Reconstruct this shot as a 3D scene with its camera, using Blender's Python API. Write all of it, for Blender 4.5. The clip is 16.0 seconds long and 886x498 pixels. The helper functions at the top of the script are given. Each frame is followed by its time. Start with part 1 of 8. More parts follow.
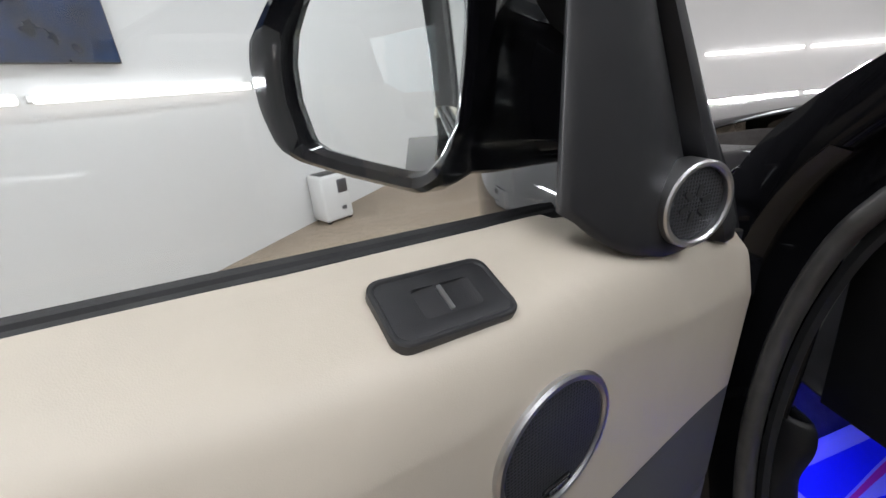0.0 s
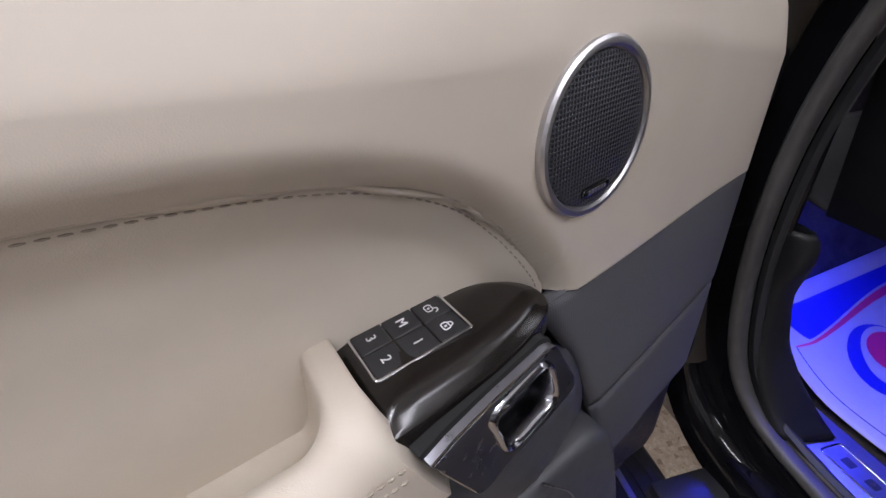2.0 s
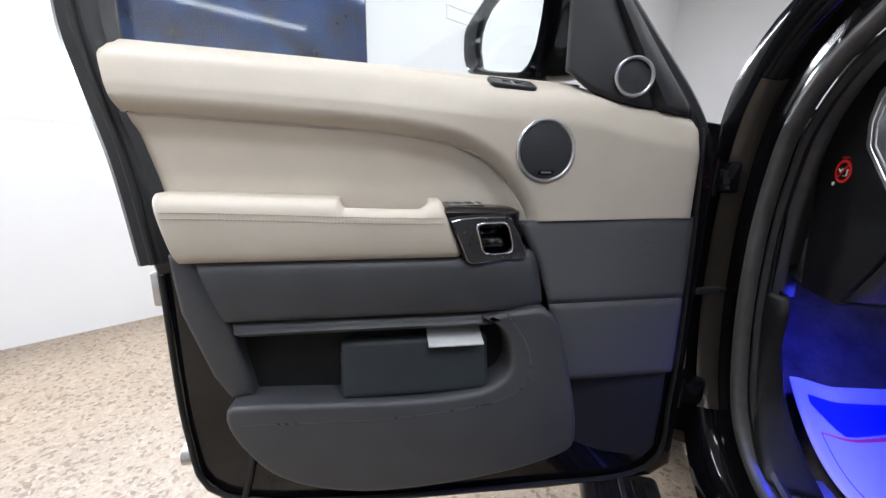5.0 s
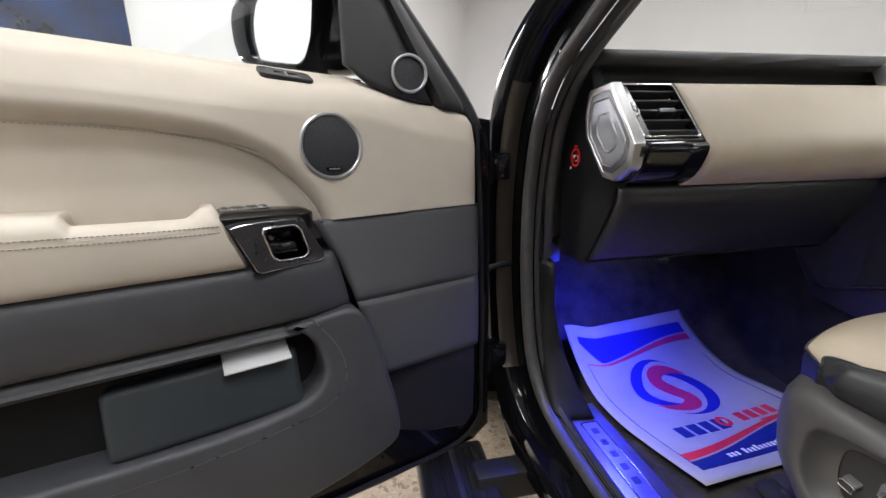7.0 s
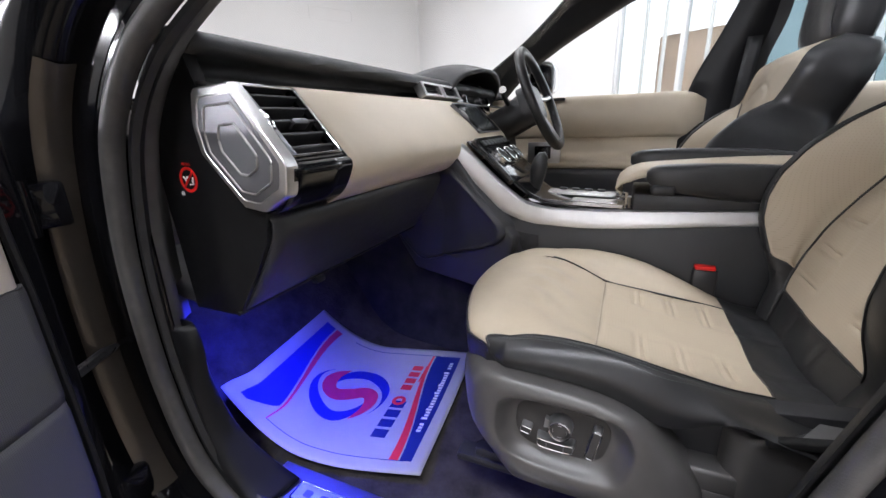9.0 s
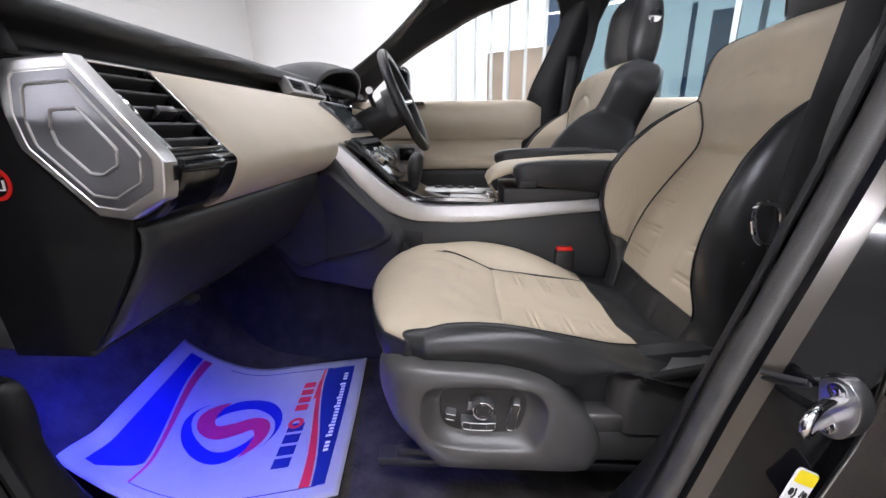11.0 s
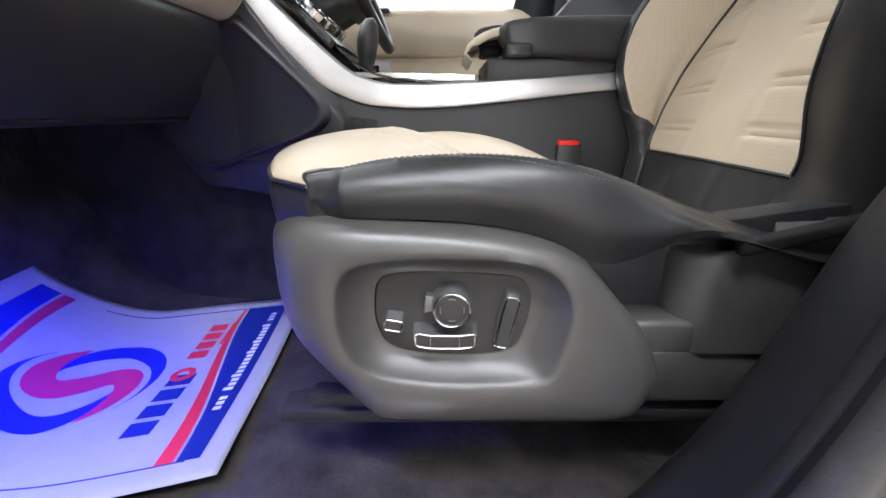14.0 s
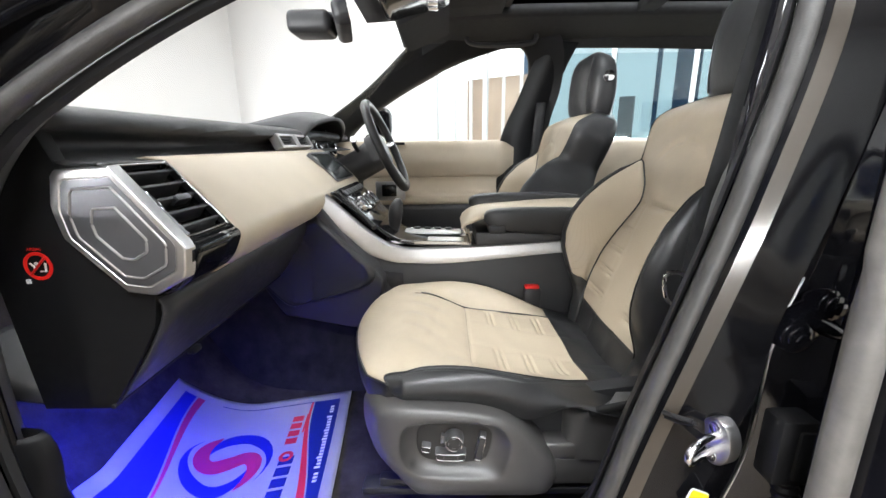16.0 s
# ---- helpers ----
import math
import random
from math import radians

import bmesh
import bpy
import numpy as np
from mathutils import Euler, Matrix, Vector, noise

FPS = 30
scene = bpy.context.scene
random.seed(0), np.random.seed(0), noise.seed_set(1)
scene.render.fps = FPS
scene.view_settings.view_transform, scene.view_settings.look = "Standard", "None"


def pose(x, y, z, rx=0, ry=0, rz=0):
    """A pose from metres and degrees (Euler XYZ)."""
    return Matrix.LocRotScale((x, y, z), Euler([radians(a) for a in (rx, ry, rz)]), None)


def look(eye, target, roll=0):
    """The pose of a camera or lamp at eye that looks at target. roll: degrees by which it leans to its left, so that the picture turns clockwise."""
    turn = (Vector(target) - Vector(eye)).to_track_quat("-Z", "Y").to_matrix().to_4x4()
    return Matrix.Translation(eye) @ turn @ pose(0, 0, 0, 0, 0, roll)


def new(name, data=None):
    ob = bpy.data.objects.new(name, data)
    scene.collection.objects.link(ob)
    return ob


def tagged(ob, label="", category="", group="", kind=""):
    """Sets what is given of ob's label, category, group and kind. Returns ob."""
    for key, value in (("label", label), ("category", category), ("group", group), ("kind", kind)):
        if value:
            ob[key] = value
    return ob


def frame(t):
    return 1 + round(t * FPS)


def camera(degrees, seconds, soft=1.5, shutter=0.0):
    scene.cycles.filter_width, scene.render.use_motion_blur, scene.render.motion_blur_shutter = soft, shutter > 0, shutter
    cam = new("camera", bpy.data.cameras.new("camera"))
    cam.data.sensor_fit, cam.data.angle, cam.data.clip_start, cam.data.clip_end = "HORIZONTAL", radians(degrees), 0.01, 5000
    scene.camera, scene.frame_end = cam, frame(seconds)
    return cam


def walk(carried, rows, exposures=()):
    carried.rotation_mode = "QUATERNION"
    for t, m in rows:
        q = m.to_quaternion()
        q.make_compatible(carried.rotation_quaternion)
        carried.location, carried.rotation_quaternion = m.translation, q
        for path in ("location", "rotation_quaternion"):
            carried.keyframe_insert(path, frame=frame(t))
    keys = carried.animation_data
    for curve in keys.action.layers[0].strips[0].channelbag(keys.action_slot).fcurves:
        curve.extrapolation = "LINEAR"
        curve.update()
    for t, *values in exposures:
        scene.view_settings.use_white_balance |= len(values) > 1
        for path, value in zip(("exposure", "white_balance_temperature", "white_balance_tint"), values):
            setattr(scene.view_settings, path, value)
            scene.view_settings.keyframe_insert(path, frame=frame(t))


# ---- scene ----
# camera: carried by hand beside an open car door
cam = camera(95.2, 16.0)
PATH = [
    (0.0, -0.0904, 0.5495, 1.3199, 67.02, 4.12, -9.64),
    (0.5, -0.0947, 0.5393, 1.3135, 64.18, 4.40, -12.33),
    (1.0, -0.1127, 0.5174, 1.2682, 61.70, 4.98, -12.82),
    (1.5, -0.1348, 0.5163, 1.2055, 58.62, 5.25, -13.49),
    (2.0, -0.1349, 0.5128, 1.1825, 57.33, 5.52, -12.35),
    (2.5, -0.1348, 0.5090, 1.1801, 57.65, 5.05, -9.82),
    (3.0, -0.1339, 0.4779, 1.1596, 63.07, 4.40, 2.77),
    (3.5, -0.1075, 0.3697, 1.1239, 69.11, 0.64, 13.39),
    (3.7, -0.0977, 0.3101, 1.1088, 71.59, -0.22, 14.65),
    (5.8, 0.0235, -0.0159, 1.0913, 77.87, 0.43, 11.25),
    (6.0, 0.0194, -0.0145, 1.0906, 77.92, 0.55, 9.11),
    (6.5, 0.0322, 0.0125, 1.0945, 77.56, 0.83, 0.89),
    (7.0, 0.0469, 0.0548, 1.0911, 76.67, 1.12, -10.41),
    (7.5, 0.0561, 0.1042, 1.0891, 75.89, 1.56, -24.37),
    (8.0, 0.0737, 0.1752, 1.0940, 74.99, 1.93, -39.41),
    (8.5, 0.0791, 0.2253, 1.1295, 73.81, 1.98, -53.29),
    (9.0, 0.0722, 0.2628, 1.1453, 72.79, 1.67, -66.39),
    (9.5, 0.0488, 0.3041, 1.1560, 72.57, 1.28, -76.38),
    (9.7, 0.0374, 0.3176, 1.1591, 72.50, 1.07, -79.43),
    (11.8, 0.1104, 0.3435, 1.0431, 72.77, 0.42, -88.06),
    (12.0, 0.1599, 0.3341, 0.9911, 72.48, 0.23, -88.26),
    (12.5, 0.2582, 0.3165, 0.8911, 71.81, 0.06, -88.42),
    (13.0, 0.3213, 0.3155, 0.8361, 71.67, 0.08, -88.71),
    (13.5, 0.3416, 0.3171, 0.8261, 71.09, 0.26, -89.50),
    (14.0, 0.2724, 0.3160, 0.8741, 71.26, 0.49, -89.69),
    (14.5, 0.1312, 0.3145, 0.9550, 70.91, 0.68, -89.54),
    (15.0, 0.0095, 0.3135, 1.0742, 71.59, 0.68, -89.45),
    (15.5, -0.0231, 0.3237, 1.1759, 73.51, 0.82, -89.05),
    (16.0, -0.0261, 0.3199, 1.2241, 75.48, 0.69, -89.53),
]
EXPOSURE = [
    (0, -0.92, 6500, 14), (1.0, -0.85, 6600, 20), (1.5, -0.72, 6700, 24), (2.0, -0.60, 6450, 22), (2.5, -0.42, 6400, 18), (3.0, -0.35, 6400, 15), (3.5, -0.1, 6300, 16), (6.0, -0.63, 6250, 13), (6.5, -0.5, 6300, 15), (7.0, -0.38, 6750, 14),
    (8.0, -0.28, 6450, 17), (9.0, -0.22, 6450, 17), (11.8, -0.06, 6450, 19), (12.5, 0.13, 6450, 18), (13.5, 0.48, 6450, 16), (14.2, 0.52, 6500, 13), (15.0, 0.40, 6500, 12), (16.0, 0.31, 6600, 12)]
walk(cam, [(t, pose(x, y, z, a, b, c)) for t, x, y, z, a, b, c in PATH], EXPOSURE)

# ---------------------------------------------------------------- light
world = bpy.data.worlds.new("world")
scene.world = world
world.use_nodes = True
WN = world.node_tree
sky = WN.nodes.new("ShaderNodeTexSky")
sky.sky_type = "NISHITA"
sky.sun_disc = False
sky.sun_elevation, sky.sun_rotation = radians(40), radians(120)
WN.nodes["Background"].inputs["Strength"].default_value = 0.14
WN.links.new(sky.outputs[0], WN.nodes["Background"].inputs["Color"])

# the room stands askew to the car: x runs across it, y along it
RA = Vector((0.525, 0.851, 0)).normalized()
RB = Vector((RA.y, -RA.x, 0))
ROOM = Matrix((
    (RB.x, RA.x, 0, -5.44), (RB.y, RA.y, 0, -2.59), (0, 0, 1, 0), (0, 0, 0, 1)))
RW, RL, RH = 9.3, 15.1, 4.6
GLAZE0, GLAZE1 = 3.6, 9.43


def area_lamp(name, m, sx, sy, power, color):
    d = bpy.data.lights.new(name, "AREA")
    d.shape, d.size, d.size_y, d.energy, d.color = "RECTANGLE", sx, sy, power, color
    o = new(name, d)
    o.matrix_world = m
    return o


for lx, ly, watts in ((2.0, 4.2, 205), (2.0, 9.2, 110), (5.2, 4.2, 170), (5.2, 9.2, 70), (8.2, 4.2, 165), (8.2, 9.2, 80)):
    area_lamp("ceiling_tube_light", ROOM @ pose(lx, ly, RH - 0.14), 0.25, 3.4, watts, (0.90, 0.965, 1.0))
# the tubes fixed along the walls
for ly in (3.7, 5.22, 6.76):
    area_lamp("wall_tube_light", ROOM @ pose(0.09, ly + 0.75, 1.37, 0, -90, 0), 0.05, 1.45, 62, (0.93, 0.975, 1.0))
for lx in (4.3, 5.86):
    area_lamp("wall_tube_light", ROOM @ pose(lx + 0.75, RL - 0.09, 1.36, -90, 0, 0), 1.45, 0.05, 62, (0.93, 0.975, 1.0))
# light that falls in through the glazed front
area_lamp("daylight", ROOM @ pose(RW - 0.12, (GLAZE0 + GLAZE1) / 2, 1.9, 0, 90, 0), 3.0, 5.4, 120, (0.9, 0.96, 1.0))
# blue lamp under the dashboard
foot = bpy.data.lights.new("footwell_led", "AREA")
foot.shape, foot.size, foot.size_y, foot.energy, foot.color = "RECTANGLE", 0.06, 0.03, 4.6, (0.03, 0.04, 1.0)
foot.spread = radians(165)
new("footwell_led", foot).matrix_world = look((0.60, 0.89, 0.850), (0.56, 0.90, 0.5))

# ---------------------------------------------------------------- materials


def nodes_of(name):
    m = bpy.data.materials.new(name)
    m.use_nodes = True
    nt = m.node_tree
    return m, nt, nt.nodes["Principled BSDF"]


def node(nt, kind, **kw):
    n = nt.nodes.new(kind)
    for k, v in kw.items():
        n.inputs[k.replace("_", " ")].default_value = v
    return n


def surface(name, color, rough=0.5, metal=0.0, vary=0.12, scale=6.0, grain=0.0, grain_scale=400.0, bump=0.0, bump_scale=14.0,
            coat=0.0, rough_vary=0.1, spec=0.5, cells=False):
    """Paint, leather, plastic, metal: colour with slow variation, fine grain and a slow relief."""
    m, nt, b = nodes_of(name)
    L = nt.links.new
    tc = nt.nodes.new("ShaderNodeTexCoord")
    n1 = node(nt, "ShaderNodeTexNoise", Scale=scale, Detail=5.0, Roughness=0.6)
    L(tc.outputs["Object"], n1.inputs["Vector"])
    ramp = nt.nodes.new("ShaderNodeMapRange")
    ramp.inputs["To Min"].default_value, ramp.inputs["To Max"].default_value = 1 - vary, 1 + vary
    ramp.inputs["From Min"].default_value, ramp.inputs["From Max"].default_value = 0.3, 0.7
    L(n1.outputs["Fac"], ramp.inputs["Value"])
    mul = nt.nodes.new("ShaderNodeVectorMath")
    mul.operation = "SCALE"
    mul.inputs[0].default_value = color
    L(ramp.outputs[0], mul.inputs["Scale"])
    L(mul.outputs[0], b.inputs["Base Color"])
    rr = nt.nodes.new("ShaderNodeMapRange")
    rr.inputs["To Min"].default_value = max(0.02, rough - rough_vary)
    rr.inputs["To Max"].default_value = min(1, rough + rough_vary)
    n3 = node(nt, "ShaderNodeTexNoise", Scale=scale * 4, Detail=4.0)
    L(tc.outputs["Object"], n3.inputs["Vector"])
    L(n3.outputs["Fac"], rr.inputs["Value"])
    L(rr.outputs[0], b.inputs["Roughness"])
    b.inputs["Metallic"].default_value = metal
    b.inputs["Specular IOR Level"].default_value = spec
    b.inputs["Coat Weight"].default_value = coat
    b.inputs["Coat Roughness"].default_value = 0.04
    last = None
    if bump:
        n2 = node(nt, "ShaderNodeTexNoise", Scale=bump_scale, Detail=4.0)
        L(tc.outputs["Object"], n2.inputs["Vector"])
        bp = node(nt, "ShaderNodeBump", Strength=bump, Distance=0.01)
        L(n2.outputs["Fac"], bp.inputs["Height"])
        last = bp
    if grain:
        if cells:
            g = node(nt, "ShaderNodeTexVoronoi", Scale=grain_scale)
        else:
            g = node(nt, "ShaderNodeTexNoise", Scale=grain_scale, Detail=2.0)
        L(tc.outputs["Object"], g.inputs["Vector"])
        bg = node(nt, "ShaderNodeBump", Strength=grain, Distance=0.0008)
        L(g.outputs[0], bg.inputs["Height"])
        if last:
            L(last.outputs[0], bg.inputs["Normal"])
        last = bg
    if last:
        L(last.outputs[0], b.inputs["Normal"])
    return m


def weave(name, dark, light, pitch, rough=0.7, axes="xz", bump=0.4, hole=0.32):
    """Fine regular holes: speaker grille, technical mesh, perforated leather."""
    m, nt, b = nodes_of(name)
    L = nt.links.new
    tc = nt.nodes.new("ShaderNodeTexCoord")
    sc = nt.nodes.new("ShaderNodeVectorMath")
    sc.operation = "SCALE"
    sc.inputs["Scale"].default_value = 1 / pitch
    L(tc.outputs["Object"], sc.inputs[0])
    fr = nt.nodes.new("ShaderNodeVectorMath")
    fr.operation = "FRACTION"
    L(sc.outputs[0], fr.inputs[0])
    sp = nt.nodes.new("ShaderNodeSeparateXYZ")
    L(fr.outputs[0], sp.inputs[0])
    cb = nt.nodes.new("ShaderNodeCombineXYZ")
    for k, ax in enumerate(axes):
        L(sp.outputs["XYZ".index(ax.upper())], cb.inputs[k])
    ds = nt.nodes.new("ShaderNodeVectorMath")
    ds.operation = "DISTANCE"
    ds.inputs[1].default_value = (0.5, 0.5, 0)
    L(cb.outputs[0], ds.inputs[0])
    mr = nt.nodes.new("ShaderNodeMapRange")
    mr.inputs["From Min"].default_value, mr.inputs["From Max"].default_value = hole - 0.08, hole + 0.08
    L(ds.outputs["Value"], mr.inputs["Value"])
    mx = nt.nodes.new("ShaderNodeMix")
    mx.data_type = "RGBA"
    mx.inputs[6].default_value, mx.inputs[7].default_value = (*dark, 1), (*light, 1)
    L(mr.outputs[0], mx.inputs[0])
    L(mx.outputs[2], b.inputs["Base Color"])
    bp = node(nt, "ShaderNodeBump", Strength=bump, Distance=0.001)
    L(mr.outputs[0], bp.inputs["Height"])
    L(bp.outputs[0], b.inputs["Normal"])
    b.inputs["Roughness"].default_value = rough
    return m


def glow(name, color, strength):
    m, nt, b = nodes_of(name)
    b.inputs["Base Color"].default_value = (0.9, 0.9, 0.9, 1)
    b.inputs["Emission Color"].default_value = (*color, 1)
    b.inputs["Emission Strength"].default_value = strength
    return m


def pane_glass(name, tint=(1, 1, 1), gloss=0.06):
    m, nt, b = nodes_of(name)
    out = nt.nodes["Material Output"]
    nt.nodes.remove(b)
    tr = nt.nodes.new("ShaderNodeBsdfTransparent")
    tr.inputs[0].default_value = (*tint, 1)
    gl = nt.nodes.new("ShaderNodeBsdfGlossy")
    gl.inputs["Roughness"].default_value = 0.01
    mx = nt.nodes.new("ShaderNodeMixShader")
    mx.inputs[0].default_value = gloss
    nt.links.new(tr.outputs[0], mx.inputs[1])
    nt.links.new(gl.outputs[0], mx.inputs[2])
    nt.links.new(mx.outputs[0], out.inputs[0])
    return m


def terrazzo(name):
    m, nt, b = nodes_of(name)
    L = nt.links.new
    tc = nt.nodes.new("ShaderNodeTexCoord")
    v = node(nt, "ShaderNodeTexVoronoi", Scale=68.0)
    v2 = node(nt, "ShaderNodeTexVoronoi", Scale=140.0)
    n = node(nt, "ShaderNodeTexNoise", Scale=1.2, Detail=6.0)
    for k in (v, v2, n):
        L(tc.outputs["Object"], k.inputs["Vector"])
    r = nt.nodes.new("ShaderNodeValToRGB")
    e = r.color_ramp.elements
    e[0].position, e[0].color = 0.0, (0.17, 0.12, 0.085, 1)
    e[1].position, e[1].color = 1.0, (0.37, 0.30, 0.235, 1)
    for p, c in ((0.10, (0.21, 0.15, 0.105, 1)), (0.2, (0.30, 0.23, 0.165, 1)), (0.75, (0.33, 0.26, 0.195, 1))):
        k = e.new(p)
        k.color = c
    sp = nt.nodes.new("ShaderNodeSeparateColor")
    L(v.outputs["Color"], sp.inputs[0])
    L(sp.outputs[0], r.inputs[0])
    sp2 = nt.nodes.new("ShaderNodeSeparateColor")
    L(v2.outputs["Color"], sp2.inputs[0])
    mr = nt.nodes.new("ShaderNodeMapRange")
    mr.inputs["To Min"].default_value, mr.inputs["To Max"].default_value = 0.82, 1.10
    L(sp2.outputs[0], mr.inputs["Value"])
    mr2 = nt.nodes.new("ShaderNodeMapRange")
    mr2.inputs["To Min"].default_value, mr2.inputs["To Max"].default_value = 0.75, 1.2
    L(n.outputs["Fac"], mr2.inputs["Value"])
    mu = nt.nodes.new("ShaderNodeMath")
    mu.operation = "MULTIPLY"
    L(mr.outputs[0], mu.inputs[0])
    L(mr2.outputs[0], mu.inputs[1])
    s = nt.nodes.new("ShaderNodeVectorMath")
    s.operation = "SCALE"
    L(r.outputs[0], s.inputs[0])
    L(mu.outputs[0], s.inputs["Scale"])
    L(s.outputs[0], b.inputs["Base Color"])
    b.inputs["Roughness"].default_value = 0.45
    return m


BEIGE = (0.56, 0.495, 0.41)
M_BEIGE = surface("beige leather", BEIGE, 0.48, vary=0.05, scale=9, grain=0.10, grain_scale=1400, cells=True, bump=0.08, bump_scale=25)
M_BEIGE_DASH = surface("beige dashboard leather", (0.57, 0.485, 0.37), 0.45, vary=0.05, scale=9, grain=0.10, grain_scale=1400, cells=True, bump=0.06, bump_scale=25)
M_TUNNEL = surface("black tunnel carpet", (0.026, 0.025, 0.026), 0.98, vary=0.4, scale=16, grain=0.8, grain_scale=500, spec=0.1)
M_BEIGE_SEAT = surface("creased beige seat leather", (0.48, 0.402, 0.298), 0.45, vary=0.07, scale=14, grain=0.10, grain_scale=1300, cells=True,
                       bump=0.30, bump_scale=15)
M_PERF = weave("perforated beige leather", (0.40, 0.33, 0.24), (0.48, 0.402, 0.298), 0.0048, 0.5, "xz", 0.06, 0.12)
M_PERF_C = weave("perforated beige cushion leather", (0.40, 0.33, 0.24), (0.48, 0.402, 0.298), 0.0048, 0.5, "xy", 0.06, 0.12)
M_SEAM = surface("beige stitching thread", (0.34, 0.29, 0.23), 0.7, vary=0.1)
M_THREAD = surface("grey-green stitching thread", (0.10, 0.11, 0.105), 0.6, vary=0.1)
M_BLACK_LEATHER = surface("black leather", (0.025, 0.025, 0.026), 0.34, vary=0.25, scale=10, grain=0.07, grain_scale=1500, cells=True, bump=0.10,
                          bump_scale=22)
M_PLASTIC = surface("dark grey soft plastic", (0.024, 0.024, 0.026), 0.42, vary=0.12, scale=20, grain=0.12, grain_scale=1600)
M_PLASTIC_LOW = surface("charcoal door plastic", (0.062, 0.063, 0.070), 0.42, vary=0.1, scale=14, grain=0.35, grain_scale=1300)
M_TRIM = surface("satin grey seat trim plastic", (0.074, 0.070, 0.068), 0.40, vary=0.10, scale=25, grain=0.10, grain_scale=2000, rough_vary=0.04, spec=0.75)
M_POST = surface("grey woven post fabric", (0.135, 0.132, 0.128), 0.75, vary=0.15, scale=30, grain=0.5, grain_scale=1100)
M_DARK = surface("black dashboard plastic", (0.007, 0.007, 0.008), 0.5, vary=0.15, scale=20, grain=0.35, grain_scale=1200, spec=0.3)
M_GLOVE = surface("charcoal glovebox plastic", (0.034, 0.034, 0.037), 0.34, vary=0.12, scale=20, grain=0.08, grain_scale=1400)
M_DARKNAVY = surface("charcoal console plastic", (0.019, 0.019, 0.021), 0.5, vary=0.12, scale=20, grain=0.15, grain_scale=1200)
M_SEAL = surface("grey-black door seal rubber", (0.068, 0.065, 0.063), 0.42, vary=0.2, scale=40, grain=0.3, grain_scale=500)
M_SWITCH = surface("black switch plastic", (0.022, 0.022, 0.024), 0.42, vary=0.1, scale=30, grain=0.2, grain_scale=1500)
M_GREYMESH = weave("grey technical mesh", (0.052, 0.052, 0.057), (0.086, 0.086, 0.093), 0.0022, 0.7, "xz", 0.15, 0.3)
M_GRILLE = weave("black speaker mesh", (0.001, 0.001, 0.0015), (0.042, 0.044, 0.052), 0.0027, 0.5, "xz", 0.6, 0.34)
M_GLOSS = surface("gloss piano black", (0.006, 0.006, 0.007), 0.13, vary=0.1, coat=0.2, rough_vary=0.03)
M_BROWN_GLOSS = surface("dark gloss wood veneer", (0.010, 0.008, 0.007), 0.20, vary=0.3, scale=30, rough_vary=0.04)
M_PAINT = surface("black car paint", (0.006, 0.006, 0.008), 0.06, vary=0.15, scale=4, coat=0.0, rough_vary=0.03, bump=0.012, bump_scale=60, spec=0.5)
M_PAINT_IN = surface("black inner post paint", (0.005, 0.005, 0.006), 0.09, vary=0.15, scale=4, rough_vary=0.03, spec=0.22)
# black paint whose brown base colour imitates the tan floor's reflection
M_PAINT_REFL = surface("black inner paint with floor reflection tint", (0.060, 0.051, 0.042), 0.16, 0.3, vary=0.15, scale=8, rough_vary=0.04, spec=0.6)
M_PAD = surface("charcoal grained dashboard pad", (0.045, 0.045, 0.047), 0.52, vary=0.15, scale=14, grain=0.4, grain_scale=800, cells=True, bump=0.08, bump_scale=20)
M_RUBBER = surface("black rubber seal", (0.016, 0.016, 0.017), 0.55, vary=0.25, scale=40, grain=0.3, grain_scale=500)
M_FELT = surface("black headlining fabric", (0.022, 0.022, 0.023), 0.95, vary=0.2, scale=50, grain=0.6, grain_scale=900)
M_CARPET = surface("black carpet", (0.046, 0.041, 0.039), 0.98, vary=0.45, scale=16, grain=1.0, grain_scale=500, bump=0.3, bump_scale=90, spec=0.1)
M_SILVER = surface("satin aluminium trim", (0.66, 0.65, 0.65), 0.38, 1.0, vary=0.05, scale=30, rough_vary=0.05)
M_CAPGREY = surface("grey satin metal", (0.24, 0.24, 0.26), 0.42, 0.9, vary=0.06, scale=30, rough_vary=0.05)
M_CHROME = surface("chrome", (0.78, 0.78, 0.79), 0.12, 1.0, vary=0.04, rough_vary=0.05)
M_DARKMETAL = surface("dark satin metal", (0.17, 0.17, 0.185), 0.30, 0.9, vary=0.1, scale=30)
M_HANDLE = surface("polished dark chrome", (0.38, 0.38, 0.40), 0.16, 1.0, vary=0.05, rough_vary=0.04)
M_CUP = surface("smoked chrome", (0.16, 0.16, 0.175), 0.18, 1.0, vary=0.1, rough_vary=0.05)
M_SATIN = surface("satin silver plastic", (0.24, 0.24, 0.245), 0.34, 0.7, vary=0.1, scale=60, rough_vary=0.05)
M_SEATSW = surface("charcoal switch plastic", (0.040, 0.038, 0.037), 0.55, vary=0.1, scale=30, grain=0.15, grain_scale=1800)
M_STEEL = surface("brushed steel", (0.55, 0.55, 0.56), 0.34, 1.0, vary=0.1, scale=50)
# near-black for gaps, the seat lever, and shade painted in the door pocket
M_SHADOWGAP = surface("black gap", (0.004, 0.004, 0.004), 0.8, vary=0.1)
M_MIRROR = surface("mirror glass", (0.92, 0.93, 0.93), 0.01, 1.0, vary=0.005, rough_vary=0.005)
M_GLASS = pane_glass("clear pane glass", (0.97, 0.985, 0.98), 0.05)
M_TEAL = pane_glass("teal tinted glass", (0.52, 0.60, 0.61), 0.08)
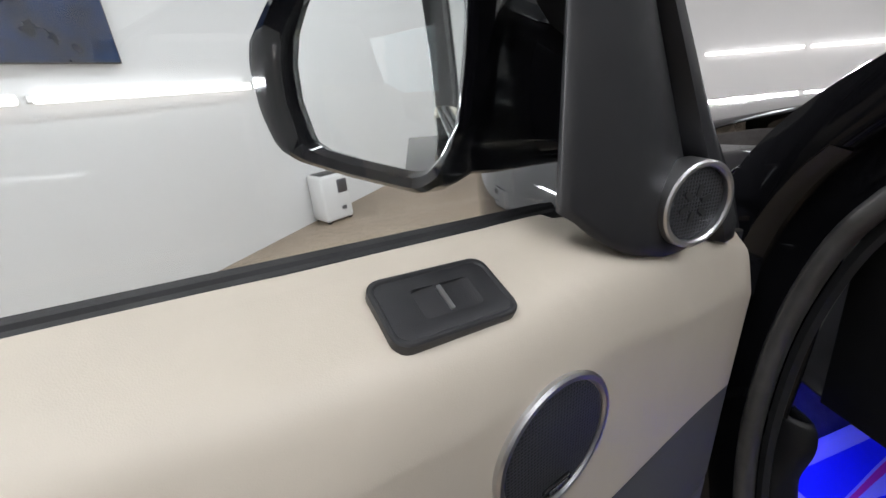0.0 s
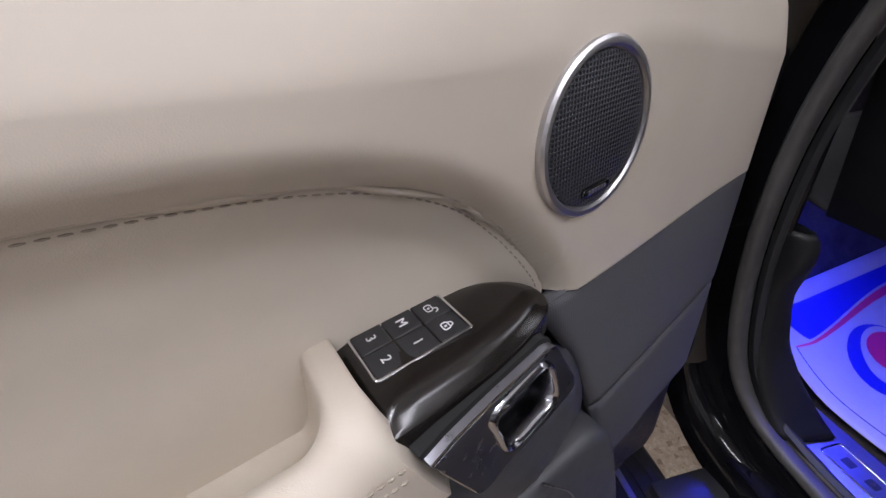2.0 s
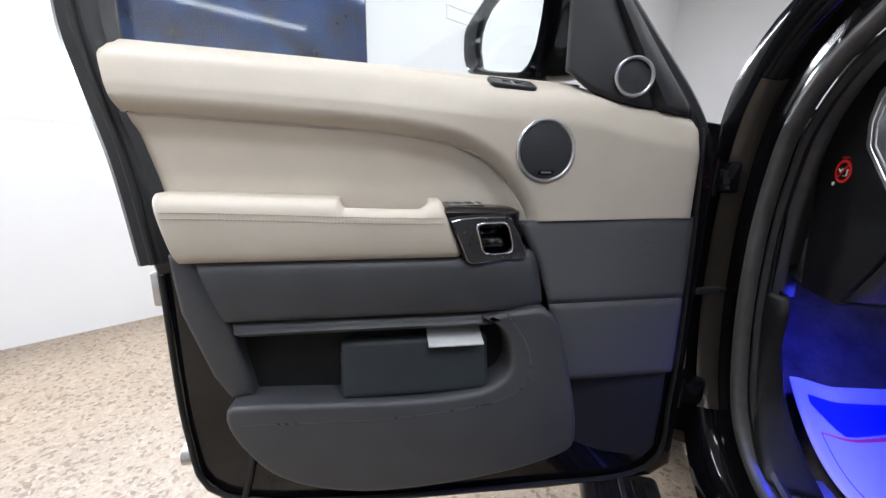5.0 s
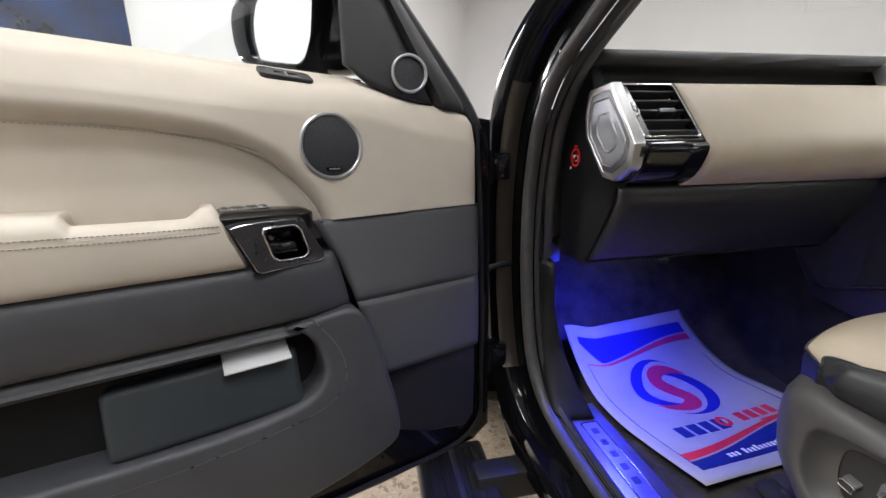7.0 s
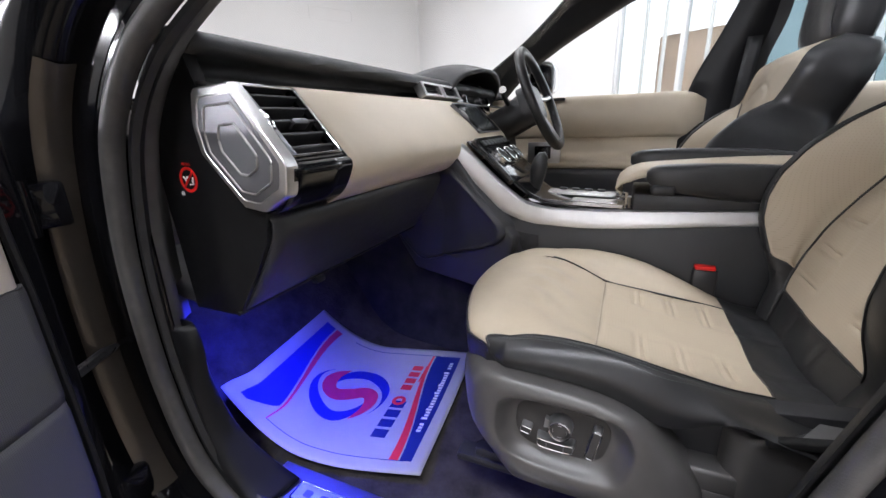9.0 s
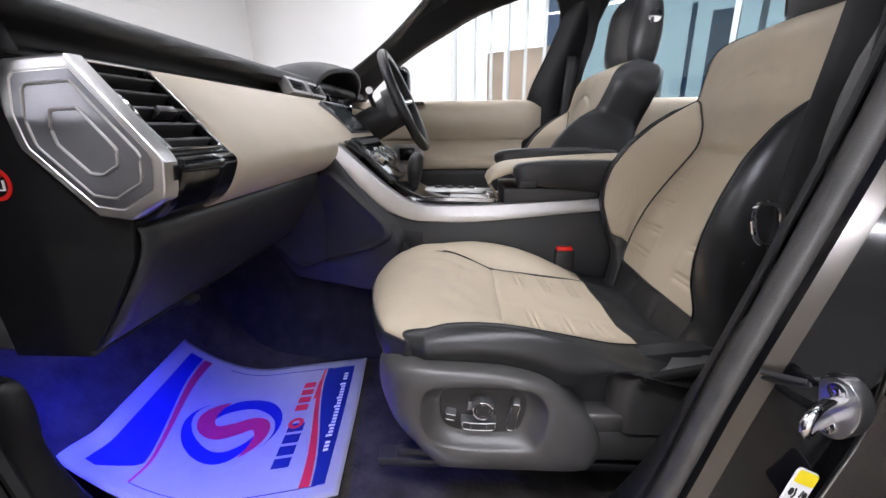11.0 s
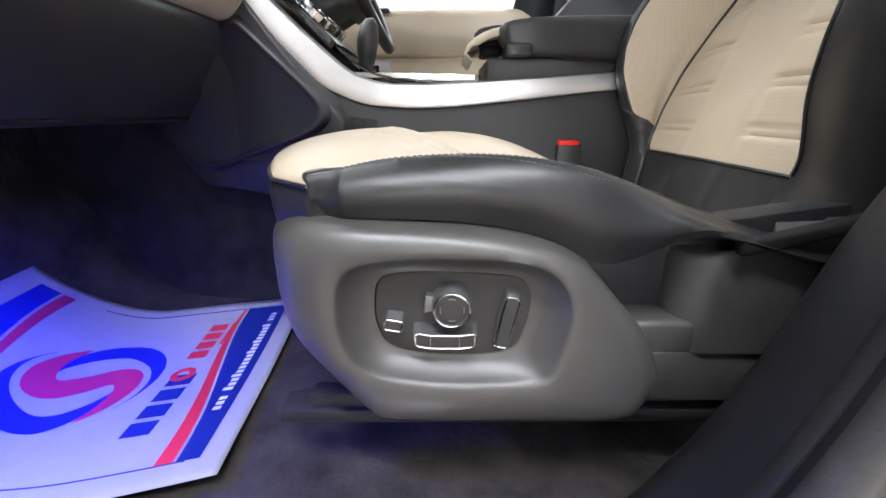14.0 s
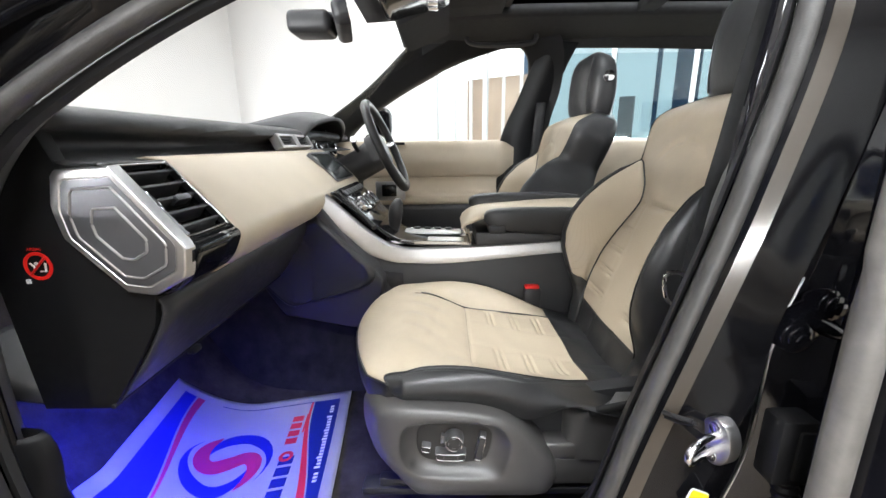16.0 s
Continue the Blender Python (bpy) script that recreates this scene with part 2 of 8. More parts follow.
M_WHITE = surface("white wall paint", (0.80, 0.80, 0.80), 0.55, vary=0.03, scale=0.9, grain=0.2, grain_scale=200, bump=0.05, bump_scale=3)
M_CEIL = surface("white ceiling paint", (0.78, 0.78, 0.78), 0.7, vary=0.04, scale=0.7)
M_WHITEPLASTIC = surface("white plastic", (0.78, 0.78, 0.78), 0.35, vary=0.03)
# white mat paper made darker: the footwell's shade is in its base colour
M_PAPER_DIM = surface("white paper", (0.37, 0.37, 0.375), 0.6, vary=0.03, scale=20, bump=0.1, bump_scale=10)
M_WHITEPAPER = surface("bright white paper", (0.74, 0.74, 0.75), 0.6, vary=0.03, scale=20, bump=0.1, bump_scale=10)
M_BLUE = surface("royal blue print", (0.012, 0.022, 0.32), 0.45, vary=0.05)
M_NAVY = surface("navy print", (0.010, 0.025, 0.20), 0.45, vary=0.05)
M_RED = surface("red print", (0.75, 0.035, 0.06), 0.45, vary=0.05)
M_MAGENTA = surface("crimson print", (0.62, 0.03, 0.12), 0.45, vary=0.05)
M_REDPLASTIC = surface("red plastic", (0.75, 0.02, 0.015), 0.35, vary=0.05)
M_YELLOW = surface("yellow print", (0.85, 0.66, 0.02), 0.5, vary=0.03)
M_INK = surface("white ink", (0.75, 0.75, 0.75), 0.5, vary=0.02)
M_DARKINK = surface("black ink", (0.012, 0.012, 0.014), 0.5, vary=0.02)
M_FLOOR = terrazzo("tan terrazzo")
M_BROWNPANEL = surface("brown timber board", (0.58, 0.44, 0.33), 0.6, vary=0.15, scale=3)
M_BLUEFRAME = surface("blue painted steel", (0.10, 0.22, 0.36), 0.45, vary=0.1, scale=3)
M_OUT = surface("pale plaster", (0.75, 0.77, 0.78), 0.8, vary=0.05, scale=1)
M_OUTGREY = surface("grey painted steel", (0.32, 0.36, 0.38), 0.6, vary=0.1, scale=2)
M_TUBE = glow("lit white tube", (1.0, 0.98, 0.95), 5.0)
M_LEDBLUE = glow("lit blue lens", (0.05, 0.08, 1.0), 6.0)
M_ORANGE = glow("lit red orange lens", (1.0, 0.12, 0.03), 2.0)
M_SCREEN = surface("dark glossy screen", (0.010, 0.030, 0.095), 0.05, vary=0.95, scale=3.5, coat=0.0, rough_vary=0.02)

# ---------------------------------------------------------------- mesh helpers
ORIGIN = {}


def thing(name, m, label, category, group="", kind=""):
    """An empty at the base of a thing; its parts are built in the same axes as m is given in."""
    e = new(name)
    e.empty_display_size = 0.05
    if isinstance(m, Matrix):
        e.matrix_world = m
        ORIGIN[e] = None
    else:
        e.location = m
        ORIGIN[e] = Vector(m)
    return tagged(e, label, category, group, kind)


def finish(bm, mat, sharp=38):
    bmesh.ops.remove_doubles(bm, verts=bm.verts, dist=1e-5)
    bmesh.ops.recalc_face_normals(bm, faces=bm.faces)
    me = bpy.data.meshes.new("mesh")
    bm.to_mesh(me)
    bm.free()
    me.materials.append(mat)
    me.polygons.foreach_set("use_smooth", [True] * len(me.polygons))
    me.set_sharp_from_angle(angle=radians(sharp))
    return me


def part(name, bm, mat, parent, label="", sharp=38, solid=0.0, offset=0.0):
    me = finish(bm, mat, sharp)
    ob = new(name, me)
    o = ORIGIN.get(parent)
    ORIGIN[ob] = o
    if o is not None:
        me.transform(Matrix.Translation(-o))
    ob.parent = parent
    if label:
        ob["label"] = label
    if solid:
        s = ob.modifiers.new("thickness", "SOLIDIFY")
        s.thickness, s.offset = solid, offset
    return ob


def single(name, bm, mat, label, category, group="", kind="", sharp=38, solid=0.0, at=None):
    """A thing that is one mesh."""
    me = finish(bm, mat, sharp)
    ob = new(name, me)
    if at is not None:
        me.transform(Matrix.Translation(-Vector(at)))
        ob.location = at
    if solid:
        s = ob.modifiers.new("thickness", "SOLIDIFY")
        s.thickness = solid
    return tagged(ob, label, category, group, kind)


def smooth(x):
    x = min(1.0, max(0.0, x))
    return x * x * (3 - 2 * x)


def interp(x, table):
    xs, ys = zip(*table)
    return float(np.interp(x, xs, ys))


def curve(pts, n, closed=False):
    """n points of a smooth curve through pts, evenly spread."""
    p = np.array([tuple(q) for q in pts], float)
    if closed:
        p = np.vstack([p[-1:], p, p[:2]])
    else:
        p = np.vstack([2 * p[0] - p[1], p, 2 * p[-1] - p[-2]])
    out = []
    for i in range(1, len(p) - 2):
        a, b, c, d = p[i - 1:i + 3]
        for s in np.linspace(0, 1, 12, endpoint=False):
            out.append(0.5 * (2 * b + (c - a) * s + (2 * a - 5 * b + 4 * c - d) * s * s + (3 * b - a - 3 * c + d) * s ** 3))
    out.append(p[-2])
    return spread(out, n, closed)


def spread(pts, n, closed=False):
    q = np.array([tuple(v) for v in pts], float)
    ln = np.r_[0, np.cumsum(np.linalg.norm(np.diff(q, axis=0), axis=1))]
    t = np.linspace(0, ln[-1], n, endpoint=not closed)
    return [Vector([np.interp(s, ln, q[:, k]) for k in range(q.shape[1])]) for s in t]


def straight(pts, n, closed=False):
    return spread(list(pts) + ([pts[0]] if closed else []), n, closed)


def grid(bm, rows, closed=False, cap=False, loop=False):
    """Faces between rows of points."""
    vs = [[bm.verts.new(p) for p in r] for r in rows]
    R = len(vs)
    for i in range(R if loop else R - 1):
        a, b = vs[i], vs[(i + 1) % R]
        m = len(a)
        for j in range(m if closed else m - 1):
            k = (j + 1) % m
            bm.faces.new((a[j], a[k], b[k], b[j]))
    if cap:
        bm.faces.new(vs[0][::-1])
        bm.faces.new(vs[-1])
    return vs


def loft(sections, nu, nv, closed=False, cap=False, sharp=False):
    bm = bmesh.new()
    f = straight if sharp else curve
    s = [f(c, nu, closed) for c in sections]
    cols = [curve([r[j] for r in s], nv) for j in range(nu)]
    grid(bm, [[cols[j][i] for j in range(nu)] for i in range(nv)], closed, cap)
    return bm


def box(bm, lo, hi, bevel=0.0, seg=2, m=None):
    r = bmesh.ops.create_cube(bm, size=1)
    vs = r["verts"]
    lo, hi = Vector(lo), Vector(hi)
    for v in vs:
        v.co = Vector([lo[k] + (v.co[k] + 0.5) * (hi[k] - lo[k]) for k in range(3)])
    es = list({e for v in vs for e in v.link_edges})
    if bevel:
        g = bmesh.ops.bevel(bm, geom=es, offset=bevel, segments=seg, affect="EDGES", profile=0.5)
        vs = list({v for f in g["faces"] for v in f.verts} | {v for v in vs if v.is_valid})
    if m is not None:
        bmesh.ops.transform(bm, matrix=m, verts=[v for v in vs if v.is_valid])
    return bm


def plate(bm, outline, m, d0, d1, bevel=0.0, seg=2):
    """A flat piece: an outline in the plane of m, from depth d0 to d1 (front), its front edge rounded."""
    def ring(d, inset):
        n = len(outline)
        out = []
        for i, p in enumerate(outline):
            p = Vector(p)
            a, b = Vector(outline[i - 1]), Vector(outline[(i + 1) % n])
            e1, e2 = (p - a), (b - p)
            e1 = e1.normalized() if e1.length else e2.normalized()
            e2 = e2.normalized() if e2.length else e1
            nrm = Vector((-(e1.y + e2.y), e1.x + e2.x))
            nrm = nrm.normalized() if nrm.length > 1e-9 else Vector((0, 0))
            q = p + nrm * inset * sgn
            out.append(m @ Vector((q.x, q.y, d)))
        return out
    ar = sum(outline[i - 1][0] * outline[i][1] - outline[i][0] * outline[i - 1][1] for i in range(len(outline)))
    sgn = 1 if ar > 0 else -1
    s = 1 if d1 > d0 else -1
    rows = [ring(d0, 0)]
    if bevel:
        for k in range(seg + 1):
            a = math.pi / 2 * k / seg
            rows.append(ring(d1 - s * bevel * (1 - math.sin(a)), bevel * (1 - math.cos(a))))
    else:
        rows.append(ring(d1, 0))
    grid(bm, rows, True, True)
    return bm


def rrect(w, h, r, n=5, cx=0, cy=0):
    out = []
    for k, (sx, sy) in enumerate(((1, 1), (-1, 1), (-1, -1), (1, -1))):
        for i in range(n + 1):
            a = math.pi / 2 * (k + i / n)
            out.append((cx + sx * (w / 2 - r) + r * math.cos(a), cy + sy * (h / 2 - r) + r * math.sin(a)))
    return out


def circle(r, n=40, cx=0, cy=0):
    return [(cx + r * math.cos(2 * math.pi * i / n), cy + r * math.sin(2 * math.pi * i / n)) for i in range(n)]


def ringplate(bm, outer, inner, m, d0, d1, bevel=0.001):
    """A flat frame between two outlines with the same number of points."""
    rows = []
    w_ = min(math.hypot(a[0] - b[0], a[1] - b[1]) for a, b in zip(outer, inner))
    bevel = min(bevel, 0.28 * w_)
    mid = [((a[0] + b[0]) / 2, (a[1] + b[1]) / 2) for a, b in zip(outer, inner)]
    s = 1 if d1 > d0 else -1
    o2 = [((a[0] * 3 + b[0]) / 4, (a[1] * 3 + b[1]) / 4) for a, b in zip(outer, inner)]
    i2 = [((a[0] + b[0] * 3) / 4, (a[1] + b[1] * 3) / 4) for a, b in zip(outer, inner)]
    for o, d in ((outer, d0), (outer, d1 - s * bevel), (o2, d1), (mid, d1 + s * bevel * 0.12), (i2, d1), (inner, d1 - s * bevel), (inner, d0)):
        rows.append([m @ Vector((p[0], p[1], d)) for p in o])
    grid(bm, rows, True, False, True)
    return bm


def tube(bm, pts, r, n=8, closed=False, flat=1.0, cap=True):
    """A round cord along points; r may be one radius or one for each point."""
    P = [Vector(p) for p in pts]
    rs = r if isinstance(r, (list, tuple)) else [r] * len(P)
    rows = []
    up = Vector((0, 0, 1))
    for i, p in enumerate(P):
        a = P[i - 1] if (i or closed) else P[i]
        b = P[(i + 1) % len(P)] if (closed or i < len(P) - 1) else P[i]
        t = (b - a).normalized()
        s = t.cross(up)
        if s.length < 0.05:
            s = t.cross(Vector((1, 0, 0)))
        s.normalize()
        w = s.cross(t).normalized()
        if i and not closed and rows and s.dot(last) < 0:
            s, w = -s, -w
        last = s
        rows.append([p + (s * math.cos(2 * math.pi * k / n) + w * flat * math.sin(2 * math.pi * k / n)) * rs[i] for k in range(n)])
    grid(bm, rows, True, cap and not closed, closed)
    return bm


def facing(loc, right, up):
    """The frame of a flat piece: x to its right, y up it, z out of it."""
    x = Vector(right).normalized()
    y = Vector(up)
    y = (y - x * y.dot(x)).normalized()
    z = x.cross(y)
    return Matrix(((x.x, y.x, z.x, loc[0]), (x.y, y.y, z.y, loc[1]), (x.z, y.z, z.z, loc[2]), (0, 0, 0, 1)))


def lettering(name, text, size, m, mat, parent):
    c = bpy.data.curves.new(name, "FONT")
    c.body, c.size, c.align_x, c.align_y, c.extrude = text, size, "CENTER", "CENTER", 0.0002
    c.materials.append(mat)
    o = new(name, c)
    o.parent = parent
    ORIGIN[o] = ORIGIN.get(parent)
    w = Matrix.Translation(-ORIGIN[parent]) @ m if ORIGIN.get(parent) is not None else m
    o.matrix_local = w
    return o


def stitches(bm, pts, length=0.0042, gap=0.0022, r=0.0007, off=Vector((0, 0, 0))):
    tot = sum((Vector(a) - Vector(b)).length for a, b in zip(pts, pts[1:]))
    n = max(2, int(tot / (length + gap)))
    q = spread(pts, n * 3 + 1)
    for i in range(n):
        a, b = q[3 * i] + off, q[3 * i + 2] + off
        mid = (a + b) / 2
        tube(bm, [a, mid + Vector((0, 0.0003, 0)), b], [r * 0.6, r, r * 0.6], 5)


def polar(outline, centre, n):
    """n points of a star-shaped outline, at even angles round a centre."""
    pts = [(a - centre[0], b - centre[1]) for a, b in outline]
    out = []
    for k in range(n):
        t = 2 * math.pi * k / n
        d = (math.cos(t), math.sin(t))
        best = 0
        for (ax, ay), (bx, by) in zip(pts, pts[1:] + pts[:1]):
            ex, ey = bx - ax, by - ay
            den = d[0] * ey - d[1] * ex
            if abs(den) < 1e-12:
                continue
            r = (ax * ey - ay * ex) / den
            s = (ax * d[1] - ay * d[0]) / den
            if r > 0 and -1e-6 <= s <= 1 + 1e-6:
                best = max(best, r)
        out.append((centre[0] + d[0] * best, centre[1] + d[1] * best))
    return out

# ---------------------------------------------------------------- the room


def room_box(name, lo, hi, mat, label, category="wall"):
    bm = bmesh.new()
    box(bm, lo, hi)
    ob = single(name, bm, mat, label, category, kind="structure")
    ob.matrix_world = ROOM
    return ob


room_box("floor", (-0.2, -0.2, -0.15), (RW + 12, RL + 0.2, 0), M_FLOOR, "tan terrazzo workshop floor with dark pebbles", "floor")
room_box("wall_west", (-0.2, 0, 0), (0, RL, RH), M_WHITE, "white painted wall with lit tubes")
room_box("wall_north", (-0.2, RL, 0), (RW + 0.2, RL + 0.2, RH), M_WHITE, "white painted end wall with a lit tube")
room_box("wall_south", (-0.2, -0.2, 0), (RW + 0.2, 0, RH), M_WHITE, "plain white painted wall")
room_box("ceiling", (-0.2, -0.2, RH), (RW + 0.2, RL + 0.2, RH + 0.15), M_CEIL, "plain white ceiling", "ceiling")
bm = bmesh.new()
for lo, hi in (((RW, GLAZE1, 0), (RW + 0.2, RL, RH)), ((RW, 0, 0), (RW + 0.2, GLAZE0, RH)), ((RW, GLAZE0, 3.3), (RW + 0.2, GLAZE1, RH))):
    box(bm, lo, hi)
o = single("wall_east", bm, M_WHITE, "white wall with a wide glazed opening", "wall", kind="structure")
o.matrix_world = ROOM

# glazed front: frame, mullions and panes
front = thing("window_1", ROOM @ pose(RW + 0.1, 0, 0), "wide glazed front with pale blue steel mullions", "window", kind="structure")
bm = bmesh.new()
box(bm, (-0.04, GLAZE0, 0), (0.04, GLAZE1, 0.08))
box(bm, (-0.04, GLAZE0, 3.2), (0.04, GLAZE1, 3.3))
part("window_frame", bm, M_BLUEFRAME, front)
n = 6
for i in range(n + 1):
    y = GLAZE0 + (GLAZE1 - GLAZE0) * i / n
    bm = bmesh.new()
    box(bm, (-0.05, y - 0.03, 0.08), (0.05, y + 0.03, 3.2), 0.004)
    part("mullion", bm, M_OUT, front)
for i in range(n):
    y0 = GLAZE0 + (GLAZE1 - GLAZE0) * i / n + 0.03
    y1 = GLAZE0 + (GLAZE1 - GLAZE0) * (i + 1) / n - 0.03
    bm = bmesh.new()
    box(bm, (-0.005, y0, 0.08), (0.005, y1, 3.2))
    g = part("pane", bm, M_GLASS if i > 3 else M_TEAL, front)
    g.visible_shadow = False
# white strip blinds hang behind the first panes
for i in range(5):
    bm = bmesh.new()
    y = GLAZE1 - 0.25 - i * 0.31
    box(bm, (-0.012, y, 0.2), (0.0, y + 0.06, 3.15), 0.003)
    o = single("vertical_blind_strip", bm, M_WHITEPLASTIC, "white vertical blind strip hanging behind the glazing", "blind", "blind strips")
    o.matrix_world = ROOM @ pose(RW + 0.42, 0, 0)
# outside the glazing
bm = bmesh.new()
box(bm, (RW + 0.9, 8.05, 0.0), (RW + 1.9, 9.25, 2.38), 0.02)
o = single("timber_cabin", bm, M_BROWNPANEL, "brown timber cabin standing behind the glazing", "cabin")
o.matrix_world = ROOM
# slab added outside; the daylight on it is its own emission
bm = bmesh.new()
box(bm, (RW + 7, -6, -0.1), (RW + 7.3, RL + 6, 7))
o = single("backdrop", bm, glow("glowing daylight stand-in", (0.93, 0.97, 1.0), 1.6), "pale self-glowing slab standing in for the daylit outside", "backdrop", kind="structure")
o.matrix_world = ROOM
for i, (y, w, h, z) in enumerate(((2.2, 0.9, 2.4, 0.0), (4.1, 1.2, 1.5, 1.1), (5.6, 0.5, 3.4, 0.0), (0.2, 1.4, 2.9, 0.0), (9.4, 0.35, 4.2, 0.0), (3.35, 0.10, 3.6, 0.0), (3.75, 0.06, 3.6, 0.0), (5.15, 0.12, 3.6, 0.0), (6.4, 0.10, 3.6, 0.0), (6.9, 0.35, 2.3, 0.0), (1.75, 0.12, 3.6, 0.0), (-0.6, 0.3, 3.6, 0.0))):
    bm = bmesh.new()
    box(bm, (RW + 5.0, y, z), (RW + 5.12, y + w, z + h), 0.01)
    o = single("steel_panel", bm, M_BLUEFRAME if i % 2 == 0 else M_OUTGREY, ("blue" if i % 2 == 0 else "grey") + " painted steel panel standing outside the glazing", "panel", "panels outside")
    o.matrix_world = ROOM

# tubes on the walls
TUBES = [(0, -1.3), (0, 0.22), (0, 1.76)]


def wall_tube(m, length):
    t = thing("tube_light", m, "lit white tube lamp fixed on the white wall", "lamp", "wall tubes")
    bm = bmesh.new()
    box(bm, (0.0, 0.0, -0.018), (0.02, length, 0.018), 0.003)
    part("housing", bm, M_WHITEPLASTIC, t)
    bm = bmesh.new()
    tube(bm, [(0.045, 0.02, 0), (0.045, length - 0.02, 0)], 0.026, 12)
    part("tube", bm, M_TUBE, t, "glowing white tube")
    return t


for _, s in TUBES:
    wall_tube(ROOM @ pose(0, s + 5.0, 1.37), 1.5)
for k in range(2):
    wall_tube(ROOM @ pose(4.3 + 1.56 * k, RL, 1.36, 0, 0, -90), 1.5)
# cable along the west wall
bm = bmesh.new()
tube(bm, [(0.006, 8.26, 1.37), (0.006, 8.9, 1.36), (0.006, 9.0, 1.30)], 0.004, 6)
o = single("cable", bm, M_WHITEPLASTIC, "thin white cable clipped to the wall", "cable")
o.matrix_world = ROOM

# large dark screen on the west wall
tv = thing("wall_screen", ROOM @ pose(0, 6.42, 2.03), "large dark glossy screen hung on the white wall", "screen")
bm = bmesh.new()
box(bm, (0.0, -0.87, -0.49), (0.05, 0.87, 0.49), 0.006)
part("case", bm, M_SWITCH, tv)
bm = bmesh.new()
box(bm, (0.05, -0.86, -0.48), (0.053, 0.86, 0.48))
part("display", bm, M_SCREEN, tv, "dark blue glossy display")

# white dehumidifier by the west wall
ROOMI = ROOM.inverted()
pu = ROOMI @ Vector((-0.66, 4.86, 0))
pur = thing("dehumidifier", ROOM @ pose(pu.x + 0.02, pu.y, 0, 0, 0, -18), "white portable dehumidifier standing on the terrazzo floor", "dehumidifier")
bm = bmesh.new()
box(bm, (-0.13, -0.17, 0.02), (0.13, 0.17, 0.50), 0.03, 3)
part("body", bm, M_WHITEPLASTIC, pur)
bm = bmesh.new()
box(bm, (-0.10, -0.14, 0.495), (0.10, 0.14, 0.506), 0.004)
part("top_vent", bm, M_SWITCH, pur, "dark slatted top outlet")
bm = bmesh.new()
box(bm, (0.127, 0.01, 0.30), (0.133, 0.13, 0.44), 0.002)
part("side_grille", bm, M_DARKMETAL, pur, "grey side grille")
bm = bmesh.new()
box(bm, (0.127, 0.03, 0.12), (0.134, 0.09, 0.16), 0.002)
part("badge", bm, M_DARKMETAL, pur)
for sx in (-1, 1):
    for sy in (-1, 1):
        bm = bmesh.new()
        box(bm, (sx * 0.10 - 0.015, sy * 0.13 - 0.015, 0), (sx * 0.10 + 0.015, sy * 0.13 + 0.015, 0.03), 0.005)
        part("foot", bm, M_SWITCH, pur)
bm = bmesh.new()
tube(bm, curve([(-0.13, -0.1, 0.3), (-0.16, -0.22, 0.32), (-0.18, -0.30, 0.7), (-0.19, -0.33, 1.2)], 16), 0.005, 6)
part("power_cable", bm, M_WHITEPLASTIC, pur)
# hatch outline on the north wall
bm = bmesh.new()
ringplate(bm, rrect(1.0, 0.26, 0.01), rrect(0.96, 0.22, 0.008), Matrix(((1, 0, 0, 7.0), (0, 0, -1, RL), (0, 1, 0, 3.56), (0, 0, 0, 1))), 0, 0.012)
o = single("wall_vent", bm, M_WHITEPLASTIC, "flat white vent frame on the white wall", "vent")
o.matrix_world = ROOM
# rectangular hatch above the screen's corner
bm = bmesh.new()
ringplate(bm, rrect(0.5, 0.14, 0.01), rrect(0.47, 0.11, 0.008), Matrix(((0, 0, 1, 0), (1, 0, 0, 8.55), (0, 1, 0, 2.55), (0, 0, 0, 1))), 0, 0.01)
o = single("wall_vent", bm, M_WHITEPLASTIC, "small flat white vent frame on the white wall", "vent")
o.matrix_world = ROOM

# ---------------------------------------------------------------- front door, standing open
DA = radians(22)
DOOR = Matrix((
    (-math.cos(DA), math.sin(DA), 0, 0.27), (-math.sin(DA), -math.cos(DA), 0, 0.90), (0, 0, 1, 0), (0, 0, 0, 1)))
# in the door's frame x runs from the hinges to the free end, y points into the car, z up
door = thing("front_door", DOOR, "open front car door trimmed in beige leather and charcoal plastic", "car door")
DN = Matrix(((-1, 0, 0, 0), (0, 0, 1, 0), (0, 1, 0, 0), (0, 0, 0, 1)))  # plates that face into the car: x = -u, y = z


def dplate(name, pts, d0, d1, mat, parent=door, label="", bevel=0.0, seg=3):
    bm = bmesh.new()
    plate(bm, [(-u, z) for u, z in pts], DN, d0, d1, bevel, seg)
    return part(name, bm, mat, parent, label)


SHELL = [(-0.05, 1.16), (-0.05, 0.42), (0.0, 0.39), (0.25, 0.385), (0.5, 0.395), (0.8, 0.42), (0.90, 0.445), (0.945, 0.50), (0.955, 0.62),
         (0.957, 0.78), (0.962, 0.90), (0.985, 1.02), (1.01, 1.12), (1.02, 1.19), (0.5, 1.19), (0.02, 1.17)]
shell = dplate("shell", SHELL, -0.12, 0.0, M_PAINT, bevel=0.02)
shell["label"] = "black painted door shell"
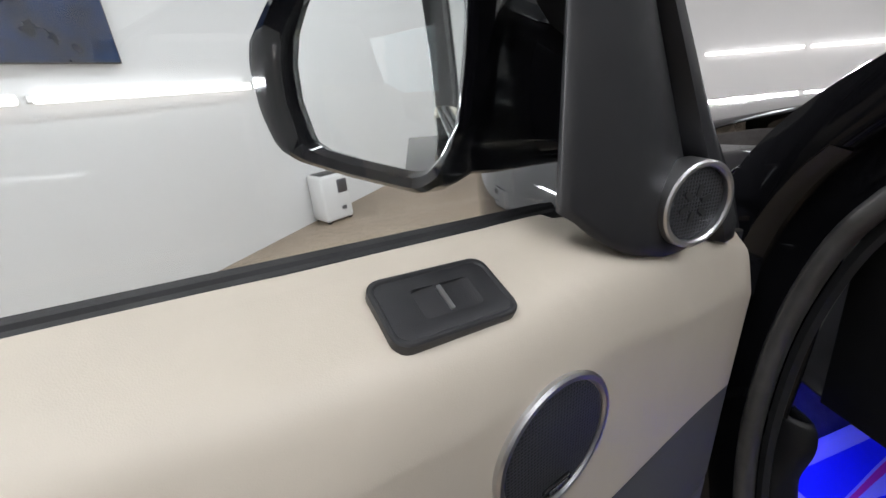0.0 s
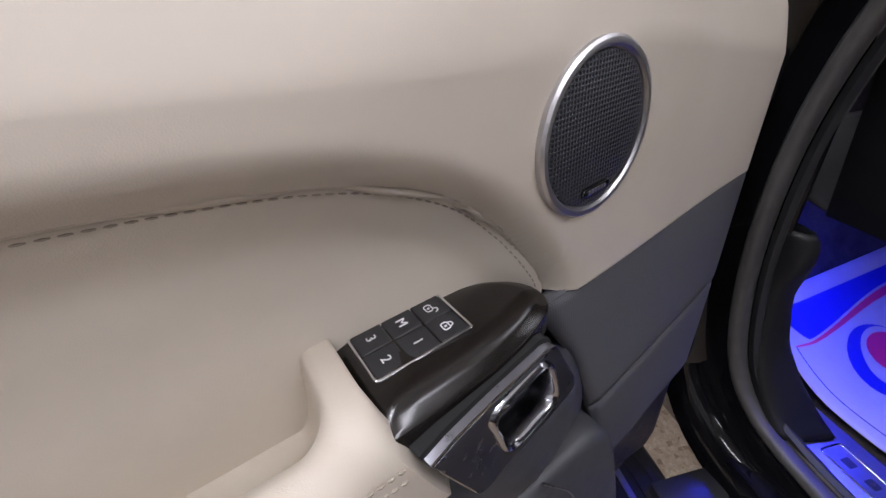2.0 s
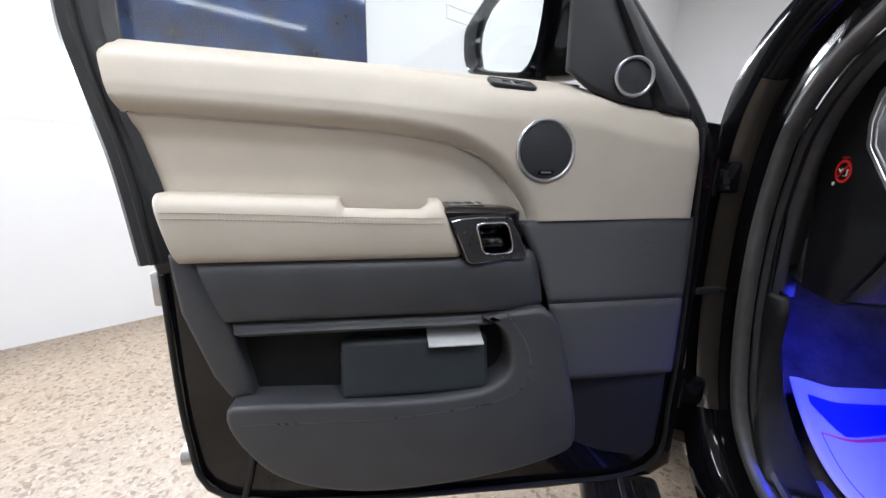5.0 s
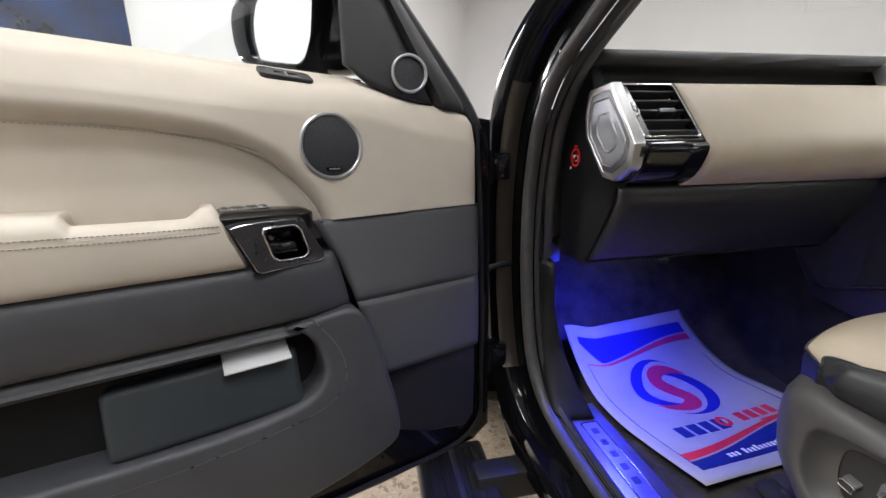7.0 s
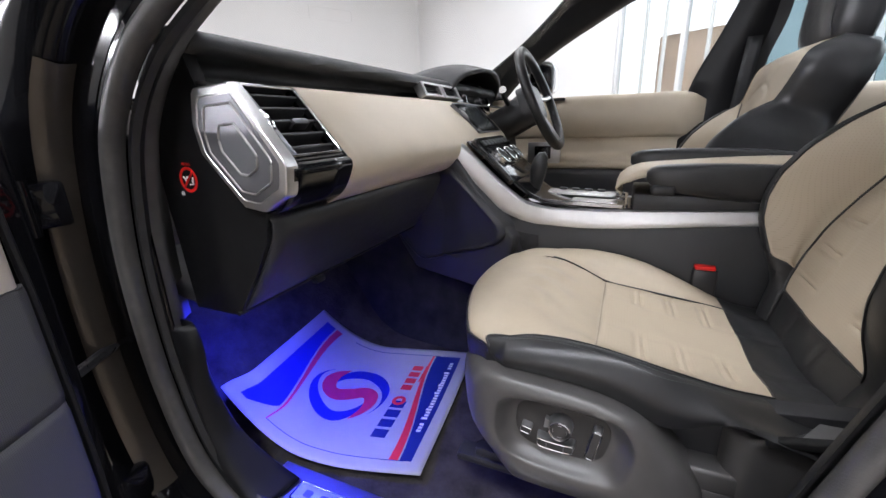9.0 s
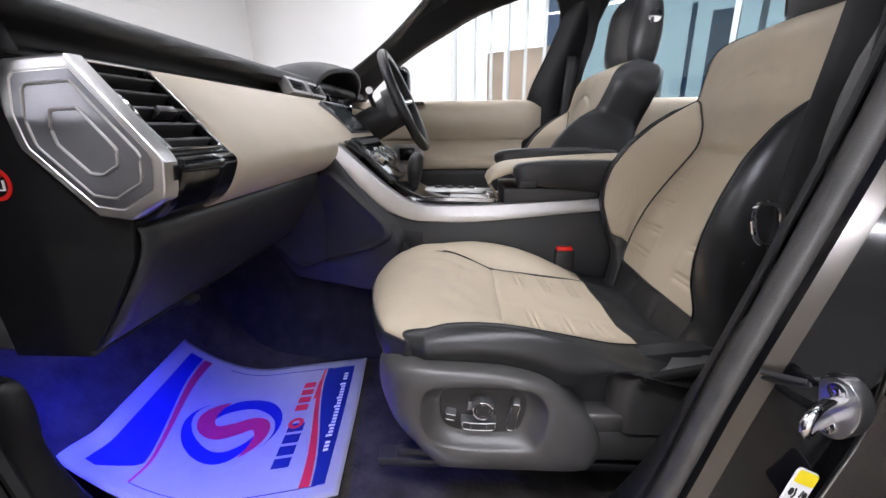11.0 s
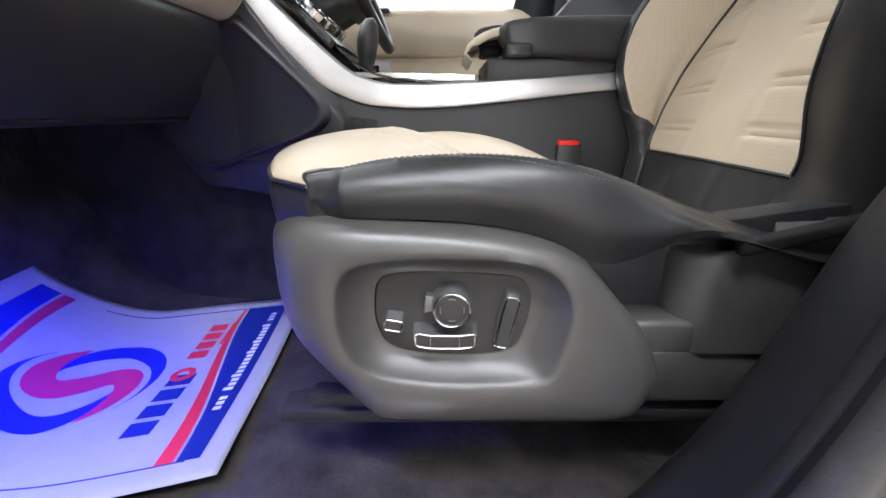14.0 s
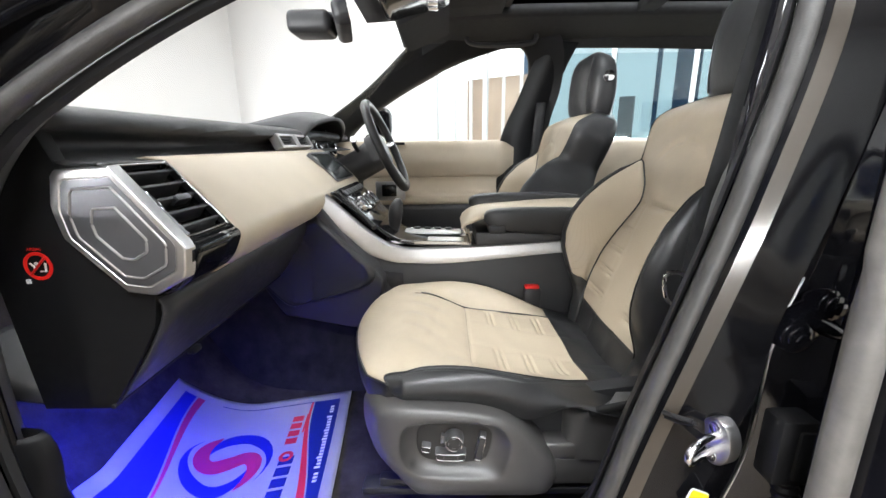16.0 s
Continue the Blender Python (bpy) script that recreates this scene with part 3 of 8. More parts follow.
# raised rims pressed into the lower shell
for u0, r in ((0.62, 0.05), (0.42, 0.045), (0.24, 0.045)):
    bm = bmesh.new()
    tube(bm, [(u0 + r * math.cos(a) * 0.4, 0.002, 0.50 - r * math.sin(a)) for a in np.linspace(-1.2, 1.2, 12)], 0.003, 6)
    part("pressed_rim", bm, M_PAINT, shell)
bm = bmesh.new()
tube(bm, [(0.79, 0.0, 0.50), (0.79, 0.012, 0.50)], 0.011, 14)
part("grommet", bm, M_RUBBER, shell)
bm = bmesh.new()
tube(bm, curve([(0.90, 0.004, 0.86), (0.885, 0.004, 0.76), (0.85, 0.004, 0.66), (0.835, 0.004, 0.55), (0.86, 0.004, 0.44)], 24), 0.006, 8)
part("door_seal", bm, M_RUBBER, door, "black rubber door seal")
bm = bmesh.new()
tube(bm, curve([(0.0, 0.006, 1.15), (-0.012, 0.006, 0.9), (-0.012, 0.006, 0.6), (0.02, 0.006, 0.43), (0.3, 0.006, 0.415), (0.7, 0.006, 0.43),
                (0.90, 0.006, 0.47), (0.94, 0.006, 0.60), (0.945, 0.006, 0.9)], 60), 0.005, 8)
part("door_seal", bm, M_RUBBER, door, "black rubber door seal")
# latch on the free edge
bm = bmesh.new()
box(bm, (0.945, -0.07, 0.84), (0.972, -0.01, 0.90), 0.005)
part("latch", bm, M_STEEL, door, "steel latch on the free edge")
bm = bmesh.new()
tube(bm, [(0.95, -0.03, 0.535), (0.968, -0.03, 0.535)], 0.02, 14)
part("edge_buffer", bm, M_STEEL, door)

ZT = [(0.0, 1.150), (0.02, 1.158), (0.065, 1.177), (0.15, 1.188), (0.23, 1.206), (0.27, 1.2125), (0.31, 1.2117), (0.44, 1.2180), (0.60, 1.2325), (0.75, 1.241), (0.95, 1.250), (0.99, 1.246)]
SEAM = [(0.343, 0.992), (0.350, 1.010), (0.378, 1.053), (0.415, 1.089), (0.475, 1.116), (0.569, 1.132), (0.693, 1.140), (0.838, 1.148), (0.99, 1.154)]


def facen(u):
    return 0.038 + 0.0185 * smooth((u - 0.02) / 0.36)


def slant(u, z):
    return u - (1.225 - z) * 0.27 * smooth((u - 0.75) / 0.2) if z < 1.225 else u


SEAM_LINE = curve([(a, b, 0) for a, b in SEAM], 120)
SEAM_N = 0.038


def seam_gap(u, z):
    """Distance from the curved seam."""
    return min((Vector((u, z, 0)) - p).length for p in SEAM_LINE)


def door_rows(us, section):
    bm = bmesh.new()
    rows = []
    for u in us:
        rows.append([Vector((slant(u, z), n, z)) for n, z in section(u)])
    grid(bm, rows)
    return bm


def lean(u, z):
    return 0.007 * smooth((u - 0.40) / 0.14) * smooth((z - 1.13) / 0.09)


def upper_n(u, z):
    """The upper trim rolls inwards as it nears the seam."""
    full = facen(u) + 0.004 - lean(u, z)
    k = min(1.0, seam_gap(u, z) / 0.023)
    return SEAM_N + (full - SEAM_N) * math.sin(k * math.pi / 2) ** 0.85


def insert_n(u, z):
    return SEAM_N - 0.0012 - 0.0135 * smooth(seam_gap(u, z) / 0.035) + 0.006 * smooth((1.065 - z) / 0.05)


def upper_section(u):
    zt = interp(u, ZT)
    zb = 0.99 if u < 0.343 else interp(u, SEAM)
    nf = facen(u)
    top = curve([(0, a, b) for a, b in [(-0.024, zt - 0.012), (-0.019, max(zt + 0.005, 1.2195 + 0.054 * (u - 0.258)) if u > 0.25 else zt + 0.005), (0.0, zt + 0.001), (0.016, zt - 0.005), (0.60 * nf - 0.9 * lean(u, zt - 0.036), zt - 0.012), (0.81 * nf - 0.9 * lean(u, zt - 0.036), zt - 0.020),
                                        (nf - 0.002 - lean(u, zt - 0.036), zt - 0.037), (nf + 0.004 - lean(u, zt - 0.062), zt - 0.062)]], 20)
    dn = -0.03 * smooth((0.034 - u) / 0.014) - 0.03 * smooth((u - 0.962) / 0.016)
    out = [(p.y, p.z) for p in top]
    z0 = zt - 0.062
    for k in range(1, 29):
        z = z0 + (zb - z0) * (1 - (1 - k / 28) ** 1.4)
        out.append((upper_n(u, z), z))
    return [(n + dn, z) for n, z in out]


bm = door_rows([0.020, 0.0225, 0.026, 0.031] + list(np.linspace(0.038, 0.342, 34)) + list(np.linspace(0.3432, 0.38, 34)) + list(np.linspace(0.385, 0.42, 12)) +
               list(np.linspace(0.43, 0.955, 46)) + [0.963, 0.969, 0.974, 0.978], upper_section)
part("upper_trim", bm, M_BEIGE, door, "smooth beige leather upper trim", 60, 0.004)


def insert_section(u):
    zs = interp(u, SEAM)
    dn = -0.025 * smooth((u - 0.955) / 0.016)
    return [(insert_n(u, z) + dn, z) for z in [zs + (0.958 - zs) * (k / 22) ** 1.3 for k in range(23)]]


bm = door_rows(list(np.linspace(0.3435, 0.38, 30)) + list(np.linspace(0.386, 0.42, 12)) + list(np.linspace(0.43, 0.95, 40)) + [0.96, 0.968, 0.973], insert_section)
part("padded_insert", bm, M_BEIGE, door, "recessed beige leather panel", 60, 0.004)


def beside_seam(off, lift):
    """A line that keeps its distance from the seam, lying on the leather."""
    out = []
    for i, p in enumerate(SEAM_LINE):
        a, b = SEAM_LINE[max(0, i - 1)], SEAM_LINE[min(119, i + 1)]
        t = (b - a).normalized()
        u, z = p.x - t.y * off, p.y + t.x * off
        if u > 0.952 or z < 0.9905:
            continue
        n = upper_n(u, z) if off > 0 else insert_n(u, z)
        out.append(Vector((slant(u, z), n + lift, z)))
    return out


# double-stitched seam: a fine raised fold with thread on both sides
bm = bmesh.new()
tube(bm, beside_seam(0.0004, 0.0010), 0.0024, 8)
seamo = part("seam_welt", bm, M_BEIGE, door)
bm = bmesh.new()
for off, lift in ((0.0040, 0.0019), (-0.0050, 0.0019)):
    stitches(bm, spread(beside_seam(off, lift), 160), 0.0036, 0.0024, 0.0007)
part("stitching", bm, M_SEAM, seamo, "double row of thread")

# window seal along the sill
for dn, dz, r in ((-0.0245, -0.0020, 0.0045), (-0.034, -0.0005, 0.0050), (-0.044, -0.0035, 0.0050)):
    bm = bmesh.new()
    tube(bm, [(u, dn, 1.2195 + 0.054 * (u - 0.258) + dz) for u in np.linspace(0.235, 0.975, 40)], r, 8)
    part("sill_seal", bm, M_RUBBER, door, "black rubber window seal")
bm = bmesh.new()
box(bm, (0.20, -0.054, 1.15), (1.0, -0.050, 1.66))
g = part("window_pane", bm, M_GLASS, door, "raised clear door window")
g.visible_shadow = False
# window frame
FR = curve([(0.0, -0.02, 1.13), (0.04, -0.02, 1.19), (0.12, -0.02, 1.28), (0.22, -0.022, 1.39), (0.36, -0.03, 1.53), (0.50, -0.045, 1.63), (0.66, -0.05, 1.665),
            (0.86, -0.05, 1.66), (0.95, -0.045, 1.60), (1.00, -0.03, 1.45), (1.012, -0.02, 1.30), (0.998, -0.02, 1.20), (0.970, -0.015, 1.08), (0.949, -0.01, 0.92)], 90)
bm = bmesh.new()
rows = []
for i, p in enumerate(FR):
    t = (FR[min(i + 1, 89)] - FR[max(i - 1, 0)]).normalized()
    s = Vector((t.z, 0, -t.x))
    prof = [(-0.030, -0.03), (-0.030, 0.012), (-0.020, 0.022), (0.012, 0.020), (0.020, 0.012), (0.030, 0.010), (0.030, -0.03)]
    rows.append([p + s * a + Vector((0, b, 0)) for a, b in prof])
grid(bm, rows, True, True)
part("window_frame", bm, M_PLASTIC, door, "black window frame")
bm = bmesh.new()
tube(bm, [p + Vector((0.0, 0.022, 0)) for p in FR], 0.006, 8)
part("frame_seal", bm, M_RUBBER, door)

# sail panel with the tweeter
rows = []
for z in np.linspace(0, 1, 26):
    left = 0.279 - 0.005 * z
    row = []
    for k in np.linspace(0, 1, 22):
        zlow = interp(k, [(0, 1.235), (0.06, 1.226), (0.12, 1.213), (0.22, 1.198), (0.38, 1.186), (0.63, 1.177), (0.85, 1.170), (1, 1.164)])
        zz = zlow + (1.47 - zlow) * z
        right = 0.042 + 0.80 * max(0, zz - 1.18)
        uu = left + (right - left) * k
        nn = 0.006 + 0.027 * (math.sin(math.pi * min(1, k * 1.25 + 0.06)) ** 0.6 if k < 0.75 else math.cos((k - 0.75) / 0.25 * 1.35)) * (1 - 0.45 * z)
        row.append((uu, nn, zz))
    rows.append(row)
bm = bmesh.new()
grid(bm, rows)
sail = part("sail_panel", bm, M_DARKNAVY, door, "black plastic corner panel", 50, 0.01)
bm = bmesh.new()
box(bm, (0.045, -0.040, 1.140), (0.262, 0.002, 1.205), 0.004)
part("sail_backing", bm, M_DARK, door, "black backing behind the corner panel")
TW = facing((0.1725, 0.0450, 1.2243), (-1, 0.212, 0), (0, 0.0, 1))
bm = bmesh.new()
ringplate(bm, circle(0.0318), circle(0.0268), TW, -0.014, 0.004, 0.002)
tw = part("tweeter", bm, M_STEEL, door, "small round tweeter with a satin ring")
bm = bmesh.new()
plate(bm, circle(0.0288), TW, -0.012, -0.001, 0.002)
part("mesh", bm, M_GRILLE, tw)
for k in range(6):
    a = k * math.pi / 3 + 0.3
    bm = bmesh.new()
    plate(bm, rrect(0.009, 0.004, 0.0018), TW @ Matrix.Translation((0.010 * math.cos(a), 0.010 * math.sin(a), 0)) @ Matrix.Rotation(a, 4, "Z"), -0.002, 0.0)
    part("petal", bm, M_PLASTIC, tw)

# woofer
WF = facing((0.3214, 0.0625, 1.1047), (-1, -0.06, 0), (0, 0.0, 1))
bm = bmesh.new()
ringplate(bm, circle(0.0510, 56), circle(0.0450, 56), WF, -0.014, 0.002, 0.0022)
wf = part("door_speaker", bm, M_STEEL, door, "round door speaker with a satin metal ring")
bm = bmesh.new()
plate(bm, circle(0.045, 56), WF, -0.012, 0.0005, 0.003)
part("grille", bm, M_GRILLE, wf, "black mesh grille")
bm = bmesh.new()
plate(bm, rrect(0.026, 0.0055, 0.0025), WF @ Matrix.Translation((0, -0.034, 0)), 0, 0.0028, 0.0008)
part("badge", bm, M_GLOSS, wf)
bm = bmesh.new()
for k in range(6):
    plate(bm, rrect(0.0022, 0.0026, 0.0003), WF @ Matrix.Translation((-0.0075 + 0.003 * k, -0.034, 0)), 0.0028, 0.0033)
part("badge_mark", bm, M_STEEL, wf)

# window switch on the sill
WS = facing((0.3725, 0.0250, 1.2112), (-1, 0, -0.085), (0, -0.036, 0.0145))
bm = bmesh.new()
ringplate(bm, rrect(0.076, 0.046, 0.009), rrect(0.069, 0.039, 0.007), WS, -0.006, 0.002, 0.0012)
plate(bm, rrect(0.074, 0.044, 0.008), WS, -0.014, -0.0026)
ws = part("window_switch", bm, M_SWITCH, door, "black window switch in a rounded plate")
bm = bmesh.new()
ringplate(bm, rrect(0.069, 0.039, 0.007), rrect(0.036, 0.021, 0.003, cx=0.002), WS, -0.008, 0.0012, 0.0004)
part("face", bm, M_SWITCH, ws)
bm = bmesh.new()
grid(bm, [[WS @ Vector((0.002 + a, b, d)) for a, d in ((-0.0185, -0.0022), (-0.016, -0.0018), (-0.003, 0.0004), (0.0004, 0.0009), (0.0016, -0.0013), (0.006, -0.0013),
                                                       (0.011, -0.0010), (0.015, -0.0002), (0.0185, 0.0010))] for b in np.linspace(-0.0112, 0.0112, 5)])
part("toggle", bm, M_SWITCH, ws, "", 30)
bm = bmesh.new()
plate(bm, rrect(0.0028, 0.0175, 0.0006, cx=0.0008), WS, -0.002, 0.0016)
part("toggle_mark", bm, M_STEEL, ws)

# armrest with a grab scoop
def arm_section(u):
    w = smooth((u - 0.509) / 0.026) * smooth((0.652 - u) / 0.014)
    zt = 1.026 + 0.011 * smooth((u - 0.5) / 0.4)
    low = 0.052 * w
    sec = [(0.020, zt - low), (0.040, zt - low * 1.05), (0.060, zt - low * 0.95), (0.075, zt - low * 0.40), (0.087, zt - 0.001 - 0.011 * w), (0.0985, zt - 0.009 - 0.008 * w),
           (0.104, zt - 0.022 - 0.003 * w), (0.1055, zt - 0.045), (0.104, 0.960), (0.099, 0.946), (0.085, 0.941), (0.030, 0.940)]
    return sec, -0.02 * smooth((u - 0.89) / 0.012)


bm = bmesh.new()
rows = []
for u in [0.496, 0.498, 0.502, 0.507] + list(np.linspace(0.511, 0.535, 14)) + list(np.linspace(0.54, 0.622, 10)) + list(np.linspace(0.63, 0.658, 14)) + \
        list(np.linspace(0.665, 0.89, 16)) + [0.896, 0.90, 0.903]:
    sec, dn = arm_section(u)
    e = -0.012 * smooth((0.5015 - u) / 0.005)
    row = []
    for p in curve([(0, a, b) for a, b in sec], 44):
        # both ends lean towards the hinges as they go down
        uu = u - (1.03 - p.z) * (0.38 * smooth((0.56 - u) / 0.06) + 0.22 * smooth((u - 0.8) / 0.1))
        row.append((uu, p.y + dn + e, p.z))
    rows.append(row)
grid(bm, rows)
arm = part("armrest", bm, M_BEIGE, door, "padded beige leather armrest with a grab scoop", 60, 0.003)
bm = bmesh.new()
apts = [Vector((u - 0.2 * (0.03) * smooth((0.56 - u) / 0.06), 0.1058, 1.0 + 0.011 * smooth((u - 0.5) / 0.4))) for u in np.linspace(0.499, 0.884, 60)]
tube(bm, [p + Vector((0, -0.0016, 0)) for p in apts], 0.0018, 6)
aw = part("armrest_welt", bm, M_BEIGE, door)
bm = bmesh.new()
stitches(bm, [p + Vector((0, 0.0006, 0.0042)) for p in apts], 0.0036, 0.0016, 0.0010)
stitches(bm, [p + Vector((0, 0.0010, -0.0042)) for p in apts], 0.0036, 0.0016, 0.0010)
part("stitching", bm, M_SEAM, aw, "double row of thread")

# switch pod
def pod_ring(z, inset):
    o = [(0.500, 0.016), (0.46, 0.013), (0.42, 0.016), (0.385, 0.027), (0.368, 0.040), (0.361, 0.055), (0.366, 0.072), (0.390, 0.084), (0.43, 0.0925), (0.476, 0.0962), (0.492, 0.0960), (0.4985, 0.090)]
    c = (0.43, 0.055)
    return [Vector((c[0] + (a - c[0]) * (1 - inset), c[1] + (b - c[1]) * (1 - inset * 1.25), z + 0.03 * (a - 0.44))) for a, b in o]


bm = bmesh.new()
q = [[p for p in curve(pod_ring(z, i), 56, True)] for z, i in ((0.986, 0.05), (0.992, 0.012), (0.999, 0.0), (1.0075, 0.0), (1.0098, 0.004), (1.0106, 0.016), (1.0118, 0.06), (1.0150, 0.13), (1.0172, 0.22), (1.0182, 0.5))]
grid(bm, q, True, True)
pod = part("switch_pod", bm, M_BROWN_GLOSS, door, "dark glossy veneer switch pod", 50)
KP = facing((0.454, 0.048, 1.0191), (0, 1, -0.03), (-1, 0, 0))
bm = bmesh.new()
ringplate(bm, rrect(0.0405, 0.0635, 0.003), rrect(0.0375, 0.0605, 0.002), KP, -0.003, 0.0016, 0.0004)
kp = part("keypad", bm, M_CHROME, door, "six-key seat memory pad in a thin chrome frame")
keys = [("3", -1, -1), ("M", -1, 0), ("", -1, 1), ("2", 1, -1), ("1", 1, 0), ("", 1, 1)]
for txt, cx, cy in keys:
    bm = bmesh.new()
    K2 = KP @ Matrix.Translation((cx * 0.0094, cy * 0.0201, 0))
    plate(bm, rrect(0.0178, 0.0192, 0.0012), K2, -0.003, 0.0012, 0.0005, 1)
    part("key", bm, M_SWITCH, kp)
    if txt:
        lettering("key_sign", txt, 0.0085, K2 @ Matrix.Translation((0, 0, 0.0014)), M_INK, kp)
    else:
        bm = bmesh.new()
        tube(bm, [K2 @ Vector((a, b, 0.0016)) for a, b in rrect(0.0058, 0.0044, 0.0016, 3, 0, -0.0012)], 0.0004, 5, True)
        plate(bm, rrect(0.0012, 0.0016, 0.0003, cx=0, cy=-0.0012), K2, 0.0012, 0.0018)
        sx = 0.0 if cx > 0 else 0.0034
        tube(bm, [K2 @ Vector((sx + 0.0018 * math.cos(a), 0.0010 + 0.0024 * math.sin(a), 0.0016)) for a in np.linspace(0, math.pi, 9)], 0.0004, 5)
        part("key_sign", bm, M_INK, kp, "lock sign")

# inner handle plate with its cup
HP = facing((0.421, 0.098, 0.970), (-1, -0.16, 0), (0, 0, 1))
HO = [(-0.063, 0.032), (-0.020, 0.034), (0.030, 0.033), (0.038, 0.029), (0.068, -0.029), (0.064, -0.035), (0.0, -0.037), (-0.030, -0.038), (-0.034, -0.036)]
HOLE = [(-0.018 + a * 1.0 - b * 0.28 + 0.017, b) for a, b in rrect(0.054, 0.050, 0.011, 4)]
n_ = 48
ho, hi_ = polar(HO, (0.010, 0.0), n_), polar([(x + 0.012, y) for x, y in HOLE], (0.010, 0.0), n_)
bm = bmesh.new()
rows = []
for o, d in ((ho, -0.02), (ho, 0.001), ([(a * 0.985 + 0.0002, b * 0.97) for a, b in ho], 0.003), (hi_, 0.002)):
    rows.append([HP @ Vector((a, b, d)) for a, b in o])
grid(bm, rows, True)
hp = part("handle_plate", bm, M_DARKMETAL, door, "dark satin metal handle plate", 30)
bm = bmesh.new()
grow = lambda o, k: [(0.010 + (a - 0.010) * k, b * k) for a, b in o]
grid(bm, [[HP @ Vector((a, b, d)) for a, b in grow(hi_, k)] for k, d in ((1.10, 0.0018), (1.06, 0.0042), (1.00, 0.0056), (0.95, 0.0050), (0.905, 0.0015), (0.89, -0.006))], True)
part("cup_ring", bm, M_HANDLE, hp, "polished ring round the cup", 60)
bm = bmesh.new()
grid(bm, [[HP @ Vector((a, b, d)) for a, b in grow(hi_, k)] for k, d in ((0.92, 0.001), (0.86, -0.010), (0.82, -0.026), (0.70, -0.030), (0.02, -0.030))], True)
part("cup", bm, M_CUP, hp, "dark polished cup", 60)
bm = bmesh.new()
tube(bm, [HP @ Vector((a * 0.99, b * 0.985, 0.0022)) for a, b in ho], 0.0009, 6, True)
part("plate_edge", bm, M_HANDLE, hp, "bright edge of the handle plate")
bm = bmesh.new()
box(bm, (-0.022, -0.012, -0.022), (0.020, 0.006, -0.010), 0.004, 2, HP @ Matrix.Translation((0.012, -0.006, 0)))
part("pull_lever", bm, M_CUP, hp)
bm = bmesh.new()
grid(bm, [[HP @ Vector((a, b, d)) for a, b in o] for o, d in (([(p * 1.03, q_ * 1.08) for p, q_ in ho], -0.03), ([(p * 1.03, q_ * 1.08) for p, q_ in ho], -0.004), (ho, -0.003))], True)
part("gap_trim", bm, M_SHADOWGAP, hp)

# lower carrier, band, pocket
dplate("carrier", [(0.905, 0.945), (0.897, 0.853), (0.86, 0.74), (0.838, 0.655), (0.79, 0.585), (0.744, 0.548), (0.604, 0.512), (0.40, 0.518), (0.25, 0.548),
                   (0.15, 0.50), (0.05, 0.475), (0.026, 0.50), (0.022, 0.60), (0.022, 0.98), (0.36, 0.985), (0.50, 0.96)], 0.0, 0.030, M_PLASTIC, bevel=0.008)


def band_section(u, top, bot, nn):
    return [(0.030, top), (nn - 0.018, top), (nn - 0.006, top - 0.004), (nn + 0.001, top - 0.018), (nn + 0.002, (top + bot) / 2), (nn - 0.003, bot + 0.014),
            (nn - 0.012, bot + 0.003), (nn - 0.03, bot), (0.030, bot)]


def band(name, u0, u1, zs, nn, mat):
    bm = bmesh.new()
    rows = []
    for u in np.linspace(u0, u1, 40):
        k = smooth((0.40 - u) / 0.10)
        top, bot = zs
        dn = -0.030 * k - 0.03 * smooth((u - u1 + 0.012) / 0.012)
        row = []
        for p in curve([(0, a, b) for a, b in band_section(u, top, bot, nn)], 30):
            row.append((u - (top - p.z) * 0.32 * smooth((u - 0.7) / 0.15) - (top - p.z) * 0.25 * smooth((0.40 - u) / 0.08), max(0.028, p.y + dn), p.z))
        rows.append(row)
    grid(bm, rows)
    return part(name, bm, mat, door, "", 60, 0.003)


band("upper_band", 0.336, 0.865, (0.941, 0.842), 0.094, M_PLASTIC_LOW)
band("lower_roll", 0.40, 0.828, (0.840, 0.812), 0.082, M_PLASTIC_LOW)
PF = [(0.424, 0.836), (0.36, 0.845), (0.313, 0.844), (0.285, 0.80), (0.258, 0.70), (0.243, 0.62), (0.250, 0.568), (0.32, 0.542), (0.40, 0.527), (0.50, 0.518),
      (0.604, 0.518), (0.68, 0.530), (0.744, 0.553), (0.79, 0.588), (0.830, 0.650), (0.836, 0.695), (0.80, 0.703), (0.565, 0.692), (0.45, 0.697), (0.395, 0.711),
      (0.372, 0.742), (0.378, 0.79), (0.400, 0.822)]
PFS = [(p.x, p.y) for p in curve([(a, b, 0) for a, b in PF], 120, True)]
pf = dplate("pocket_front", PFS, 0.030, 0.094, M_PLASTIC_LOW, label="moulded door pocket front", bevel=0.010, seg=4)
# added black sheet that darkens the pocket like deep shade
dplate("pocket_shade", [(0.840, 0.838), (0.395, 0.838), (0.360, 0.76), (0.40, 0.690), (0.815, 0.690)], 0.028, 0.0325, M_SHADOWGAP, label="black sheet for the shade inside the door pocket")
bm = bmesh.new()
tube(bm, curve([(0.385, 0.0935, 0.845), (0.345, 0.0935, 0.78), (0.340, 0.0935, 0.72), (0.375, 0.0935, 0.688), (0.45, 0.0935, 0.672), (0.60, 0.0935, 0.664), (0.815, 0.0935, 0.672)], 50), 0.0012, 6)
part("pocket_seam", bm, M_DARKMETAL, pf)
dplate("rear_strip", [(0.905, 0.945), (0.866, 0.945), (0.826, 0.84), (0.802, 0.705), (0.838, 0.70), (0.862, 0.74), (0.898, 0.853)], 0.03, 0.062, M_PLASTIC_LOW, bevel=0.010)

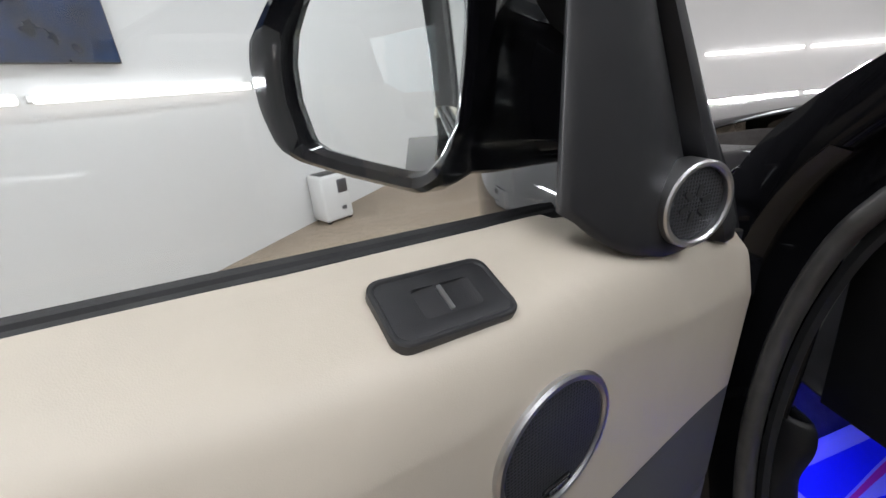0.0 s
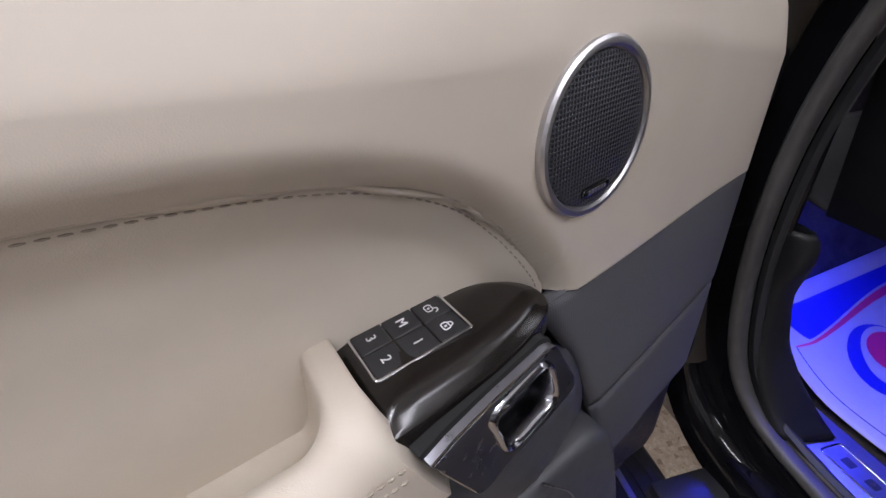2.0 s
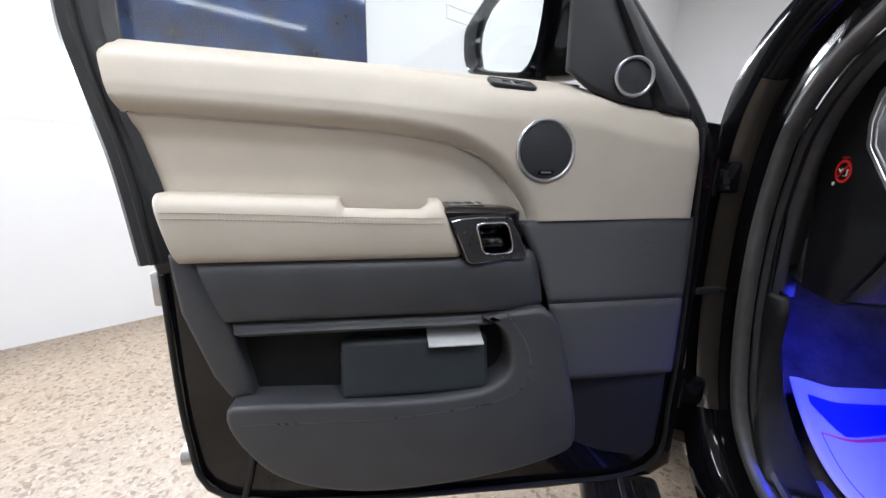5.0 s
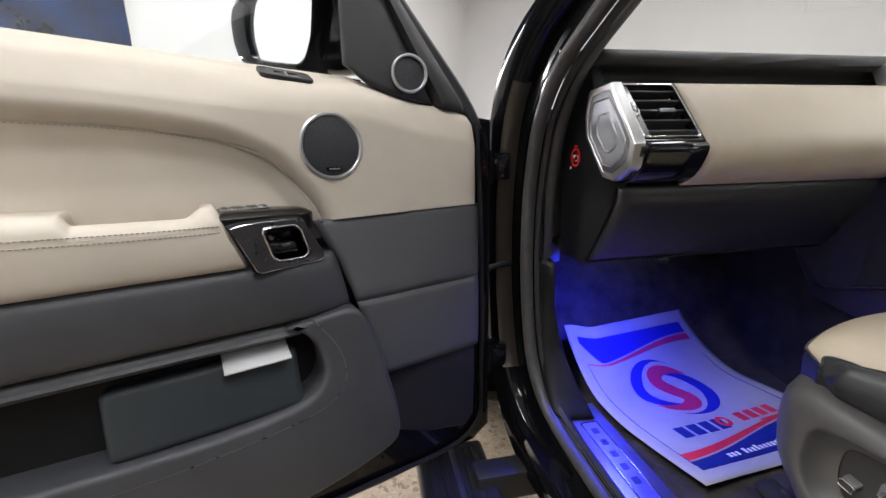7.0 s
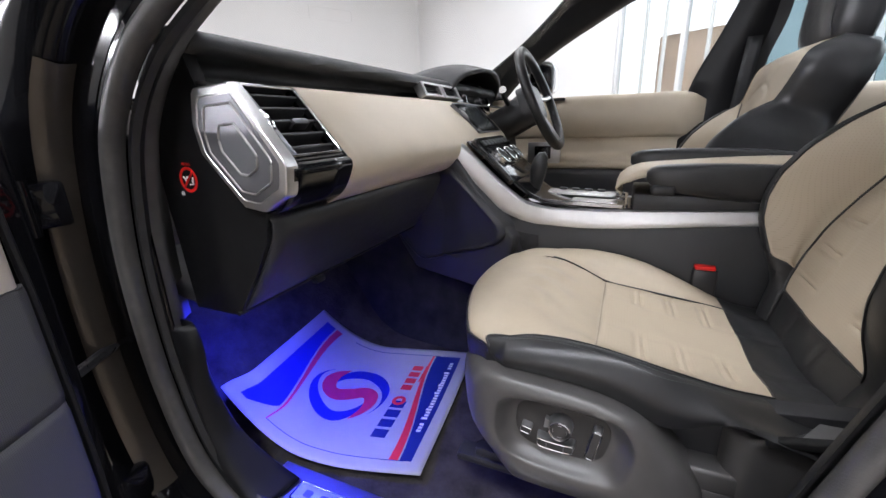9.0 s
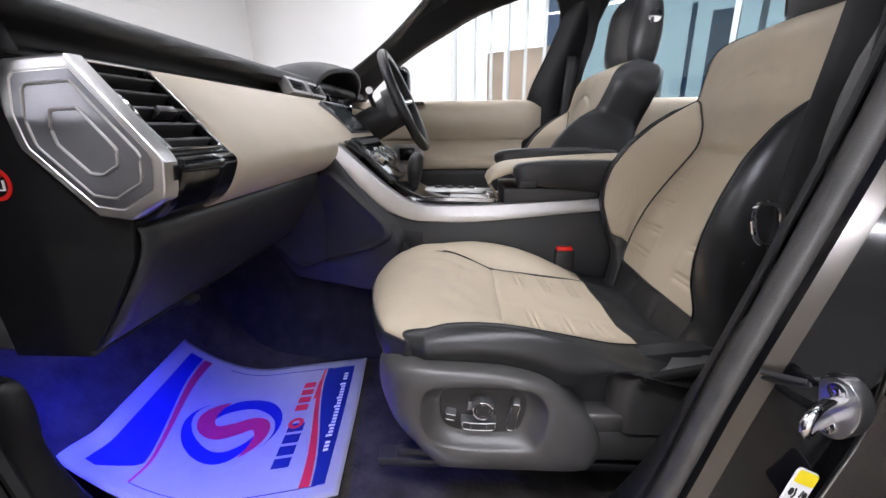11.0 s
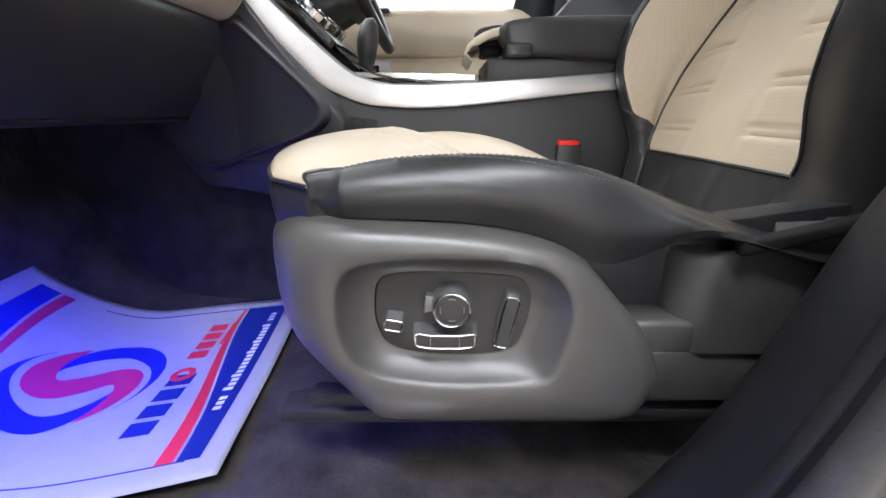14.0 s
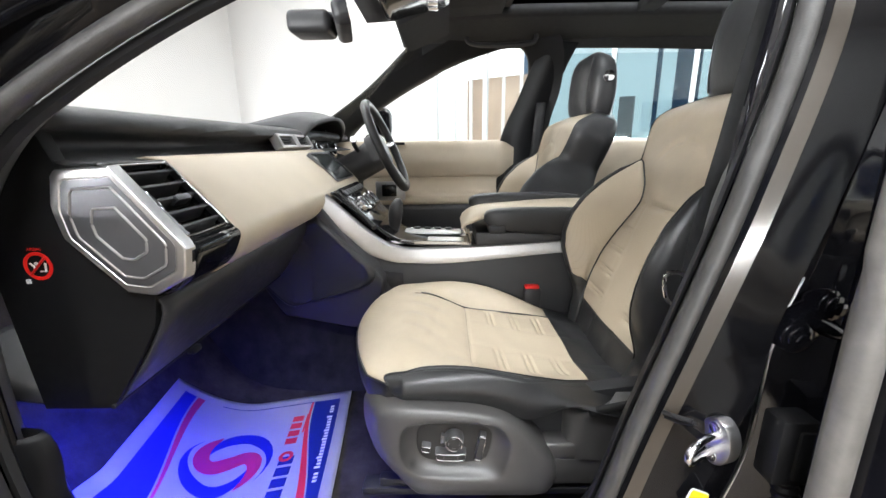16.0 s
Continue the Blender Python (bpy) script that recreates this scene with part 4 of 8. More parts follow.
# grey mesh panels
GL = [(0.60, 0.235), (0.695, 0.249), (0.847, 0.290), (0.923, 0.314), (0.965, 0.337), (0.99, 0.347)]


def mesh_panel(z0r, z0l, z1r, z1l):
    bm = bmesh.new()
    rows = []
    for a in np.linspace(0, 1, 14):
        row = []
        for k in np.linspace(0, 1, 24):
            zz = (z0r + (z1r - z0r) * a) * (1 - k) + (z0l + (z1l - z0l) * a) * k
            uu = 0.022 + (interp(zz, GL) + 0.012 - 0.022) * k
            e = min(k, 1 - k, 0.06) / 0.06
            d = min(a, 1 - a, 0.05) / 0.05
            row.append((uu, 0.034 + uu * (0.055 + 0.065 * min(1, (0.99 - zz) / 0.13)) - 0.003 * (1 - e) ** 2 - 0.002 * (1 - d) ** 2, zz))
        rows.append(row)
    grid(bm, rows)
    return part("mesh_panel", bm, M_GREYMESH, door, "grey technical mesh panel", 60, 0.012)


mesh_panel(0.838, 0.849, 0.990, 0.990)
mesh_panel(0.680, 0.697, 0.836, 0.847)
bm = bmesh.new()
tube(bm, [(u, 0.036 + 0.055 * u, 0.9885) for u in np.linspace(0.024, 0.35, 20)], 0.003, 6)
part("edge_bead", bm, M_GREYMESH, door)

# exterior mirror
mir = thing("door_mirror", DOOR @ Matrix.Translation((0.17, -0.02, 1.22)), "black exterior door mirror on the open door", "mirror")
MG = facing((0.172, -0.111, 0.098), (-0.515, 0.857, 0), (0, 0, 1))
GO = [(-0.048, 0.0645), (-0.0645, 0.0435), (-0.0735, 0.020), (-0.075, -0.008), (-0.0668, -0.0425), (-0.052, -0.0505), (-0.018, -0.058), (0.039, -0.0675), (0.0525, -0.066),
      (0.066, -0.0545), (0.081, -0.030), (0.088, 0.005), (0.0925, 0.036), (0.091, 0.062), (0.080, 0.078), (0.03, 0.086), (-0.022, 0.080)]
RIM = [(-0.0746, 0.068), (-0.1092, 0.0413), (-0.115, 0.0218), (-0.114, -0.0162), (-0.1021, -0.0477), (-0.0765, -0.0593), (-0.0138, -0.0724), (0.0522, -0.0823), (0.0731, -0.0709),
       (0.0915, -0.0297), (0.0996, 0.0128), (0.1027, 0.0443), (0.103, 0.070), (0.088, 0.095), (0.03, 0.104), (-0.03, 0.097)]
go, rim = polar(GO, (0.01, 0.0), 72), polar(RIM, (0.01, 0.0), 72)
bm = bmesh.new()
sc = lambda o, k: [(0.01 + (a - 0.01) * k, b * k) for a, b in o]
mixo = lambda k: [(a + (c - a) * k, b + (d - b) * k) for (a, b), (c, d) in zip(go, rim)]
grid(bm, [[MG @ Vector((a, b, d)) for a, b in o] for o, d in ((sc(go, 0.96), -0.004), (sc(go, 1.0), 0.004), (sc(go, 1.015), 0.008), (mixo(0.55), 0.013), (mixo(0.88), 0.009), (rim, 0.0), (sc(rim, 1.015), -0.006), (sc(rim, 1.03), -0.014),
                                                              (sc(rim, 1.02), -0.05), (sc(rim, 0.95), -0.08), (sc(rim, 0.75), -0.115), (sc(rim, 0.4), -0.14), (sc(rim, 0.05), -0.145))], True, True)
part("housing", bm, M_PAINT, mir, "glossy black mirror housing")
bm = bmesh.new()
plate(bm, go, MG, -0.01, -0.002)
part("mirror_glass", bm, M_MIRROR, mir)
bm = bmesh.new()
rows = []
for x, y, h0, h1, w in ((-0.03, 0.02, 0.030, 0.11, 0.026), (0.0, -0.02, 0.028, 0.12, 0.030), (0.03, -0.05, 0.024, 0.15, 0.040), (0.075, -0.09, 0.020, 0.18, 0.05), (0.11, -0.13, 0.03, 0.18, 0.04)):
    c_, s_ = 0.857, 0.515
    rows.append(curve([(x + w * c_, y + w * s_, h0 + 0.02), (x + w * c_, y + w * s_, h1 - 0.03), (x, y, h1), (x - w * c_, y - w * s_, h1 - 0.03), (x - w * c_, y - w * s_, h0 + 0.02), (x, y, h0)], 28, True))
cols = [curve([r[j] for r in rows], 16) for j in range(28)]
grid(bm, [[cols[j][i] for j in range(28)] for i in range(16)], True, True)
part("arm", bm, M_PAINT, mir, "glossy black arm")

# leather document case and a paper in the door pocket
case = thing("document_case", DOOR @ pose(0.533, 0.055, 0.70), "dark grey leatherette document case in the door pocket", "case")
bm = bmesh.new()
box(bm, (-0.127, -0.022, -0.01), (0.127, 0.026, 0.090), 0.012, 4, pose(0, 0, 0, 14, 0, 0))
part("cover", bm, surface("slate leatherette", (0.030, 0.037, 0.042), 0.45, vary=0.1, scale=30, grain=0.4, grain_scale=900), case)
bm = bmesh.new()
stitches(bm, [Vector((0.122, 0.006, 0.0)), Vector((0.122, -0.002, 0.085))])
part("stitching", bm, M_SEAM, case)
bm = bmesh.new()
box(bm, (0, 0, 0), (0.094, 0.046, 0.004), 0.0008, 1)
single("folded_paper", bm, M_WHITEPAPER, "white folded paper lying on the document case", "paper").matrix_world = DOOR @ pose(0.419, 0.040, 0.796, -16, 0, 0)

# ---------------------------------------------------------------- car body round the open doorway
CX = 1.24  # the car's middle
body = thing("car_body", (CX, 0.0, 0.0), "black car body seen through its open front doorway", "car")
AP = curve([(0.425, 0.45, 0.497), (0.425, 0.62, 0.497), (0.425, 0.76, 0.503), (0.418, 0.840, 0.540), (0.410, 0.888, 0.62), (0.405, 0.916, 0.78), (0.404, 0.918, 0.95), (0.405, 0.898, 1.08),
            (0.406, 0.866, 1.162), (0.413, 0.808, 1.238), (0.428, 0.742, 1.292), (0.450, 0.640, 1.358), (0.478, 0.54, 1.415), (0.512, 0.42, 1.472), (0.545, 0.28, 1.535), (0.572, 0.10, 1.588), (0.577, 0.0, 1.60), (0.550, -0.050, 1.55), (0.475, -0.066, 1.45),
            (0.432, -0.042, 1.34), (0.421, 0.0, 1.17), (0.42, 0.042, 1.02), (0.42, 0.086, 0.87), (0.42, 0.127, 0.72), (0.42, 0.178, 0.60), (0.422, 0.21, 0.53), (0.425, 0.29, 0.50)], 150, True)


def doorway(profile, mat, name, closed=False, sub=(0, 150), parent=body, label="", mir=False, sharp=50):
    """A profile carried round the doorway: pairs of (outwards from the opening, towards the car's middle)."""
    n = len(AP)
    bm = bmesh.new()
    rows = []
    for i in range(sub[0], sub[1] + (0 if sub[1] - sub[0] >= n else 1)):
        a, p, b = AP[(i - 1) % n], AP[i % n], AP[(i + 1) % n]
        t = (b - a)
        t.x = 0
        t.normalize()
        out = Vector((0, t.z, -t.y))
        row = []
        for o, x in (profile(i % n) if callable(profile) else profile):
            q = p + out * o + Vector((x, 0, 0))
            row.append((2 * CX - q.x, q.y, q.z + 0.035 * smooth((q.z - 1.15) / 0.2)) if mir else q)
        rows.append(row)
    grid(bm, rows, closed, False, sub[1] - sub[0] >= n)
    return part(name, bm, mat, parent, label, sharp)


def outer_profile(i):
    p = AP[i]
    # the painted surround: deep at the front post, wide at the rear post
    front = smooth((p.y - 0.6) / 0.25)
    rear = smooth((0.25 - p.y) / 0.2) * smooth((p.z - 0.5) / 0.15)
    top = smooth((p.z - 1.15) / 0.2)
    low = 1 - smooth((p.z - 0.45) / 0.15)
    w1 = 0.030 + 0.02 * front
    w2 = 0.050 + 0.03 * rear + 0.01 * front - 0.012 * top * front
    w3 = 0.075 + 0.055 * rear - 0.045 * rear * smooth((p.z - 0.85) / 0.22) + 0.03 * front * (1 - top) + 0.03 * low
    w2 = min(w2, w3 - 0.022)
    dx = 0.05 + 0.015 * front
    return [(0.004, 0.004), (0.012, -0.012), (w1, -0.02), (w2 - 0.012, -0.030 - 0.2 * dx), (w2, -dx), (w3 - 0.008, -dx - 0.010 + 0.028 * rear), (w3, -dx - 0.012 + 0.034 * rear), (w3 + 0.01, -dx + 0.01 + 0.03 * rear), (w3 + 0.014, 0.03)]


doorway(outer_profile, M_PAINT_IN, "door_surround", label="glossy black painted doorway surround")
# strip beside the seal: the floor's reflection is put into its colour
doorway(lambda i: [(0.016, -0.015), (outer_profile(i)[2][0] * 0.6 + 0.006, -0.0195), (outer_profile(i)[2][0], -0.0225), (outer_profile(i)[2][0] + 0.003, -0.020)], M_PAINT_REFL, "painted_flange", sub=(98, 138), label="black paint beside the seal, tinted with a floor reflection")
doorway(lambda i: [(0.020, -0.015), (outer_profile(i)[2][0] * 0.6 + 0.008, -0.0195), (outer_profile(i)[2][0], -0.0225), (outer_profile(i)[2][0] + 0.003, -0.020)], M_PAINT_IN, "painted_flange", sub=(14, 52), label="black paint beside the seal")
# the same painted reflection on the hinge post
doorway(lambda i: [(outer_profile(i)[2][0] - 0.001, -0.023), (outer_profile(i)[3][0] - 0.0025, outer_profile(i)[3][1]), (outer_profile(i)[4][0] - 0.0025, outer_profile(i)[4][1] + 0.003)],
        M_PAINT_REFL, "painted_flange", sub=(20, 47), label="black paint inside the hinge post, tinted with a floor reflection")
bm = bmesh.new()
edge = []
for i in range(84, 132):
    a_, p_, b_ = AP[i - 1], AP[i], AP[(i + 1) % 150]
    t_ = (b_ - a_).normalized()
    o_, x_ = outer_profile(i)[6]
    edge.append(p_ + Vector((0, t_.z, -t_.y)) * o_ + Vector((x_ - 0.001, 0, 0)))
tube(bm, edge, 0.0013, 6)
part("post_edge", bm, M_STEEL, body, "thin bright edge of the rear post")
# rubber weatherstrip with a rounded bulb
BULB = [(-0.003, 0.008), (-0.006, 0.002), (-0.006, -0.006), (-0.003, -0.012), (0.004, -0.015), (0.010, -0.012), (0.012, -0.004), (0.009, 0.004), (0.004, 0.008)]


def bulb(i):
    k = 1.0 + 0.2 * smooth((AP[i].y - 0.45) / 0.2)
    return [(o * k, x * k) for o, x in BULB]


doorway(bulb, M_SEAL, "weatherstrip", True, label="black rubber weatherstrip round the doorway")


def lip(i):
    back = 0.010 * smooth((0.25 - AP[i].y) / 0.15)
    return [(-0.014 + back * 0.6, 0.010), (-0.018 + back, 0.018), (-0.012 + back, 0.028 - 0.4 * back), (-0.004 + back, 0.026 - 0.4 * back), (-0.004, 0.012)]


doorway(lip, M_RUBBER, "weatherstrip_lip", True, label="thin black rubber lip")


# inner trim of the posts
def inner_profile(i):
    p = AP[i]
    front = smooth((p.y - 0.55) / 0.2)
    low = 1 - smooth((p.z - 0.5) / 0.08)
    k = 0.02 + 0.03 * front * (1 - smooth((p.z - 1.0) / 0.1))
    rear = smooth((0.3 - p.y) / 0.15)
    return [(-0.006 + 0.001 * rear, 0.022), (-0.004 + 0.014 * rear, 0.045 - 0.009 * rear), (0.006 + 0.04 * rear, 0.060), (0.03 + k * 0.5 + 0.04 * rear, 0.085), (0.075 + 0.05 * rear, 0.115)]


doorway(inner_profile, M_POST, "post_trim", sub=(30, 118), label="grey fabric post trim")
doorway(inner_profile, M_DARK, "post_trim", sub=(30, 118), label="black post trim on the driver side", mir=True)
doorway(bulb, M_RUBBER, "weatherstrip", True, mir=True)
doorway(outer_profile, M_PAINT_IN, "door_surround", mir=True)

# lower front post cover in the footwell
KICK = ((0.846, 0.886, 0.450), (0.830, 0.876, 0.450), (0.80, 0.873, 0.450), (0.735, 0.882, 0.458), (0.65, 0.868, 0.470), (0.60, 0.845, 0.480), (0.545, 0.805, 0.496), (0.515, 0.770, 0.505))
bm = loft([[(0.424, y + 0.045, z), (0.432, y + 0.012, z), (x - 0.006, y - 0.003, z), (x, y, z), (x + 0.004, y + 0.03, z), (x + 0.006, y + 0.12, z)] for z, y, x in KICK], 26, 34)
part("kick_panel", bm, M_DARK, body, "dark plastic kick panel in the footwell", 60, 0.004)

# sill plate
bm = bmesh.new()
plate(bm, rrect(0.098, 0.50, 0.004), Matrix(((1, 0, 0, 0.485), (0, 1, 0, 0.575), (0, 0, 1, 0.502), (0, 0, 0, 1))), 0, 0.010, 0.003)
sill = part("sill_plate", bm, M_SILVER, body, "satin aluminium sill plate with a dark inset")
bm = bmesh.new()
SM = Matrix(((1, 0, 0, 0.487), (0, 1, 0, 0.565), (0, 0, 1, 0.512), (0, 0, 0, 1)))
ringplate(bm, rrect(0.040, 0.390, 0.006), rrect(0.034, 0.384, 0.004), SM, 0, 0.0025, 0.0006)
part("inset_frame", bm, M_CHROME, sill)
bm = bmesh.new()
plate(bm, rrect(0.034, 0.384, 0.004), SM, 0, 0.0012)
part("inset", bm, M_STEEL, sill)
for k in range(10):
    y = 0.565 + 0.165 - 0.034 * k - (0.016 if k > 4 else 0)
    bm = bmesh.new()
    plate(bm, rrect(0.014, 0.016, 0.002), Matrix(((1, 0, 0, 0.487), (0, 1, 0, y), (0, 0, 1, 0.512), (0, 0, 0, 1))), 0.0012, 0.0022)
    part("sill_mark", bm, M_DARKMETAL, sill)
# rear end of the sill, plain black cover
bm = loft([[(0.432, 0.325, 0.505), (0.47, 0.325, 0.512), (0.53, 0.325, 0.512), (0.545, 0.325, 0.49)],
           [(0.432, 0.20, 0.535), (0.47, 0.20, 0.53), (0.535, 0.20, 0.52), (0.55, 0.20, 0.49)],
           [(0.430, 0.11, 0.64), (0.47, 0.115, 0.61), (0.56, 0.11, 0.57), (0.58, 0.12, 0.49)],
           [(0.430, 0.02, 0.86), (0.47, 0.02, 0.84), (0.57, 0.0, 0.80), (0.60, 0.0, 0.6)],
           [(0.430, -0.06, 1.05), (0.47, -0.06, 1.05), (0.56, -0.10, 1.0), (0.60, -0.12, 0.9)]], 22, 30)
part("rear_post_cover", bm, M_PLASTIC, body, "dark plastic lower post cover", 60, 0.004)
# upper rear post cover and the seat belt
bm = loft([[(0.437, 0.02, 0.86), (0.465, 0.035, 0.86), (0.50, -0.03, 0.86)], [(0.438, 0.0, 1.02), (0.468, 0.005, 1.02), (0.51, -0.09, 1.02)], [(0.440, -0.02, 1.18), (0.468, -0.01, 1.18), (0.53, -0.12, 1.18)],
           [(0.455, -0.085, 1.35), (0.48, -0.095, 1.35), (0.57, -0.21, 1.35)], [(0.55, -0.17, 1.55), (0.58, -0.19, 1.55), (0.64, -0.30, 1.55)]], 14, 24)
part("post_cover", bm, M_POST, body, "grey plastic upper post cover", 60, 0.003)
bm = loft([[(0.515, -0.10, 0.75), (0.52, -0.055, 0.75)], [(0.53, -0.065, 1.0), (0.535, -0.018, 1.0)], [(0.56, -0.11, 1.25), (0.565, -0.065, 1.25)], [(0.60, -0.17, 1.5), (0.60, -0.125, 1.5)]], 4, 20)
belt = single("seat_belt", bm, M_FELT, "black woven seat belt on the rear post", "seat belt", solid=0.0015)
bm = bmesh.new()
tube(bm, curve([(0.530, -0.022, 1.036), (0.526, 0.008, 1.040), (0.524, 0.003, 1.002), (0.528, -0.024, 0.996)], 20, True), 0.0032, 8, True)
single("belt_tongue", bm, M_CHROME, "chrome seat belt tongue hanging on the belt", "belt tongue")

# striker, sticker, hinges, wiring boot on the rear post
bm = bmesh.new()
SR = facing((0.374, 0.012, 0.888), (-0.95, -0.30, 0), (0, 0.0, 1))
plate(bm, circle(0.021, 32), SR @ Matrix.Diagonal((0.95, 1.40, 1, 1)), -0.014, 0.003, 0.002)
striker = part("striker", bm, M_STEEL, body, "steel door striker bolted to the rear post")
bm = bmesh.new()
tube(bm, curve([SR @ Vector(p) for p in ((0.004, 0.012, 0.0), (0.006, 0.013, 0.024), (0.010, 0.010, 0.045), (0.012, 0.0, 0.053), (0.010, -0.008, 0.045), (0.004, -0.010, 0.024), (0.0, -0.011, 0.0))], 28), 0.0046, 10)
part("loop", bm, M_CHROME, striker)
for dy in (-0.018, 0.018):
    bm = bmesh.new()
    plate(bm, circle(0.0075, 18), SR @ Matrix.Translation((0.0, dy, 0)), 0, 0.005, 0.001)
    plate(bm, circle(0.004, 6), SR @ Matrix.Translation((0.0, dy, 0)), 0.005, 0.006, 0.0005)
    part("screw", bm, M_CHROME, striker)
bm = bmesh.new()
tube(bm, curve([(0.402, 0.060, 0.906), (0.388, 0.050, 0.909), (0.376, 0.040, 0.912)], 10), 0.0030, 8, False)
tube(bm, curve([(0.404, 0.056, 0.898), (0.388, 0.046, 0.902), (0.374, 0.038, 0.911)], 10), 0.0022, 8, False)
part("cable_clip", bm, M_RUBBER, body, "black rubber clip beside the striker")
ST = facing((0.3605, 0.036, 0.803), (0.30, -1, -0.62), (0, 0.2, 1)) @ Matrix.Diagonal((0.86, 0.92, 1, 1))
bm = bmesh.new()
plate(bm, rrect(0.040, 0.056, 0.006), ST, -0.001, 0.0008)
sticker = part("airbag_sticker", bm, M_WHITEPAPER, body, "white and yellow airbag sticker")
bm = bmesh.new()
plate(bm, rrect(0.038, 0.014, 0.004, cy=0.0195), ST, 0.0008, 0.0013)
part("yellow_field", bm, M_YELLOW, sticker)
bm = bmesh.new()
for cx in (-0.013, 0.013):
    plate(bm, circle(0.0042, 16, cx, 0.002), ST, 0.0008, 0.0013)
    tube(bm, [ST @ Vector((cx * 0.55, 0.007, 0.001)), ST @ Vector((cx * 0.35, 0.0, 0.001)), ST @ Vector((cx * 0.6, -0.004, 0.001))], 0.0009, 5)
part("pictogram", bm, M_DARKINK, sticker)
lettering("sticker_text", "AIRBAG", 0.0085, ST @ Matrix.Translation((0, -0.013, 0.001)), M_DARKINK, sticker)

# post behind, and the rear door's edge
bm = loft([[(0.445, 0.0, z) for z in (0.45, 1.0, 1.2)] + [(0.50, -0.06, 1.42), (0.58, -0.10, 1.6)],
           [(0.40, -0.06, z) for z in (0.45, 1.0, 1.2)] + [(0.47, -0.10, 1.42), (0.56, -0.14, 1.6)],
           [(0.355, -0.10, z) for z in (0.45, 1.0, 1.2)] + [(0.425, -0.15, 1.42), (0.52, -0.19, 1.6)],
           [(0.37, -0.15, z) for z in (0.45, 1.0, 1.2)] + [(0.44, -0.19, 1.42), (0.53, -0.23, 1.6)],
           [(0.45, -0.20, z) for z in (0.45, 1.0, 1.2)] + [(0.50, -0.24, 1.42), (0.57, -0.26, 1.6)]], 30, 20)
part("rear_post", bm, M_PAINT, body, "glossy black centre post", 60, 0.004)
for z in (0.62, 1.038):
    bm = bmesh.new()
    HG = facing((0.372, -0.066, z), (0, -1, 0), (0, 0, 1))
    for py, pz in ((-0.016, -0.017), (0.015, 0.018)):
        plate(bm, circle(0.0185, 24, py, pz), HG, -0.02, 0.006, 0.004)
    plate(bm, [(-0.026, -0.006), (-0.006, -0.030), (0.028, 0.006), (0.006, 0.030)], HG, -0.02, 0.004, 0.003)
    tube(bm, curve([HG @ Vector(p) for p in ((0.0, 0.0, 0.0), (0.03, -0.012, 0.004), (0.06, -0.014, 0.006), (0.09, -0.006, 0.004))], 14), 0.010, 10)
    hg = part("rear_hinge", bm, M_PAINT, body, "black painted rear door hinge")
    for py, pz in ((-0.016, -0.017), (0.015, 0.018)):
        bm = bmesh.new()
        plate(bm, circle(0.0130, 20, py, pz), HG, 0.004, 0.009, 0.002)
        plate(bm, circle(0.0075, 6, py, pz), HG, 0.009, 0.013, 0.001)
        part("bolt", bm, M_PAINT, hg)
bm = bmesh.new()
box(bm, (0.337, -0.068, 0.860), (0.366, -0.028, 0.940), 0.004)
box(bm, (0.333, -0.072, 0.868), (0.366, -0.046, 0.930), 0.004)
plug = part("wiring_plug", bm, M_DARK, body, "black wiring plug with a ribbed boot")
bm = bmesh.new()
pts, rad = [], []
for k in range(27):
    s = k / 26
    pts.append((0.350 - 0.012 * s, -0.052 - 0.024 * s, 0.864 - 0.13 * s))
    rad.append(0.0125 + (0.0012 if k % 2 else -0.0010))
tube(bm, pts, rad, 16)
part("ribbed_boot", bm, M_DARK, plug)
rdoor = thing("rear_door", (0.30, -0.16, 0.4), "open black rear car door, its edge towards the post", "car door")
bm = loft([[(0.328, -0.105, z) for z in (0.42, 0.8, 1.15)] + [(0.36, -0.13, 1.4)], [(0.300, -0.060, z) for z in (0.42, 0.8, 1.15)] + [(0.335, -0.10, 1.4)],
           [(0.10, -0.17, z) for z in (0.42, 0.8, 1.15)] + [(0.13, -0.20, 1.4)], [(-0.75, -0.60, z) for z in (0.42, 0.8, 1.15)] + [(-0.72, -0.61, 1.4)]], 20, 24)
part("shell", bm, M_PAINT, rdoor, "", 60, 0.03)
bm = bmesh.new()
tube(bm, curve([(0.292, -0.040, 0.44), (0.292, -0.040, 0.8), (0.294, -0.040, 1.12), (0.318, -0.07, 1.38)], 20), 0.015, 12)
part("door_seal", bm, surface("pale grey door seal rubber", (0.17, 0.16, 0.15), 0.45, vary=0.2, scale=40), rdoor, "pale grey rubber door seal")

bm = loft([[(0.43, 0.90, z), (0.415, 0.955, z), (0.39, 0.995, z), (0.34, 1.02, z), (0.30, 1.035, z)] for z in (0.42, 0.7, 0.95, 1.15)], 20, 24)
part("hinge_post", bm, M_PAINT_IN, body, "glossy black hinge post", 60, 0.004)
